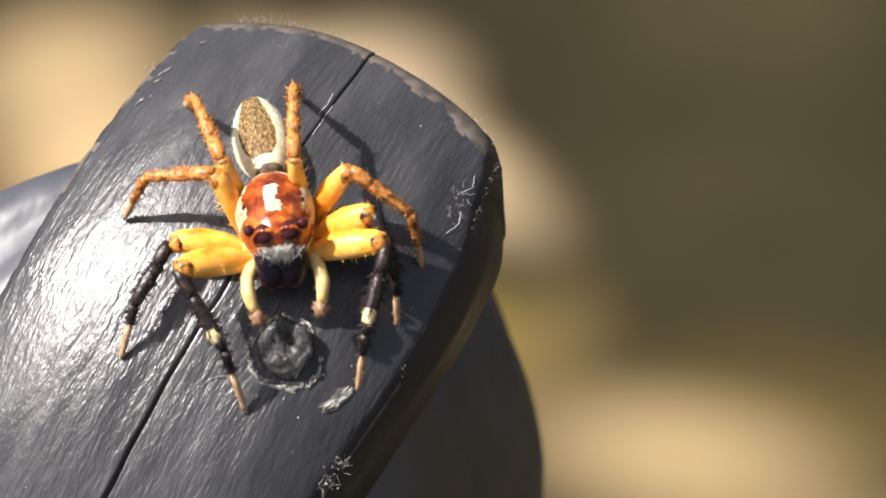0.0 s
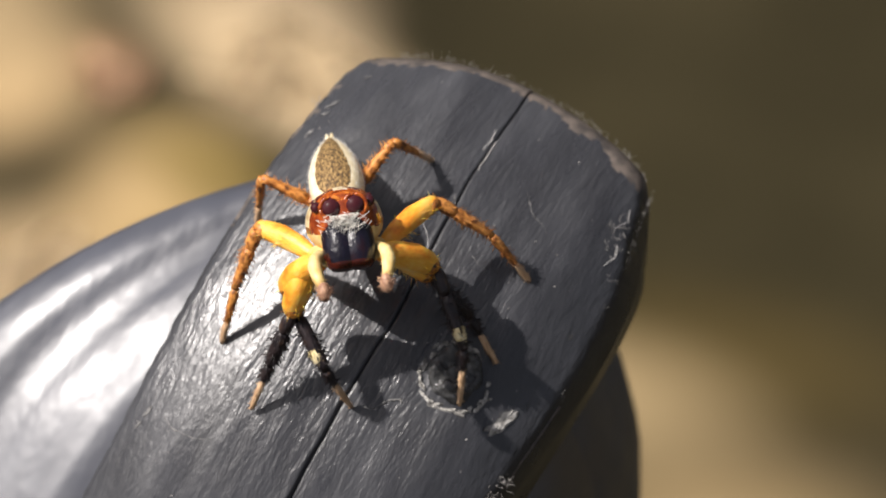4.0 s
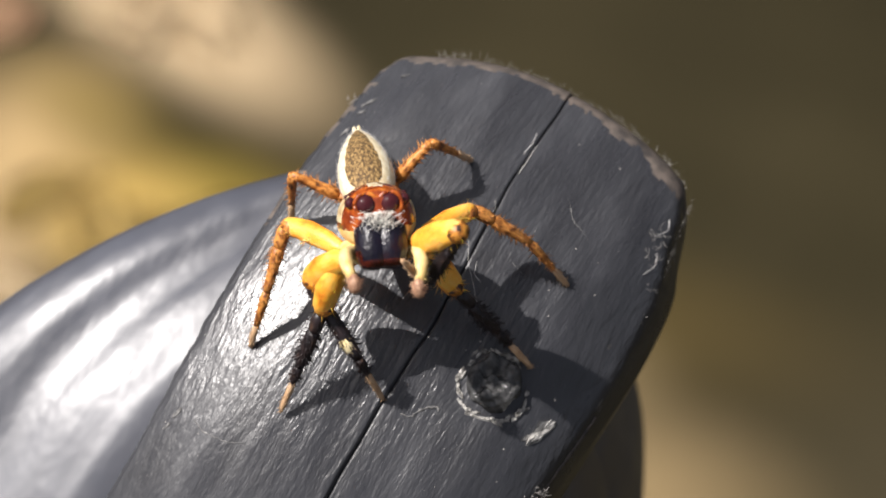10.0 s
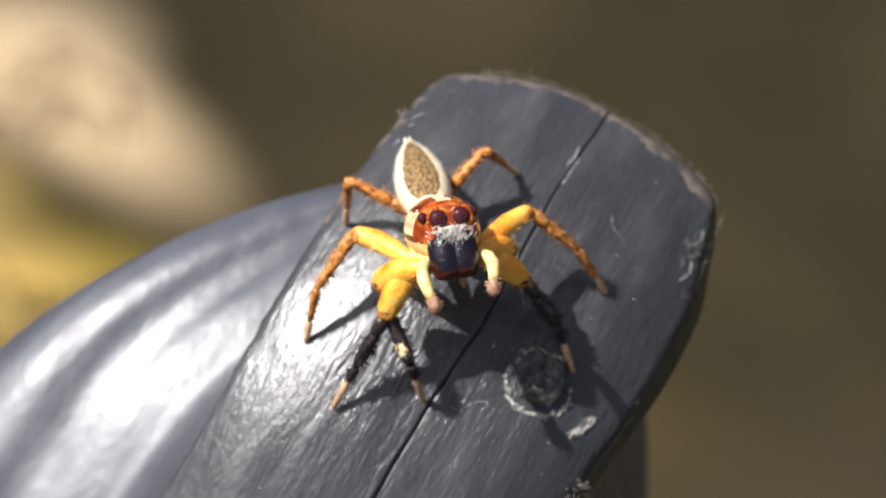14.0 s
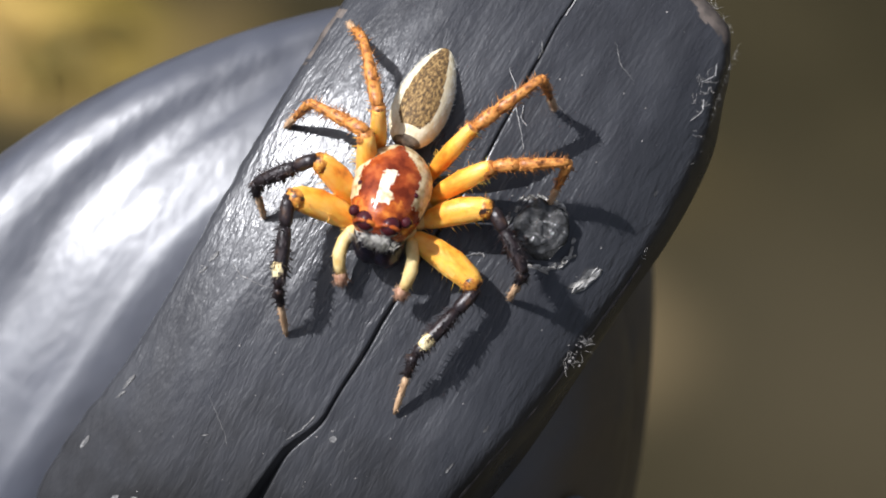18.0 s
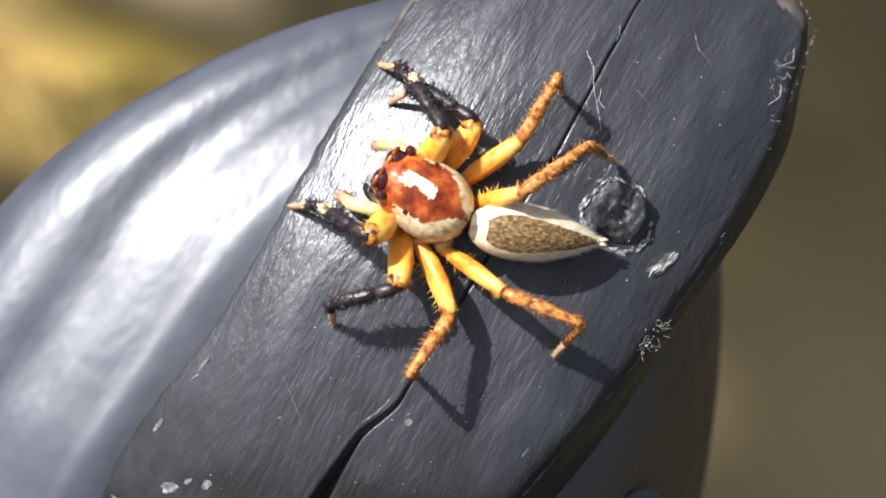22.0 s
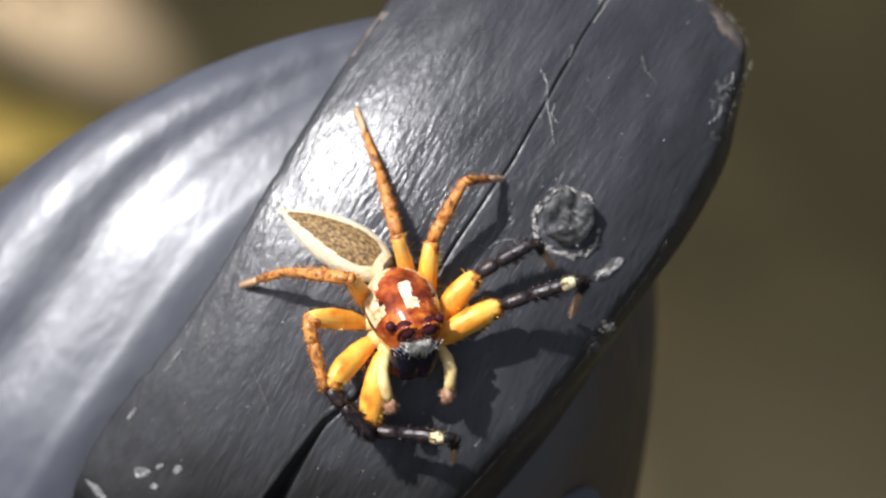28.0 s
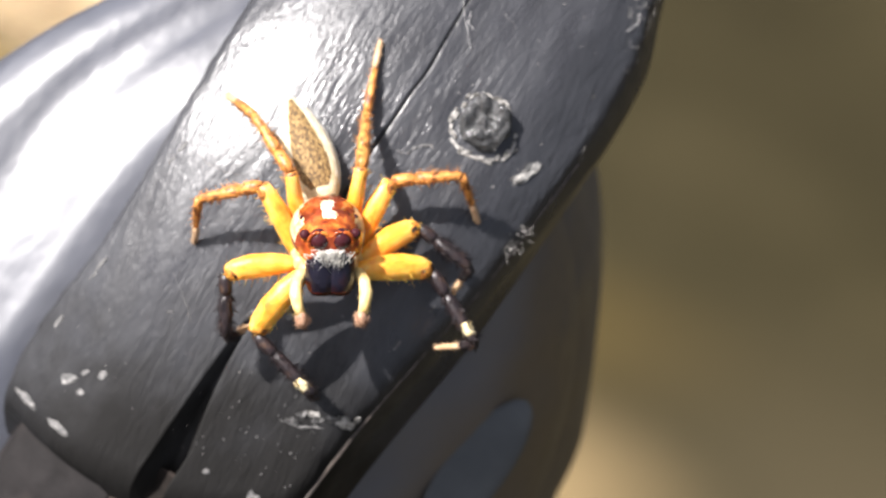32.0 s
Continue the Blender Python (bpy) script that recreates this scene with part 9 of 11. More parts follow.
    walk(body["R2 femur"], [(0,P(0.95,0.3,-1.08,17,37,-87)), (0.25,P(0.95,0.3,-1.08,28,39,-79)), (0.5,P(0.95,0.3,-1.08,27,29,-74)), (0.75,P(0.95,0.3,-1.08,26,29,-73)), (1,P(0.95,0.3,-1.08,23,28,-74)), (1.25,P(0.95,0.3,-1.08,-9,11,-111)), (1.5,P(0.95,0.3,-1.08,-58,-36,-91)), (1.75,P(0.95,0.3,-1.08,-58,-35,-95)), (2,P(0.95,0.3,-1.08,-58,-34,-99)), (4,P(0.95,0.3,-1.08,-63,-33,-93)), (4.5,P(0.95,0.3,-1.08,-63,-33,-93)), (6.5,P(0.95,0.3,-1.08,-82,-37,-65)), (9,P(0.95,0.3,-1.08,-83,-36,-64)), (13,P(0.95,0.3,-1.08,-82,-36,-69)), (13.25,P(0.95,0.3,-1.08,-74,-34,-80)), (13.5,P(0.95,0.3,-1.08,-61,-26,-103)), (13.75,P(0.95,0.3,-1.08,-53,-14,-119)), (14,P(0.95,0.3,-1.08,-51,-10,-124)), (14.25,P(0.95,0.3,-1.08,-36,-4,-132)), (14.5,P(0.95,0.3,-1.08,-22,8,-127)), (14.75,P(0.95,0.3,-1.08,-20,10,-127)), (15,P(0.95,0.3,-1.08,-17,16,-125)), (15.25,P(0.95,0.3,-1.08,-12,22,-117)), (15.5,P(0.95,0.3,-1.08,-5,29,-110)), (15.75,P(0.95,0.3,-1.08,3,31,-100)), (16,P(0.95,0.3,-1.08,7,34,-96)), (16.25,P(0.95,0.3,-1.08,9,36,-95)), (16.5,P(0.95,0.3,-1.08,9,36,-94)), (16.75,P(0.95,0.3,-1.08,11,40,-95)), (17,P(0.95,0.3,-1.08,11,42,-96)), (17.25,P(0.95,0.3,-1.08,34,51,-83)), (17.5,P(0.95,0.3,-1.08,48,48,-74)), (17.75,P(0.95,0.3,-1.08,61,36,-66)), (18,P(0.95,0.3,-1.08,60,22,-77)), (18.25,P(0.95,0.3,-1.08,51,29,-83)), (18.5,P(0.95,0.3,-1.08,37,31,-94)), (18.75,P(0.95,0.3,-1.08,31,30,-95)), (19,P(0.95,0.3,-1.08,26,31,-95)), (19.25,P(0.95,0.3,-1.08,42,36,-87)), (19.5,P(0.95,0.3,-1.08,47,34,-91)), (19.75,P(0.95,0.3,-1.08,36,22,-92)), (20,P(0.95,0.3,-1.08,17,0,-109)), (20.25,P(0.95,0.3,-1.08,23,5,-110)), (20.5,P(0.95,0.3,-1.08,31,4,-113)), (20.75,P(0.95,0.3,-1.08,44,9,-102)), (21,P(0.95,0.3,-1.08,57,11,-102)), (21.25,P(0.95,0.3,-1.08,52,18,-98)), (21.5,P(0.95,0.3,-1.08,55,23,-99)), (21.75,P(0.95,0.3,-1.08,55,32,-71)), (22,P(0.95,0.3,-1.08,57,37,-57)), (22.25,P(0.95,0.3,-1.08,46,39,-46)), (22.5,P(0.95,0.3,-1.08,31,32,-55)), (22.75,P(0.95,0.3,-1.08,28,38,-57)), (23,P(0.95,0.3,-1.08,23,40,-64)), (23.25,P(0.95,0.3,-1.08,-61,-1,-143)), (23.5,P(0.95,0.3,-1.08,-78,-52,-123)), (23.75,P(0.95,0.3,-1.08,-84,-39,-97)), (24,P(0.95,0.3,-1.08,-77,-45,-73)), (24.25,P(0.95,0.3,-1.08,-78,-37,-78)), (24.5,P(0.95,0.3,-1.08,-60,-47,-88)), (24.75,P(0.95,0.3,-1.08,-68,-46,-83)), (25,P(0.95,0.3,-1.08,-75,-43,-78)), (25.25,P(0.95,0.3,-1.08,-81,-41,-72)), (25.5,P(0.95,0.3,-1.08,-85,-38,-67)), (25.75,P(0.95,0.3,-1.08,-89,-36,-63)), (26,P(0.95,0.3,-1.08,-91,-33,-58)), (26.25,P(0.95,0.3,-1.08,-95,-30,-54)), (26.5,P(0.95,0.3,-1.08,-95,-29,-52)), (26.75,P(0.95,0.3,-1.08,-93,-32,-53)), (27,P(0.95,0.3,-1.08,-90,-36,-55)), (27.25,P(0.95,0.3,-1.08,-71,-36,-72)), (27.5,P(0.95,0.3,-1.08,-52,-31,-85)), (27.75,P(0.95,0.3,-1.08,-56,13,-121)), (28,P(0.95,0.3,-1.08,-8,19,-57)), (28.25,P(0.95,0.3,-1.08,-7,30,-61)), (28.5,P(0.95,0.3,-1.08,-6,39,-66)), (28.75,P(0.95,0.3,-1.08,-9,39,-66)), (29,P(0.95,0.3,-1.08,-12,39,-65)), (29.25,P(0.95,0.3,-1.08,-14,50,-82)), (29.5,P(0.95,0.3,-1.08,-9,50,-77)), (29.75,P(0.95,0.3,-1.08,-7,48,-77)), (30,P(0.95,0.3,-1.08,-7,29,-63)), (30.25,P(0.95,0.3,-1.08,1,25,-66)), (30.5,P(0.95,0.3,-1.08,-7,20,-120)), (30.75,P(0.95,0.3,-1.08,-10,1,-130)), (31,P(0.95,0.3,-1.08,-9,-19,-127)), (31.25,P(0.95,0.3,-1.08,-31,-43,-116)), (31.5,P(0.95,0.3,-1.08,-66,-53,-82)), (31.75,P(0.95,0.3,-1.08,-36,-28,-101)), (32,P(0.95,0.3,-1.08,-7,-4,-90))])
    walk(body["R2 tibia"], [(0,P(2.98,0.04,-0.6,-32,20,-57)), (0.25,P(2.89,0.04,-0.31,-25,19,-47)), (0.5,P(2.88,0.39,-0.25,-53,10,-49)), (0.75,P(2.89,0.42,-0.28,-52,10,-49)), (1,P(2.91,0.47,-0.35,-55,10,-48)), (1.25,P(2.91,-0.37,-1.42,-54,5,-50)), (1.5,P(2.05,-0.76,-2.52,-77,-39,-62)), (1.75,P(1.97,-0.81,-2.54,-78,-40,-65)), (2,P(1.9,-0.85,-2.55,-79,-42,-67)), (4,P(1.84,-0.77,-2.65,-79,-40,-67)), (4.5,P(1.83,-0.78,-2.65,-79,-40,-67)), (6.5,P(1.74,-0.71,-2.75,-93,-37,-47)), (9,P(1.73,-0.69,-2.76,-93,-36,-46)), (13,P(1.67,-0.72,-2.76,-93,-36,-49)), (13.25,P(1.71,-0.71,-2.75,-88,-37,-56)), (13.5,P(1.77,-0.7,-2.73,-75,-34,-76)), (13.75,P(1.85,-0.68,-2.7,-63,-29,-94)), (14,P(1.89,-0.67,-2.69,-59,-25,-100)), (14.25,P(2.15,-0.89,-2.32,-61,-15,-85)), (14.5,P(2.56,-0.8,-1.85,-58,3,-65)), (14.75,P(2.59,-0.79,-1.8,-57,4,-63)), (15,P(2.68,-0.72,-1.68,-56,9,-61)), (15.25,P(2.85,-0.5,-1.47,-56,13,-57)), (15.5,P(2.95,-0.33,-1.23,-56,16,-55)), (15.75,P(3.01,-0.1,-0.99,-57,16,-54)), (16,P(3.01,-0.07,-0.87,-56,18,-53)), (16.25,P(3,-0.06,-0.82,-56,18,-51)), (16.5,P(3,-0.06,-0.8,-56,18,-51)), (16.75,P(2.98,-0.13,-0.78,-55,20,-52)), (17,P(2.97,-0.19,-0.77,-57,22,-54)), (17.25,P(2.8,-0.37,-0.35,-41,29,-49)), (17.5,P(2.62,-0.43,-0.04,-31,29,-50)), (17.75,P(2.33,-0.25,0.41,-15,24,-55)), (18,P(2.13,-0.12,0.6,-27,14,-71)), (18.25,P(2.36,-0.31,0.35,-16,21,-77)), (18.5,P(2.57,-0.48,0,-26,24,-85)), (18.75,P(2.69,-0.42,-0.14,-24,25,-87)), (19,P(2.78,-0.35,-0.28,-21,27,-91)), (19.25,P(2.55,-0.45,0.06,-29,37,-88)), (19.5,P(2.36,-0.59,0.2,-39,36,-86)), (19.75,P(2.62,-0.22,0.08,-32,28,-86)), (20,P(2.85,-0.34,-0.46,-38,-2,-87)), (20.25,P(2.74,-0.43,-0.25,-27,2,-83)), (20.5,P(2.58,-0.45,0.01,-53,-0,-96)), (20.75,P(2.38,-0.22,0.37,-24,16,-79)), (21,P(2,-0.27,0.65,-35,23,-87)), (21.25,P(2.15,-0.39,0.5,-18,29,-79)), (21.5,P(2.04,-0.57,0.49,-24,35,-80)), (21.75,P(2.39,-0.17,0.37,-4,43,-40)), (22,P(2.48,0.04,0.33,-23,51,-22)), (22.25,P(2.66,0.62,0.1,22,41,9)), (22.5,P(2.75,0.88,-0.16,14,32,2)), (22.75,P(2.83,0.81,-0.31,20,40,13)), (23,P(2.92,0.67,-0.46,21,46,21)), (23.25,P(1.55,-0.52,-2.92,-111,49,-117)), (23.5,P(0.43,-1.28,-2.36,-113,-23,-108)), (23.75,P(1.01,-1.02,-2.71,-96,22,-83)), (24,P(1.81,-0.94,-2.54,-94,14,-54)), (24.25,P(1.63,-0.81,-2.73,-78,24,-52)), (24.5,P(2.05,-0.99,-2.32,-102,15,-60)), (24.75,P(1.9,-0.98,-2.45,-94,17,-56)), (25,P(1.76,-0.95,-2.56,-89,19,-52)), (25.25,P(1.67,-0.89,-2.66,-87,19,-48)), (25.5,P(1.61,-0.82,-2.73,-88,19,-46)), (25.75,P(1.56,-0.76,-2.78,-90,18,-43)), (26,P(1.51,-0.7,-2.84,-94,15,-41)), (26.25,P(1.43,-0.65,-2.89,-99,10,-39)), (26.5,P(1.42,-0.63,-2.9,-101,7,-39)), (26.75,P(1.53,-0.66,-2.86,-100,7,-39)), (27,P(1.66,-0.72,-2.78,-99,7,-39)), (27.25,P(1.95,-0.6,-2.69,-96,15,-37)), (27.5,P(2.31,-0.43,-2.5,-99,12,-32)), (27.75,P(2.17,0.03,-2.76,26,56,93)), (28,P(2.63,1.53,-1.36,-50,38,7)), (28.25,P(2.71,1.43,-1.31,-30,40,22)), (28.5,P(2.8,1.29,-1.24,-14,43,31)), (28.75,P(2.77,1.31,-1.33,-11,43,32)), (29,P(2.71,1.4,-1.41,-7,42,32)), (29.25,P(2.91,0.98,-1.41,2,43,44)), (29.5,P(2.91,1.02,-1.29,-19,44,34)), (29.75,P(2.93,0.97,-1.25,-9,46,41)), (30,P(2.75,1.36,-1.29,-33,48,28)), (30.25,P(2.88,1.12,-1.04,-57,58,32)), (30.5,P(2.8,-0.65,-1.34,-83,54,16)), (30.75,P(2.54,-1.03,-1.43,-96,49,1)), (31,P(2.53,-1.05,-1.39,-121,20,-20)), (31.25,P(2.24,-1.16,-1.88,-101,2,-27)), (31.5,P(2.01,-1.11,-2.22,-85,-29,-40)), (31.75,P(2.51,-0.6,-2.17,-72,-4,-41)), (32,P(3.03,0.29,-1.34,-75,10,-36))])
    walk(body["R2 metatarsus"], [(0,P(4.19,1.27,-1.6,-71,20,-98)), (0.25,P(4.02,1.48,-1.1,-81,14,-117)), (0.5,P(3.61,1.39,-1.82,-77,14,-87)), (0.75,P(3.63,1.45,-1.83,-79,10,-93)), (1,P(3.57,1.44,-1.96,-76,11,-83)), (1.25,P(3.73,0.49,-3.03,-81,-6,-99)), (1.5,P(3.03,-1.63,-4.03,-69,-31,-77)), (1.75,P(2.9,-1.78,-4.03,-65,-30,-89)), (2,P(2.78,-1.89,-4.02,-62,-30,-96)), (4,P(2.68,-1.78,-4.16,-55,-22,-112)), (4.5,P(2.67,-1.79,-4.16,-55,-22,-112)), (6.5,P(2.49,-1.66,-4.34,-85,-37,-60)), (9,P(2.46,-1.63,-4.37,-85,-36,-60)), (13,P(2.36,-1.68,-4.38,-84,-35,-64)), (13.25,P(2.44,-1.66,-4.36,-73,-33,-81)), (13.5,P(2.56,-1.63,-4.32,-60,-23,-106)), (13.75,P(2.71,-1.6,-4.26,-54,-14,-118)), (14,P(2.78,-1.57,-4.24,-53,-12,-120)), (14.25,P(3.15,-1.25,-4.02,-70,1,-108)), (14.5,P(3.49,-0.27,-3.54,-79,-0,-100)), (14.75,P(3.5,-0.19,-3.47,-80,-1,-103)), (15,P(3.54,0.05,-3.32,-82,-1,-107)), (15.25,P(3.6,0.43,-3.08,-83,-1,-112)), (15.5,P(3.59,0.69,-2.83,-85,0,-115)), (15.75,P(3.61,0.93,-2.59,-87,1,-116)), (16,P(3.59,1,-2.46,-88,3,-117)), (16.25,P(3.56,1.05,-2.39,-89,5,-118)), (16.5,P(3.54,1.05,-2.38,-89,6,-117)), (16.75,P(3.53,1.02,-2.32,-92,1,-127)), (17,P(3.48,0.95,-2.33,-94,-0,-130)), (17.25,P(3.52,1.1,-1.49,-97,-4,-147)), (17.5,P(3.6,1.06,-0.95,-100,-8,-162)), (17.75,P(3.77,1.04,-0.08,-86,-15,172)), (18,P(3.75,0.66,-0.26,-90,-13,130)), (18.25,P(4.18,0.33,-0.18,-86,-18,127)), (18.5,P(4.33,0.03,-0.81,-94,-22,128)), (18.75,P(4.5,0,-0.87,-92,-25,120)), (19,P(4.65,-0.05,-0.92,-88,-30,108)), (19.25,P(4.27,0.2,-0.72,-108,-26,143)), (19.5,P(3.86,0.26,-0.82,-114,-15,158)), (19.75,P(4.28,0.39,-0.87,-85,-23,147)), (20,P(4.43,-0.29,-1.68,-69,-8,154)), (20.25,P(4.49,-0.18,-1.17,-68,-2,152)), (20.5,P(3.76,-0.59,-1.59,-71,-1,-122)), (20.75,P(4.13,0.35,-0.42,-81,-7,159)), (21,P(3.62,0.24,-0.4,-95,5,-152)), (21.25,P(3.96,0.25,-0.03,-102,-4,-173)), (21.5,P(3.76,0.2,-0.17,-107,9,-155)), (21.75,P(3.6,1.42,0.27,-110,-8,-160)), (22,P(2.61,1.98,-0.15,-118,8,-124)), (22.25,P(2.84,2.53,0.65,-103,-18,-132)), (22.5,P(2.94,2.82,0.25,-97,-12,-117)), (22.75,P(2.84,2.74,0.23,-97,-18,-124)), (23,P(2.71,2.59,0.04,-96,-23,-125)), (23.25,P(1.56,1.05,-4.15,-167,10,-135)), (23.5,P(-0.54,-1.71,-4.05,-115,-31,-133)), (23.75,P(0.69,-0.33,-4.56,-115,-50,-111)), (24,P(1.4,-0.62,-4.47,-123,-33,-70)), (24.25,P(1.46,0.07,-4.51,-107,-55,-100)), (24.5,P(1.43,-0.76,-4.21,-125,-33,-71)), (24.75,P(1.45,-0.59,-4.35,-122,-40,-77)), (25,P(1.4,-0.43,-4.46,-119,-43,-81)), (25.25,P(1.3,-0.33,-4.54,-115,-40,-82)), (25.5,P(1.21,-0.29,-4.62,-114,-33,-81)), (25.75,P(1.13,-0.33,-4.69,-115,-24,-78)), (26,P(1.03,-0.47,-4.77,-114,-15,-74)), (26.25,P(0.98,-0.67,-4.84,-113,-5,-68)), (26.5,P(0.99,-0.75,-4.85,-112,1,-64)), (26.75,P(1.12,-0.76,-4.81,-111,-2,-64)), (27,P(1.29,-0.81,-4.74,-112,-2,-63)), (27.25,P(1.4,-0.46,-4.6,-118,-9,-71)), (27.5,P(1.81,-0.49,-4.43,-120,4,-67)), (27.75,P(0.34,0.66,-2.28,-106,-27,-65)), (28,P(1.55,2.68,-2.58,-36,-31,-165)), (28.25,P(1.46,2.79,-2.07,-54,-37,-142)), (28.5,P(1.52,2.78,-1.61,-75,-31,-122)), (28.75,P(1.52,2.85,-1.61,-75,-32,-119)), (29,P(1.52,3,-1.6,-75,-34,-117)), (29.25,P(1.55,2.46,-1.37,-97,-16,-105)), (29.5,P(1.47,2.32,-1.77,-106,-6,-106)), (29.75,P(1.46,2.3,-1.48,-92,-24,-109)), (30,P(1.24,2.46,-2.01,-59,-40,-125)), (30.25,P(1.1,1.29,-1.93,-80,-42,-108)), (30.5,P(1.19,-0.86,-2.5,-104,-35,-93)), (30.75,P(1.03,-1.25,-2.72,-77,-52,-107)), (31,P(1.62,-1.79,-3.01,-77,-58,-115)), (31.25,P(2.02,-1.46,-3.84,-15,-54,-177)), (31.5,P(2.85,-1.61,-3.97,-18,-23,163)), (31.75,P(3.01,-0.24,-4.07,-8,-32,154)), (32,P(3.05,0.9,-3.25,-17,-24,154))])
    walk(body["R3 femur"], [(0,P(0.95,-0.35,-1.08,76,0,-115)), (0.25,P(0.95,-0.35,-1.08,72,3,-110)), (0.5,P(0.95,-0.35,-1.08,74,5,-110)), (0.75,P(0.95,-0.35,-1.08,73,4,-109)), (1,P(0.95,-0.35,-1.08,76,3,-108)), (1.25,P(0.95,-0.35,-1.08,57,4,-101)), (1.5,P(0.95,-0.35,-1.08,29,21,-130)), (1.75,P(0.95,-0.35,-1.08,30,23,-130)), (2,P(0.95,-0.35,-1.08,30,22,-130)), (4,P(0.95,-0.35,-1.08,25,16,-128)), (4.5,P(0.95,-0.35,-1.08,25,17,-129)), (6.5,P(0.95,-0.35,-1.08,22,14,-130)), (9,P(0.95,-0.35,-1.08,19,13,-131)), (13,P(0.95,-0.35,-1.08,22,16,-130)), (13.25,P(0.95,-0.35,-1.08,22,17,-130)), (13.5,P(0.95,-0.35,-1.08,23,19,-132)), (13.75,P(0.95,-0.35,-1.08,22,21,-133)), (14,P(0.95,-0.35,-1.08,21,23,-134)), (14.25,P(0.95,-0.35,-1.08,26,29,-126)), (14.5,P(0.95,-0.35,-1.08,36,31,-112)), (14.75,P(0.95,-0.35,-1.08,37,29,-111)), (15,P(0.95,-0.35,-1.08,40,29,-107)), (15.25,P(0.95,-0.35,-1.08,44,25,-100)), (15.5,P(0.95,-0.35,-1.08,47,23,-95)), (15.75,P(0.95,-0.35,-1.08,49,19,-92)), (16,P(0.95,-0.35,-1.08,50,20,-92)), (16.25,P(0.95,-0.35,-1.08,50,21,-92)), (16.5,P(0.95,-0.35,-1.08,51,21,-93)), (16.75,P(0.95,-0.35,-1.08,55,17,-91)), (17,P(0.95,-0.35,-1.08,59,12,-91)), (17.25,P(0.95,-0.35,-1.08,62,13,-103)), (17.5,P(0.95,-0.35,-1.08,62,13,-123)), (17.75,P(0.95,-0.35,-1.08,70,12,-123)), (18,P(0.95,-0.35,-1.08,81,13,-126)), (18.25,P(0.95,-0.35,-1.08,70,9,-138)), (18.5,P(0.95,-0.35,-1.08,67,1,-146)), (18.75,P(0.95,-0.35,-1.08,61,-1,-143)), (19,P(0.95,-0.35,-1.08,61,-2,-139)), (19.25,P(0.95,-0.35,-1.08,62,7,-146)), (19.5,P(0.95,-0.35,-1.08,70,15,-153)), (19.75,P(0.95,-0.35,-1.08,70,19,-150)), (20,P(0.95,-0.35,-1.08,72,33,-146)), (20.25,P(0.95,-0.35,-1.08,67,34,-140)), (20.5,P(0.95,-0.35,-1.08,68,34,-133)), (20.75,P(0.95,-0.35,-1.08,59,30,-129)), (21,P(0.95,-0.35,-1.08,48,25,-143)), (21.25,P(0.95,-0.35,-1.08,45,20,-140)), (21.5,P(0.95,-0.35,-1.08,53,17,-143)), (21.75,P(0.95,-0.35,-1.08,36,16,-117)), (22,P(0.95,-0.35,-1.08,28,15,-108)), (22.25,P(0.95,-0.35,-1.08,21,21,-96)), (22.5,P(0.95,-0.35,-1.08,5,12,-94)), (22.75,P(0.95,-0.35,-1.08,8,14,-99)), (23,P(0.95,-0.35,-1.08,12,15,-105)), (23.25,P(0.95,-0.35,-1.08,-56,-13,-126)), (23.5,P(0.95,-0.35,-1.08,20,16,178)), (23.75,P(0.95,-0.35,-1.08,13,24,-174)), (24,P(0.95,-0.35,-1.08,7,14,-170)), (24.25,P(0.95,-0.35,-1.08,11,27,-170)), (24.5,P(0.95,-0.35,-1.08,21,41,-167)), (24.75,P(0.95,-0.35,-1.08,20,41,-166)), (25,P(0.95,-0.35,-1.08,18,41,-163)), (25.25,P(0.95,-0.35,-1.08,15,38,-158)), (25.5,P(0.95,-0.35,-1.08,7,27,-156)), (25.75,P(0.95,-0.35,-1.08,-0,14,-151)), (26,P(0.95,-0.35,-1.08,-6,5,-145)), (26.25,P(0.95,-0.35,-1.08,-10,-4,-139)), (26.5,P(0.95,-0.35,-1.08,-11,-5,-137)), (26.75,P(0.95,-0.35,-1.08,-10,-4,-137)), (27,P(0.95,-0.35,-1.08,-8,-3,-137)), (27.25,P(0.95,-0.35,-1.08,-4,28,-135)), (27.5,P(0.95,-0.35,-1.08,4,43,-130)), (27.75,P(0.95,-0.35,-1.08,-41,68,-161)), (28,P(0.95,-0.35,-1.08,32,21,-68)), (28.25,P(0.95,-0.35,-1.08,45,26,-67)), (28.5,P(0.95,-0.35,-1.08,52,26,-65)), (28.75,P(0.95,-0.35,-1.08,51,25,-63)), (29,P(0.95,-0.35,-1.08,50,25,-62)), (29.25,P(0.95,-0.35,-1.08,49,25,-62)), (29.5,P(0.95,-0.35,-1.08,47,26,-64)), (29.75,P(0.95,-0.35,-1.08,53,20,-64)), (30,P(0.95,-0.35,-1.08,59,15,-66)), (30.25,P(0.95,-0.35,-1.08,68,-2,-94)), (30.5,P(0.95,-0.35,-1.08,58,23,-127)), (30.75,P(0.95,-0.35,-1.08,48,25,-131)), (31,P(0.95,-0.35,-1.08,44,20,-129)), (31.25,P(0.95,-0.35,-1.08,41,11,-132)), (31.5,P(0.95,-0.35,-1.08,39,3,-137)), (31.75,P(0.95,-0.35,-1.08,48,5,-127)), (32,P(0.95,-0.35,-1.08,62,1,-117))])
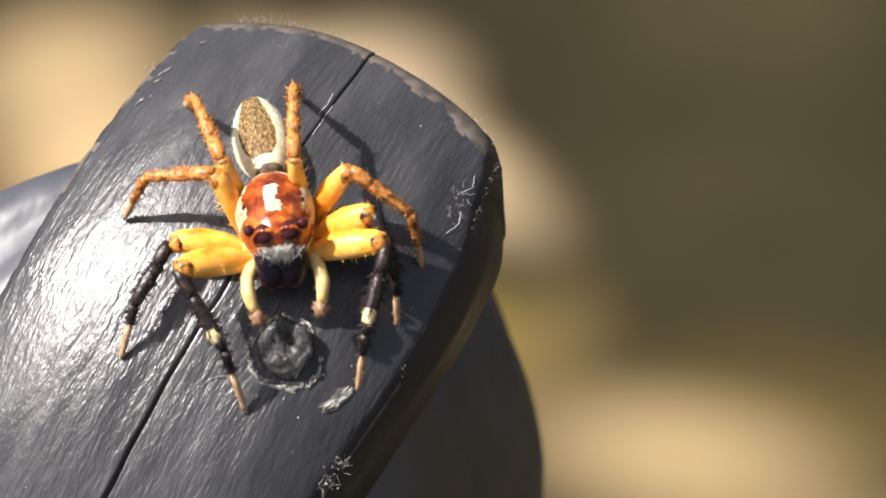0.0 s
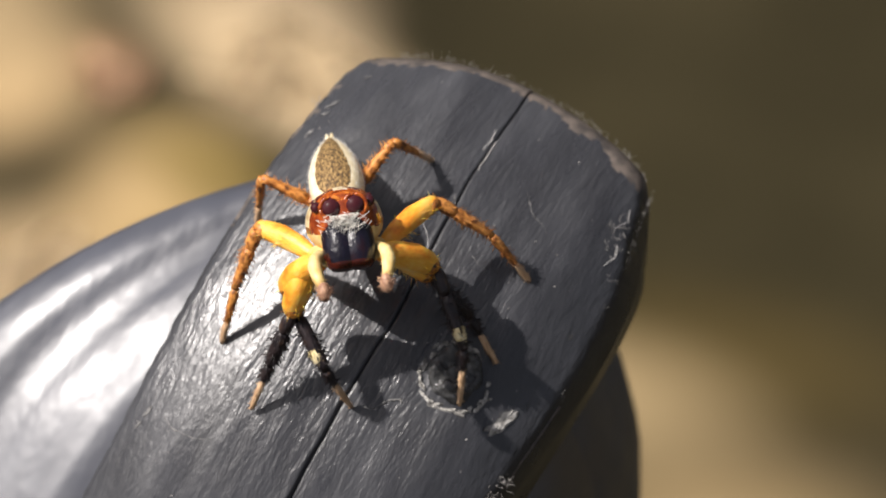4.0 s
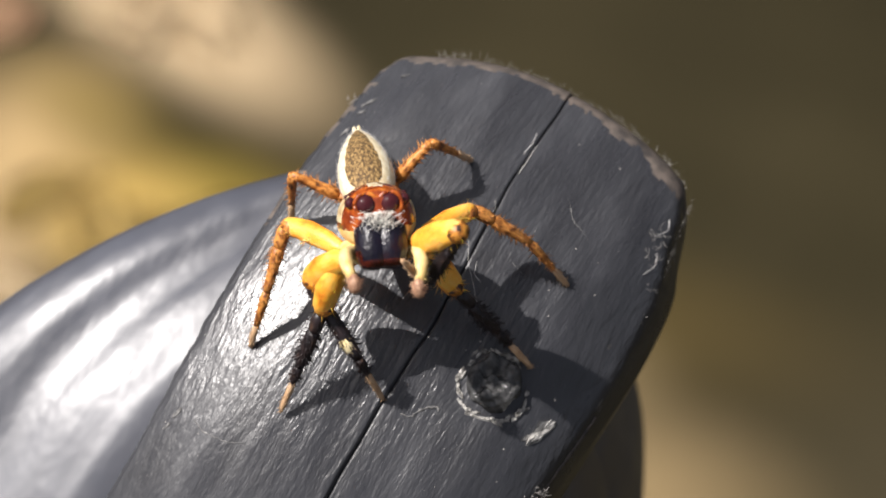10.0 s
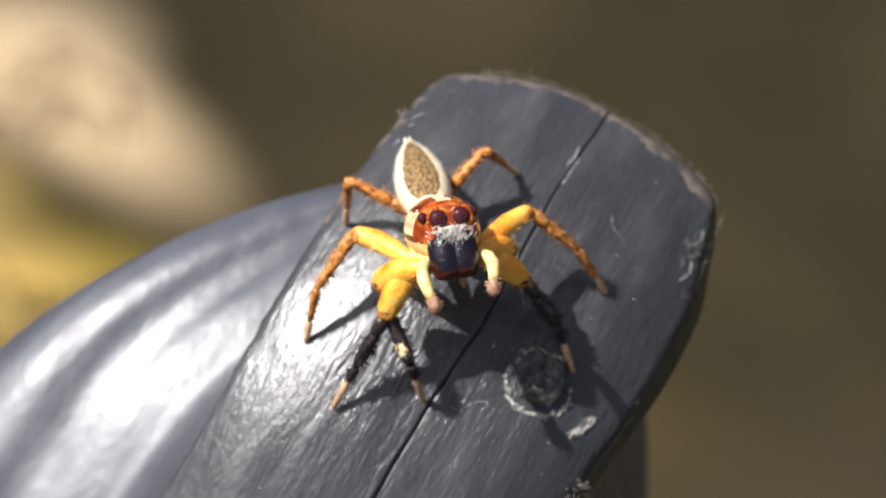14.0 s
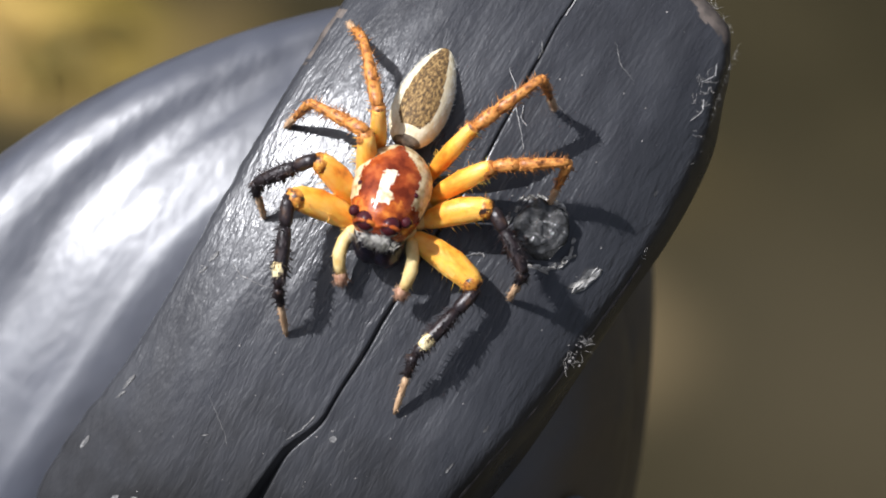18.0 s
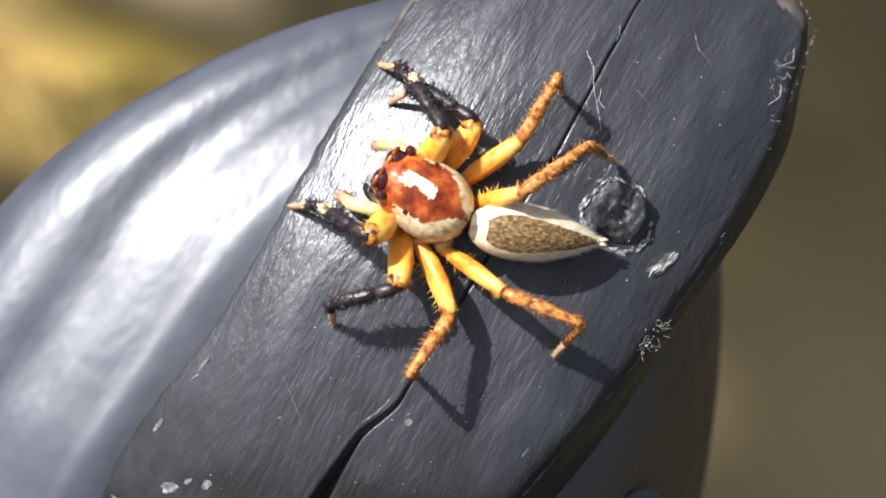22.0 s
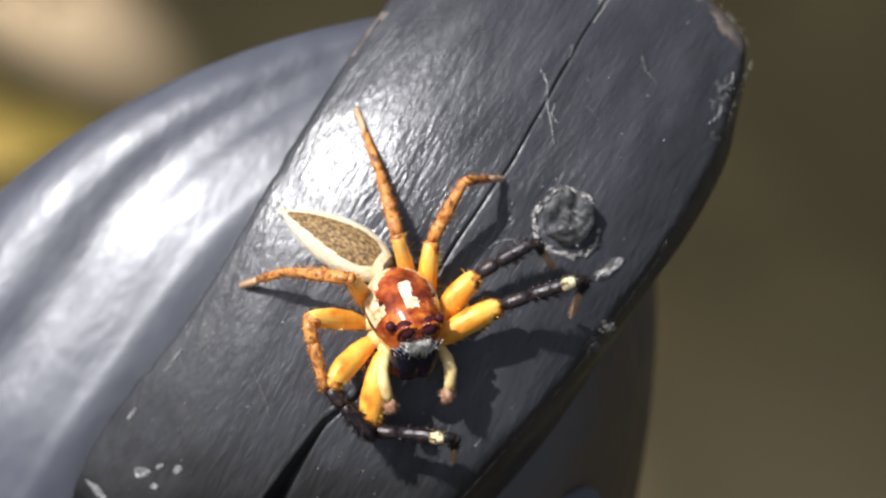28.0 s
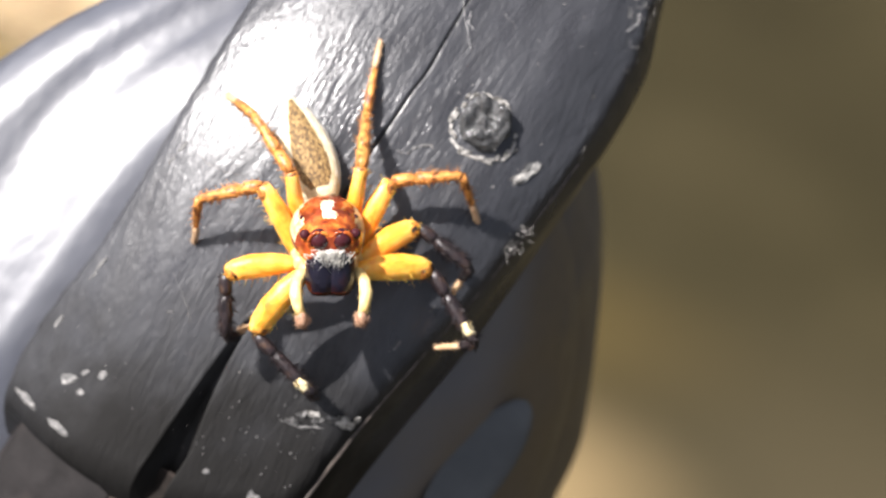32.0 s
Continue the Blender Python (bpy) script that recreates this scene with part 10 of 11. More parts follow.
    walk(body["R3 tibia"], [(0,P(1.46,-0.6,1.15,-13,-2,-110)), (0.25,P(1.57,-0.7,1.11,-5,-1,-106)), (0.5,P(1.49,-0.74,1.12,-34,2,-108)), (0.75,P(1.53,-0.71,1.12,-31,1,-106)), (1,P(1.44,-0.65,1.15,-34,0,-106)), (1.25,P(2.14,-0.73,0.85,-32,-18,-86)), (1.5,P(2.24,-1.95,-0.04,-67,-28,-69)), (1.75,P(2.2,-1.96,-0.02,-68,-30,-67)), (2,P(2.2,-1.97,-0.03,-72,-31,-67)), (4,P(2.42,-1.85,-0.14,-78,-32,-59)), (4.5,P(2.4,-1.86,-0.13,-79,-31,-59)), (6.5,P(2.47,-1.87,-0.26,-85,-24,-48)), (9,P(2.48,-1.9,-0.34,-85,-23,-47)), (13,P(2.43,-1.91,-0.26,-85,-22,-48)), (13.25,P(2.41,-1.91,-0.24,-82,-24,-51)), (13.5,P(2.34,-1.98,-0.25,-73,-27,-60)), (13.75,P(2.29,-2.04,-0.28,-63,-28,-70)), (14,P(2.26,-2.08,-0.31,-59,-27,-74)), (14.25,P(2.33,-1.96,-0.2,-51,-15,-76)), (14.5,P(2.41,-1.69,0.09,-48,-3,-78)), (14.75,P(2.42,-1.64,0.14,-47,-3,-78)), (15,P(2.43,-1.54,0.22,-46,-1,-78)), (15.25,P(2.47,-1.29,0.37,-44,1,-78)), (15.5,P(2.45,-1.15,0.48,-42,2,-80)), (15.75,P(2.42,-0.98,0.57,-39,4,-81)), (16,P(2.4,-1.01,0.58,-38,5,-82)), (16.25,P(2.39,-1.04,0.57,-38,7,-83)), (16.5,P(2.38,-1.05,0.58,-38,6,-83)), (16.75,P(2.27,-0.91,0.72,-39,3,-82)), (17,P(2.13,-0.77,0.85,-42,-1,-82)), (17.25,P(1.9,-1.05,0.89,-9,11,-95)), (17.5,P(1.61,-1.32,0.9,-21,16,-115)), (17.75,P(1.36,-1.14,1.04,-10,15,-113)), (18,P(0.93,-0.98,1.13,-18,17,-118)), (18.25,P(1.21,-1.16,1.06,-18,12,-132)), (18.5,P(1.42,-1.13,1.03,-28,3,-146)), (18.75,P(1.64,-1.21,0.94,-30,2,-147)), (19,P(1.74,-1.14,0.93,-38,0,-147)), (19.25,P(1.36,-1.39,0.93,-37,14,-147)), (19.5,P(0.83,-1.31,1.01,-34,23,-146)), (19.75,P(0.76,-1.39,0.96,-10,24,-126)), (20,P(0.36,-1.59,0.76,-7,23,-114)), (20.25,P(0.62,-1.79,0.68,-6,20,-102)), (20.5,P(0.77,-1.82,0.68,-12,21,-96)), (20.75,P(1.23,-1.86,0.64,31,15,-81)), (21,P(1.27,-2.02,0.47,29,17,-99)), (21.25,P(1.58,-1.96,0.44,28,13,-105)), (21.5,P(1.36,-1.78,0.68,7,12,-105)), (21.75,P(2.43,-1.54,0.22,42,9,-97)), (22,P(2.78,-1.26,-0.02,31,10,-83)), (22.25,P(3.06,-0.85,-0.32,46,17,-61)), (22.5,P(3.23,-0.57,-0.89,29,8,-67)), (22.75,P(3.19,-0.79,-0.77,26,9,-70)), (23,P(3.1,-1.03,-0.63,21,9,-74)), (23.25,P(1.75,-1.46,-2.93,-7,3,-61)), (23.5,P(0.65,-2.51,-0.34,-31,-39,-84)), (23.75,P(0.95,-2.6,-0.59,-32,-25,-60)), (24,P(1.29,-2.61,-0.81,-37,-32,-68)), (24.25,P(1.14,-2.61,-0.67,-46,-21,-55)), (24.5,P(0.92,-2.56,-0.45,-57,-14,-51)), (24.75,P(0.98,-2.57,-0.49,-55,-12,-47)), (25,P(1.16,-2.58,-0.54,-56,-9,-41)), (25.25,P(1.43,-2.55,-0.61,-56,-5,-34)), (25.5,P(1.76,-2.49,-0.83,-56,0,-27)), (25.75,P(2.07,-2.36,-1.09,-55,4,-21)), (26,P(2.29,-2.2,-1.32,-55,8,-17)), (26.25,P(2.41,-2.09,-1.46,-56,10,-15)), (26.5,P(2.45,-2.04,-1.51,-57,11,-14)), (26.75,P(2.47,-2.04,-1.46,-56,9,-16)), (27,P(2.48,-2.04,-1.41,-56,7,-18)), (27.25,P(2.63,-1.91,-1.22,-35,11,-3)), (27.5,P(2.63,-1.92,-0.96,-42,-3,-12)), (27.75,P(2.85,-1.52,-1.65,10,23,47)), (28,P(2.92,-0.02,0.06,-47,27,-20)), (28.25,P(2.73,-0.34,0.38,-33,19,-41)), (28.5,P(2.57,-0.45,0.55,-34,15,-53)), (28.75,P(2.59,-0.38,0.53,-33,15,-52)), (29,P(2.61,-0.32,0.51,-31,15,-51)), (29.25,P(2.64,-0.31,0.48,-33,14,-50)), (29.5,P(2.68,-0.31,0.44,-36,14,-50)), (29.75,P(2.46,-0.32,0.65,-38,9,-53)), (30,P(2.24,-0.33,0.82,-39,4,-55)), (30.25,P(1.81,-0.34,1.05,-11,-7,-83)), (30.5,P(1.44,-1.69,0.72,-8,-3,-101)), (30.75,P(1.67,-1.9,0.46,-11,-10,-104)), (31,P(1.88,-1.81,0.43,-18,-17,-103)), (31.25,P(2.04,-1.73,0.4,-21,-26,-105)), (31.5,P(2.11,-1.7,0.38,-27,-34,-103)), (31.75,P(2.1,-1.39,0.62,-26,-19,-100)), (32,P(1.89,-0.85,0.96,-22,-9,-103))])
    walk(body["R3 metatarsus"], [(0,P(3.37,-1.32,0.67,-71,20,-159)), (0.25,P(3.57,-1.29,0.92,-107,14,101)), (0.5,P(3.15,-1.23,-0.06,-58,8,-118)), (0.75,P(3.26,-1.2,0.04,-62,10,-128)), (1,P(3.12,-1.13,-0.02,-59,8,-117)), (1.25,P(3.94,-0.95,-0.21,-85,23,123)), (1.5,P(3.34,-2.5,-1.75,-71,-33,-82)), (1.75,P(3.31,-2.55,-1.71,-71,-34,-89)), (2,P(3.2,-2.68,-1.73,-72,-36,-87)), (4,P(3.33,-2.57,-1.89,-79,-37,-78)), (4.5,P(3.31,-2.57,-1.89,-79,-37,-78)), (6.5,P(3.19,-2.39,-2.16,-89,-36,-63)), (9,P(3.18,-2.37,-2.26,-89,-36,-63)), (13,P(3.09,-2.39,-2.2,-88,-37,-66)), (13.25,P(3.18,-2.39,-2.14,-83,-36,-77)), (13.5,P(3.33,-2.45,-2.04,-71,-29,-103)), (13.75,P(3.48,-2.53,-1.94,-64,-18,-126)), (14,P(3.53,-2.58,-1.9,-63,-14,-133)), (14.25,P(3.71,-2.04,-1.78,-68,-1,-156)), (14.5,P(3.8,-1.48,-1.47,-76,4,-166)), (14.75,P(3.83,-1.41,-1.41,-75,4,-169)), (15,P(3.86,-1.26,-1.3,-76,4,-172)), (15.25,P(3.94,-0.98,-1.09,-77,4,-176)), (15.5,P(3.98,-0.82,-0.92,-80,3,-179)), (15.75,P(4.02,-0.65,-0.75,-81,4,179)), (16,P(4.03,-0.66,-0.7,-83,4,177)), (16.25,P(4.01,-0.69,-0.72,-85,4,178)), (16.5,P(4,-0.7,-0.71,-87,4,178)), (16.75,P(3.87,-0.63,-0.61,-85,6,177)), (17,P(3.68,-0.59,-0.55,-83,8,-179)), (17.25,P(3.97,-1.16,0.55,-90,6,138)), (17.5,P(3.48,-1.95,0.19,-83,22,-164)), (17.75,P(3.31,-1.85,0.7,-96,17,159)), (18,P(2.78,-1.75,0.52,-73,17,-132)), (18.25,P(2.79,-2.4,0.44,-76,12,-138)), (18.5,P(2.5,-2.64,0.05,-68,5,-140)), (18.75,P(2.65,-2.71,-0.12,-73,3,-135)), (19,P(2.63,-2.53,-0.37,-73,4,-134)), (19.25,P(2.54,-2.62,-0.3,-80,13,-147)), (19.5,P(2.19,-2.49,-0.07,-76,21,-160)), (19.75,P(2.51,-2.5,0.64,-87,22,167)), (20,P(2.31,-2.34,0.51,-46,34,-150)), (20.25,P(2.68,-2.16,0.49,-65,36,-165)), (20.5,P(2.83,-1.89,0.26,-71,33,-165)), (20.75,P(3.04,-1.86,1.69,-94,11,140)), (21,P(3.04,-2.59,1.45,-92,6,149)), (21.25,P(3.32,-2.67,1.38,-85,11,176)), (21.5,P(3.36,-2.36,0.92,-61,4,-143)), (21.75,P(3.96,-1.94,1.6,-82,17,-173)), (22,P(4.59,-1.21,1.05,-83,5,-165)), (22.25,P(4.54,-0.51,1.14,-76,10,-154)), (22.5,P(4.98,0.03,0.12,-72,12,-154)), (22.75,P(5,-0.28,0.15,-74,10,-160)), (23,P(5.01,-0.59,0.12,-76,9,-171)), (23.25,P(3.56,-0.43,-3.19,-33,-12,140)), (23.5,P(2.51,-3.01,-1.19,-8,19,144)), (23.75,P(2.73,-2.11,-1.59,-17,10,166)), (24,P(3.09,-2.6,-1.9,-26,10,-178)), (24.25,P(2.64,-2.19,-2.08,-31,6,-175)), (24.5,P(2.08,-2.16,-2.15,-39,1,-167)), (24.75,P(2.1,-2.02,-2.18,-40,1,-166)), (25,P(2.15,-1.87,-2.26,-43,-2,-159)), (25.25,P(2.21,-1.67,-2.35,-48,-5,-151)), (25.5,P(2.31,-1.43,-2.57,-52,-10,-140)), (25.75,P(2.38,-1.19,-2.81,-56,-14,-130)), (26,P(2.4,-0.98,-3.02,-60,-17,-121)), (26.25,P(2.4,-0.88,-3.18,-62,-19,-113)), (26.5,P(2.42,-0.85,-3.25,-64,-21,-110)), (26.75,P(2.52,-0.84,-3.19,-60,-20,-117)), (27,P(2.62,-0.86,-3.15,-56,-19,-123)), (27.25,P(2.49,-0.18,-2.4,-58,-8,-123)), (27.5,P(3.02,-0.39,-2.35,-54,1,-121)), (27.75,P(1.43,0,-1.32,-79,-4,-110)), (28,P(2.76,1.55,-1.32,-48,-31,-177)), (28.25,P(3.6,1.23,-0.71,-61,-27,170)), (28.5,P(3.77,0.85,-0.6,-86,-16,172)), (28.75,P(3.79,0.94,-0.58,-84,-17,171)), (29,P(3.83,1.04,-0.54,-84,-18,171)), (29.25,P(3.8,1.03,-0.64,-84,-17,174)), (29.5,P(3.78,1.02,-0.76,-85,-16,177)), (29.75,P(3.65,0.85,-0.63,-78,-15,165)), (30,P(3.53,0.68,-0.48,-72,-12,156)), (30.25,P(3.86,-0.14,0.64,-68,9,129)), (30.5,P(3.48,-2.1,0.44,-77,27,154)), (30.75,P(3.65,-2.45,0.06,-69,24,159)), (31,P(3.78,-2.46,-0.18,-60,20,170)), (31.25,P(3.85,-2.55,-0.27,-56,20,170)), (31.5,P(3.8,-2.64,-0.43,-50,-17,-142)), (31.75,P(3.91,-2.01,-0.25,-73,24,137)), (32,P(3.77,-1.41,0.2,-84,18,120))])
    walk(body["R4 femur"], [(0,P(0.75,-1,-1.08,91,-11,-166)), (0.25,P(0.75,-1,-1.08,70,-9,-164)), (0.5,P(0.75,-1,-1.08,84,-6,-163)), (0.75,P(0.75,-1,-1.08,83,-6,-162)), (1,P(0.75,-1,-1.08,86,-7,-162)), (1.25,P(0.75,-1,-1.08,55,23,-148)), (1.5,P(0.75,-1,-1.08,58,65,-140)), (1.75,P(0.75,-1,-1.08,61,65,-138)), (2,P(0.75,-1,-1.08,63,64,-137)), (4,P(0.75,-1,-1.08,61,64,-135)), (4.5,P(0.75,-1,-1.08,61,64,-135)), (6.5,P(0.75,-1,-1.08,57,62,-142)), (9,P(0.75,-1,-1.08,54,63,-144)), (13,P(0.75,-1,-1.08,55,62,-144)), (13.25,P(0.75,-1,-1.08,55,62,-145)), (13.5,P(0.75,-1,-1.08,51,62,-147)), (13.75,P(0.75,-1,-1.08,49,62,-149)), (14,P(0.75,-1,-1.08,48,62,-150)), (14.25,P(0.75,-0.99,-1.07,43,39,-172)), (14.5,P(0.75,-1,-1.08,82,-3,-154)), (14.75,P(0.75,-1,-1.08,82,-4,-155)), (15,P(0.75,-1,-1.08,82,-5,-155)), (15.25,P(0.75,-1,-1.08,84,-8,-154)), (15.5,P(0.75,-1,-1.08,84,-9,-153)), (15.75,P(0.75,-1,-1.08,84,-10,-153)), (16,P(0.75,-1,-1.08,81,-9,-152)), (16.25,P(0.75,-1,-1.08,79,-8,-153)), (16.5,P(0.75,-1,-1.08,79,-8,-152)), (16.75,P(0.75,-1,-1.08,83,-6,-162)), (17,P(0.75,-1,-1.08,103,-1,-170)), (17.25,P(0.75,-1,-1.08,85,-3,-167)), (17.5,P(0.75,-1,-1.08,81,-1,-164)), (17.75,P(0.75,-1,-1.08,72,2,-159)), (18,P(0.75,-1,-1.08,74,6,-157)), (18.25,P(0.75,-1,-1.08,54,1,-163)), (18.5,P(0.75,-1,-1.08,75,-2,-169)), (18.75,P(0.75,-1,-1.08,68,-5,-166)), (19,P(0.75,-1,-1.08,65,-9,-162)), (19.25,P(0.75,-1,-1.08,57,-1,-172)), (19.5,P(0.75,-1,-1.08,77,9,180)), (19.75,P(0.75,-1,-1.08,73,20,-169)), (20,P(0.75,-1,-1.08,81,37,-152)), (20.25,P(0.75,-1,-1.08,55,20,-157)), (20.5,P(0.75,-1,-1.08,45,11,-175)), (20.75,P(0.75,-1,-1.08,49,14,-172)), (21,P(0.75,-1,-1.08,55,25,-173)), (21.25,P(0.75,-1,-1.08,36,11,-158)), (21.5,P(0.75,-1,-1.08,31,0,-163)), (21.75,P(0.75,-1,-1.08,40,15,-141)), (22,P(0.75,-1,-1.08,62,15,-129)), (22.25,P(0.75,-1,-1.08,47,15,-113)), (22.5,P(0.75,-1,-1.08,42,16,-110)), (22.75,P(0.75,-1,-1.08,40,17,-115)), (23,P(0.75,-1,-1.08,37,19,-121)), (23.25,P(0.75,-1,-1.08,-40,5,-179)), (23.5,P(0.75,-1,-1.08,33,17,171)), (23.75,P(0.75,-1,-1.08,30,33,174)), (24,P(0.75,-1,-1.08,34,43,178)), (24.25,P(0.75,-1,-1.08,50,58,-168)), (24.5,P(0.75,-1,-1.08,61,57,-160)), (24.75,P(0.75,-1,-1.08,56,55,-163)), (25,P(0.75,-1,-1.08,46,46,-165)), (25.25,P(0.75,-1,-1.08,36,34,-164)), (25.5,P(0.75,-1,-1.08,26,21,-159)), (25.75,P(0.75,-1,-1.08,19,17,-152)), (26,P(0.75,-1,-1.08,16,22,-147)), (26.25,P(0.75,-1,-1.08,16,28,-143)), (26.5,P(0.75,-1,-1.08,16,28,-141)), (26.75,P(0.75,-1,-1.08,17,28,-141)), (27,P(0.75,-1,-1.08,17,26,-140)), (27.25,P(0.75,-1,-1.08,6,1,-130)), (27.5,P(0.75,-1,-1.08,27,18,-143)), (27.75,P(0.75,-1,-1.08,12,-14,-135)), (28,P(0.75,-1,-1.08,79,-23,-118)), (28.25,P(0.75,-1,-1.08,74,-20,-114)), (28.5,P(0.75,-1,-1.08,69,-15,-110)), (28.75,P(0.75,-1,-1.08,69,-15,-107)), (29,P(0.75,-1,-1.08,68,-15,-105)), (29.25,P(0.75,-1,-1.08,68,-17,-105)), (29.5,P(0.75,-1,-1.08,67,-18,-106)), (29.75,P(0.75,-1,-1.08,72,-18,-120)), (30,P(0.75,-1,-1.08,83,-16,-129)), (30.25,P(0.75,-1,-1.08,86,-12,-133)), (30.5,P(0.75,-1,-1.08,68,20,-135)), (30.75,P(0.75,-1,-1.08,54,23,-142)), (31,P(0.75,-1,-1.08,53,24,-155)), (31.25,P(0.75,-1,-1.08,46,5,-164)), (31.5,P(0.75,-1,-1.08,47,-9,-172)), (31.75,P(0.75,-1,-1.08,59,-9,-166)), (32,P(0.75,-1,-1.08,92,-8,-163))])
    walk(body["R4 tibia"], [(0,P(1.22,-0.84,1.37,9,-8,-168)), (0.25,P(1.34,-1.71,1.24,28,-6,-164)), (0.5,P(1.07,-1.19,1.39,3,-2,-159)), (0.75,P(1.11,-1.22,1.38,7,-3,-160)), (1,P(1.09,-1.06,1.4,4,-4,-160)), (1.25,P(0.82,-2.63,0.81,49,9,-115)), (1.5,P(0.15,-3.25,-0.18,33,4,-90)), (1.75,P(0.09,-3.23,-0.15,36,4,-90)), (2,P(0.07,-3.2,-0.11,38,5,-88)), (4,P(0.22,-3.25,-0.12,34,4,-83)), (4.5,P(0.21,-3.24,-0.12,34,4,-83)), (6.5,P(0.16,-3.22,-0.1,30,2,-81)), (9,P(0.18,-3.25,-0.16,29,1,-81)), (13,P(0.12,-3.22,-0.11,30,1,-78)), (13.25,P(0.13,-3.22,-0.12,31,3,-79)), (13.5,P(0.15,-3.25,-0.16,33,7,-81)), (13.75,P(0.17,-3.26,-0.19,34,10,-83)), (14,P(0.19,-3.28,-0.21,35,12,-84)), (14.25,P(-0.06,-2.94,0.27,21,-14,-104)), (14.5,P(1.01,-1.27,1.39,-4,-13,-146)), (14.75,P(1.04,-1.23,1.39,-2,-14,-146)), (15,P(1.1,-1.2,1.39,-0,-13,-147)), (15.25,P(1.18,-1.07,1.38,4,-13,-147)), (15.5,P(1.24,-1.06,1.37,6,-12,-147)), (15.75,P(1.27,-1.03,1.37,9,-11,-146)), (16,P(1.27,-1.16,1.36,9,-9,-145)), (16.25,P(1.27,-1.26,1.35,7,-8,-145)), (16.5,P(1.27,-1.28,1.35,7,-7,-145)), (16.75,P(1.09,-1.2,1.39,30,-8,-157)), (17,P(0.71,-0.43,1.35,15,-2,-165)), (17.25,P(0.91,-1.19,1.41,15,-2,-163)), (17.5,P(0.9,-1.38,1.39,1,1,-161)), (17.75,P(0.97,-1.76,1.29,8,4,-158)), (18,P(0.81,-1.73,1.31,-7,7,-155)), (18.25,P(1.14,-2.41,0.95,18,2,-165)), (18.5,P(0.95,-1.63,1.33,-14,-2,-172)), (18.75,P(1.18,-1.87,1.23,-18,-5,-173)), (19,P(1.4,-1.89,1.16,-27,-9,-173)), (19.25,P(0.98,-2.33,1.02,-13,-0,-174)), (19.5,P(0.36,-1.56,1.33,-20,9,-172)), (19.75,P(0.08,-1.88,1.16,10,17,-140)), (20,P(-0.39,-2.05,0.88,11,16,-111)), (20.25,P(0.68,-2.59,0.85,72,-2,-138)), (20.5,P(0.56,-2.8,0.65,65,4,-169)), (20.75,P(0.51,-2.69,0.74,45,-5,-144)), (21,P(0.04,-2.51,0.78,5,9,-117)), (21.25,P(1.25,-2.97,0.37,45,0,-137)), (21.5,P(1.39,-3.05,0.2,31,-5,-151)), (21.75,P(1.63,-2.76,0.46,35,7,-121)), (22,P(1.29,-2.17,1.06,-3,3,-110)), (22.25,P(2.13,-2.11,0.69,15,5,-88)), (22.5,P(2.35,-2.05,0.52,-4,6,-77)), (22.75,P(2.31,-2.23,0.44,-3,6,-80)), (23,P(2.22,-2.45,0.34,-0,6,-81)), (23.25,P(0.92,-2.92,-2.68,21,-7,-55)), (23.5,P(0.01,-3.01,0.21,65,-38,-163)), (23.75,P(-0.14,-3.1,-0.05,74,-45,-143)), (24,P(-0.27,-3.05,-0.07,60,-41,-144)), (24.25,P(-0.51,-2.91,-0.07,54,-46,-125)), (24.5,P(-0.57,-2.76,0.11,37,-43,-124)), (24.75,P(-0.45,-2.84,0.11,34,-45,-118)), (25,P(-0.05,-3.02,0.16,25,-46,-105)), (25.25,P(0.53,-3.18,0.13,9,-44,-83)), (25.5,P(1.19,-3.24,-0.06,-11,-33,-56)), (25.75,P(1.64,-3.2,-0.29,-22,-15,-36)), (26,P(1.84,-3.15,-0.44,-23,-1,-24)), (26.25,P(1.94,-3.11,-0.48,-22,7,-18)), (26.5,P(2.02,-3.07,-0.48,-23,9,-15)), (26.75,P(2,-3.07,-0.44,-23,10,-17)), (27,P(2.02,-3.05,-0.41,-24,10,-19)), (27.25,P(2.64,-2.61,-0.81,54,-13,20)), (27.5,P(1.79,-2.99,0.01,78,-21,-121)), (27.75,P(2.56,-2.65,-0.58,66,-3,-148)), (28,P(1.64,-0.37,1.17,-28,-24,-123)), (28.25,P(1.73,-0.53,1.17,-20,-20,-119)), (28.5,P(1.78,-0.74,1.18,-23,-15,-112)), (28.75,P(1.79,-0.7,1.17,-22,-15,-110)), (29,P(1.79,-0.67,1.17,-22,-15,-109)), (29.25,P(1.83,-0.61,1.14,-20,-17,-110)), (29.5,P(1.88,-0.58,1.11,-21,-19,-110)), (29.75,P(1.8,-0.75,1.17,7,-18,-124)), (30,P(1.4,-0.66,1.31,-0,-15,-128)), (30.25,P(1.24,-0.77,1.36,19,-12,-122)), (30.5,P(0.83,-2.23,1.09,16,-3,-109)), (30.75,P(1.06,-2.63,0.79,51,-15,-116)), (31,P(0.66,-2.71,0.74,46,-18,-121)), (31.25,P(1.07,-2.7,0.72,62,-26,-141)), (31.5,P(1.26,-2.65,0.73,66,-31,-154)), (31.75,P(1.39,-2.18,1.03,57,-21,-155)), (32,P(1.06,-0.83,1.4,25,-12,-156))])
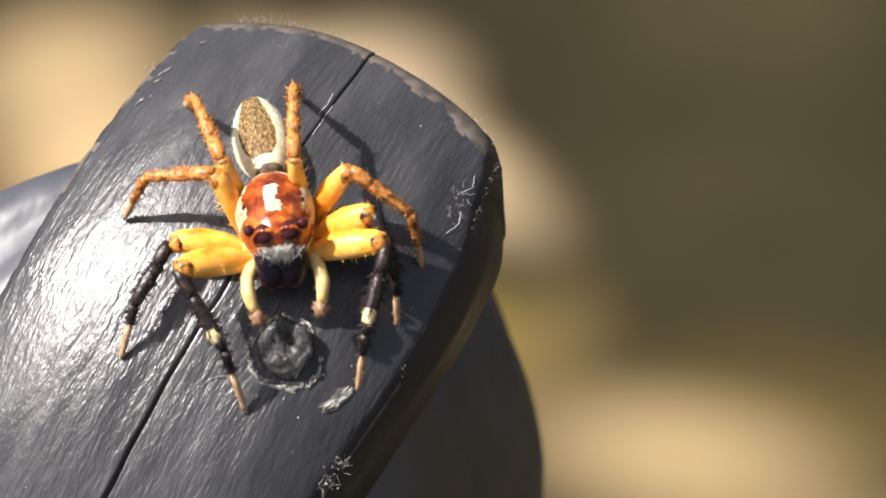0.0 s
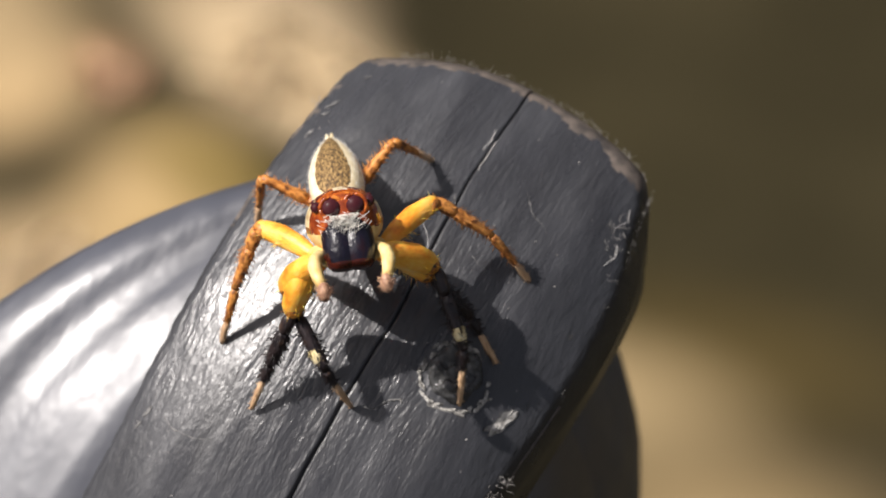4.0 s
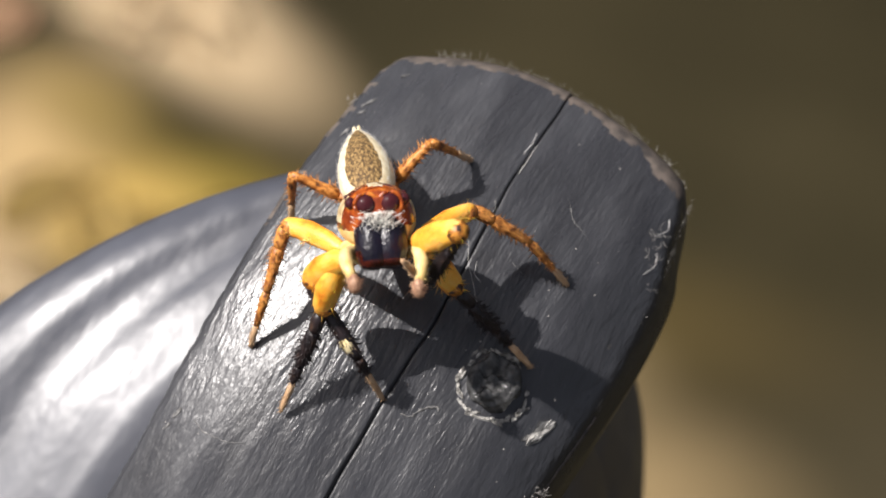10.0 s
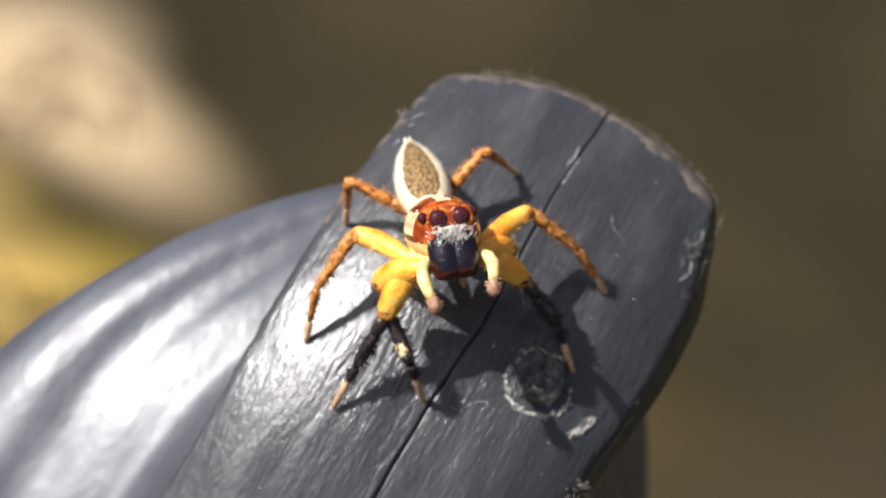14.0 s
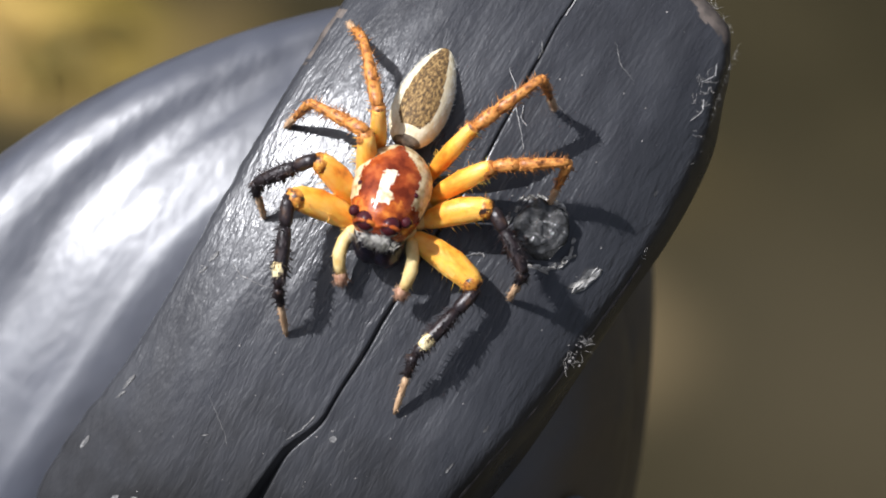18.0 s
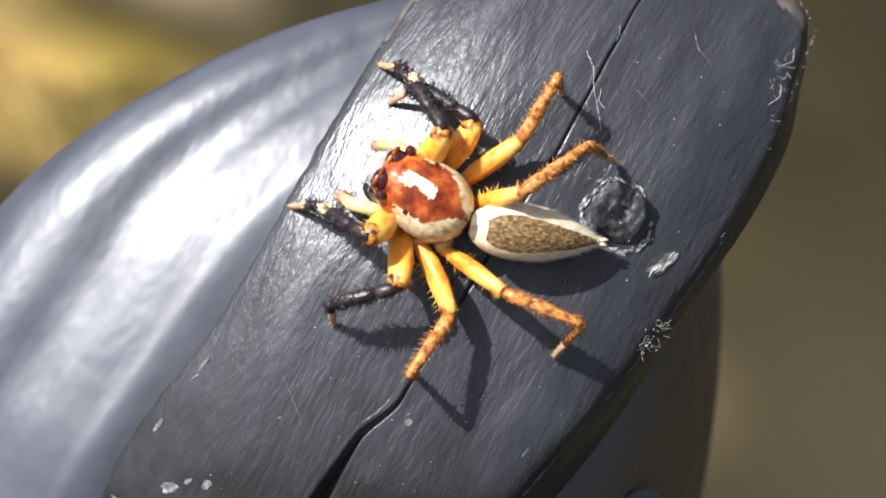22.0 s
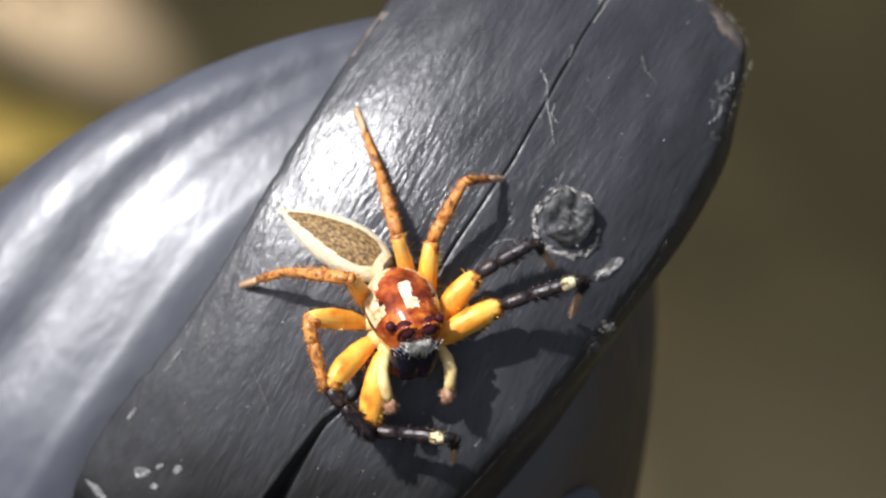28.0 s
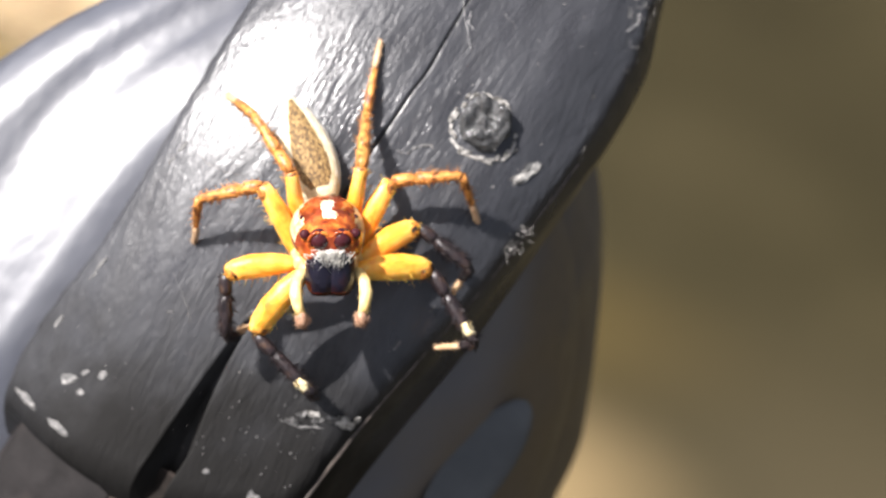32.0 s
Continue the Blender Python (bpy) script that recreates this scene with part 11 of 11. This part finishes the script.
    walk(body["R4 metatarsus"], [(0,P(1.75,-3.04,1.75,-46,-7,-161)), (0.25,P(2.02,-3.64,2.3,-58,-9,-154)), (0.5,P(1.88,-3.34,1.51,-49,-0,-160)), (0.75,P(1.92,-3.36,1.65,-50,-2,-160)), (1,P(1.88,-3.21,1.56,-46,-3,-160)), (1.25,P(2.07,-3.52,2.53,-87,22,119)), (1.5,P(2.07,-3.35,1.08,-58,43,145)), (1.75,P(1.96,-3.32,1.2,-58,41,145)), (2,P(1.88,-3.27,1.31,-57,40,145)), (4,P(2.13,-3.11,1.15,-51,37,153)), (4.5,P(2.11,-3.11,1.16,-51,37,153)), (6.5,P(2.14,-2.96,1.05,-49,29,155)), (9,P(2.16,-2.95,0.96,-49,29,154)), (13,P(2.07,-2.82,1.04,-43,29,155)), (13.25,P(2.08,-2.89,1.06,-45,29,154)), (13.5,P(2.09,-3.11,1.07,-47,28,151)), (13.75,P(2.08,-3.25,1.09,-50,29,149)), (14,P(2.08,-3.33,1.09,-52,28,148)), (14.25,P(2.07,-3.27,1.07,-65,29,137)), (14.5,P(2.25,-3.2,1.22,-115,11,23)), (14.75,P(2.29,-3.16,1.3,-115,12,23)), (15,P(2.36,-3.13,1.37,-113,11,23)), (15.25,P(2.46,-2.98,1.53,-110,12,24)), (15.5,P(2.53,-2.95,1.6,-107,12,27)), (15.75,P(2.59,-2.88,1.73,-106,11,30)), (16,P(2.61,-2.99,1.71,-102,11,34)), (16.25,P(2.62,-3.1,1.64,-100,10,37)), (16.5,P(2.62,-3.12,1.63,-100,10,39)), (16.75,P(2.02,-2.96,2.54,-113,8,23)), (17,P(1.3,-2.57,1.95,-40,1,-168)), (17.25,P(1.59,-3.31,2.01,-50,1,-165)), (17.5,P(1.65,-3.55,1.41,-46,4,-162)), (17.75,P(1.81,-3.87,1.62,-54,5,-159)), (18,P(1.82,-3.78,1.05,-51,8,-156)), (18.25,P(1.71,-4.53,1.64,-73,1,-157)), (18.5,P(1.25,-3.85,0.77,-65,-1,-168)), (18.75,P(1.39,-4.05,0.53,-72,-4,-163)), (19,P(1.49,-3.95,0.13,-74,-6,-160)), (19.25,P(1.21,-4.56,0.5,-86,1,-169)), (19.5,P(0.76,-3.68,0.55,-60,8,180)), (19.75,P(1.45,-3.68,1.54,-71,22,170)), (20,P(1.67,-2.97,1.31,-29,34,-148)), (20.25,P(1.21,-3.07,3.03,-70,47,139)), (20.5,P(0.62,-3.79,2.72,-26,15,173)), (20.75,P(1.58,-3.92,2.37,-37,8,177)), (21,P(2.06,-3.59,0.99,-27,10,-164)), (21.25,P(2.34,-4.17,2.01,-62,24,157)), (21.5,P(2.44,-4.71,1.4,-73,-3,168)), (21.75,P(3.16,-3.88,1.76,-83,13,140)), (22,P(3.46,-2.94,0.94,-70,13,-175)), (22.25,P(4.35,-2.09,1.28,-82,8,141)), (22.5,P(4.59,-1.52,0.35,-78,9,153)), (22.75,P(4.56,-1.81,0.31,-78,8,147)), (23,P(4.49,-2.1,0.32,-78,9,143)), (23.25,P(2.62,-1.61,-1.85,-46,2,129)), (23.5,P(1.52,-3.58,1.85,-96,44,42)), (23.75,P(1.5,-2.65,1.51,-75,50,85)), (24,P(1.46,-3.2,1.43,-96,51,66)), (24.25,P(1.37,-2.6,1.22,-75,53,93)), (24.5,P(1.48,-3,1.13,-77,52,87)), (24.75,P(1.65,-2.94,1.03,-70,52,92)), (25,P(2.14,-2.86,0.84,-56,47,103)), (25.25,P(2.75,-2.64,0.39,-35,40,122)), (25.5,P(3.2,-2.18,-0.44,-13,25,141)), (25.75,P(3.09,-1.61,-1.12,-2,7,160)), (26,P(2.72,-1.23,-1.35,-2,-6,175)), (26.25,P(2.49,-1.05,-1.35,-5,-13,-174)), (26.5,P(2.45,-0.99,-1.36,-6,-15,-171)), (26.75,P(2.46,-1,-1.33,-6,-16,-172)), (27,P(2.53,-1.01,-1.33,-3,-16,-173)), (27.25,P(1.77,-1.5,1,-29,-12,-145)), (27.5,P(2.62,-2.54,2.11,-33,20,-148)), (27.75,P(3.17,-3.38,1.51,-93,-9,0)), (28,P(3.1,-1.84,0.18,-64,-32,-96)), (28.25,P(3.48,-1.82,0.42,-68,-29,-87)), (28.5,P(3.67,-1.73,0.32,-57,-20,-95)), (28.75,P(3.72,-1.65,0.35,-60,-21,-90)), (29,P(3.74,-1.56,0.33,-61,-21,-87)), (29.25,P(3.78,-1.56,0.38,-65,-24,-82)), (29.5,P(3.8,-1.57,0.33,-67,-26,-78)), (29.75,P(3.75,-1.95,1.44,-84,-33,-58)), (30,P(3.2,-2.09,1.29,-45,-19,-119)), (30.25,P(3.16,-1.79,2.09,-33,-0,-137)), (30.5,P(2.93,-2.94,1.71,-26,25,-140)), (30.75,P(2.56,-2.87,2.51,-14,41,-143)), (31,P(2.29,-3.1,2.31,9,8,-134)), (31.25,P(2.43,-2.98,2.56,-1,-7,-151)), (31.5,P(2.63,-3.05,2.53,-7,-24,-162)), (31.75,P(2.56,-3.03,2.82,-25,-18,-158)), (32,P(2.09,-2.66,2.34,-13,-11,-159))])


motions()
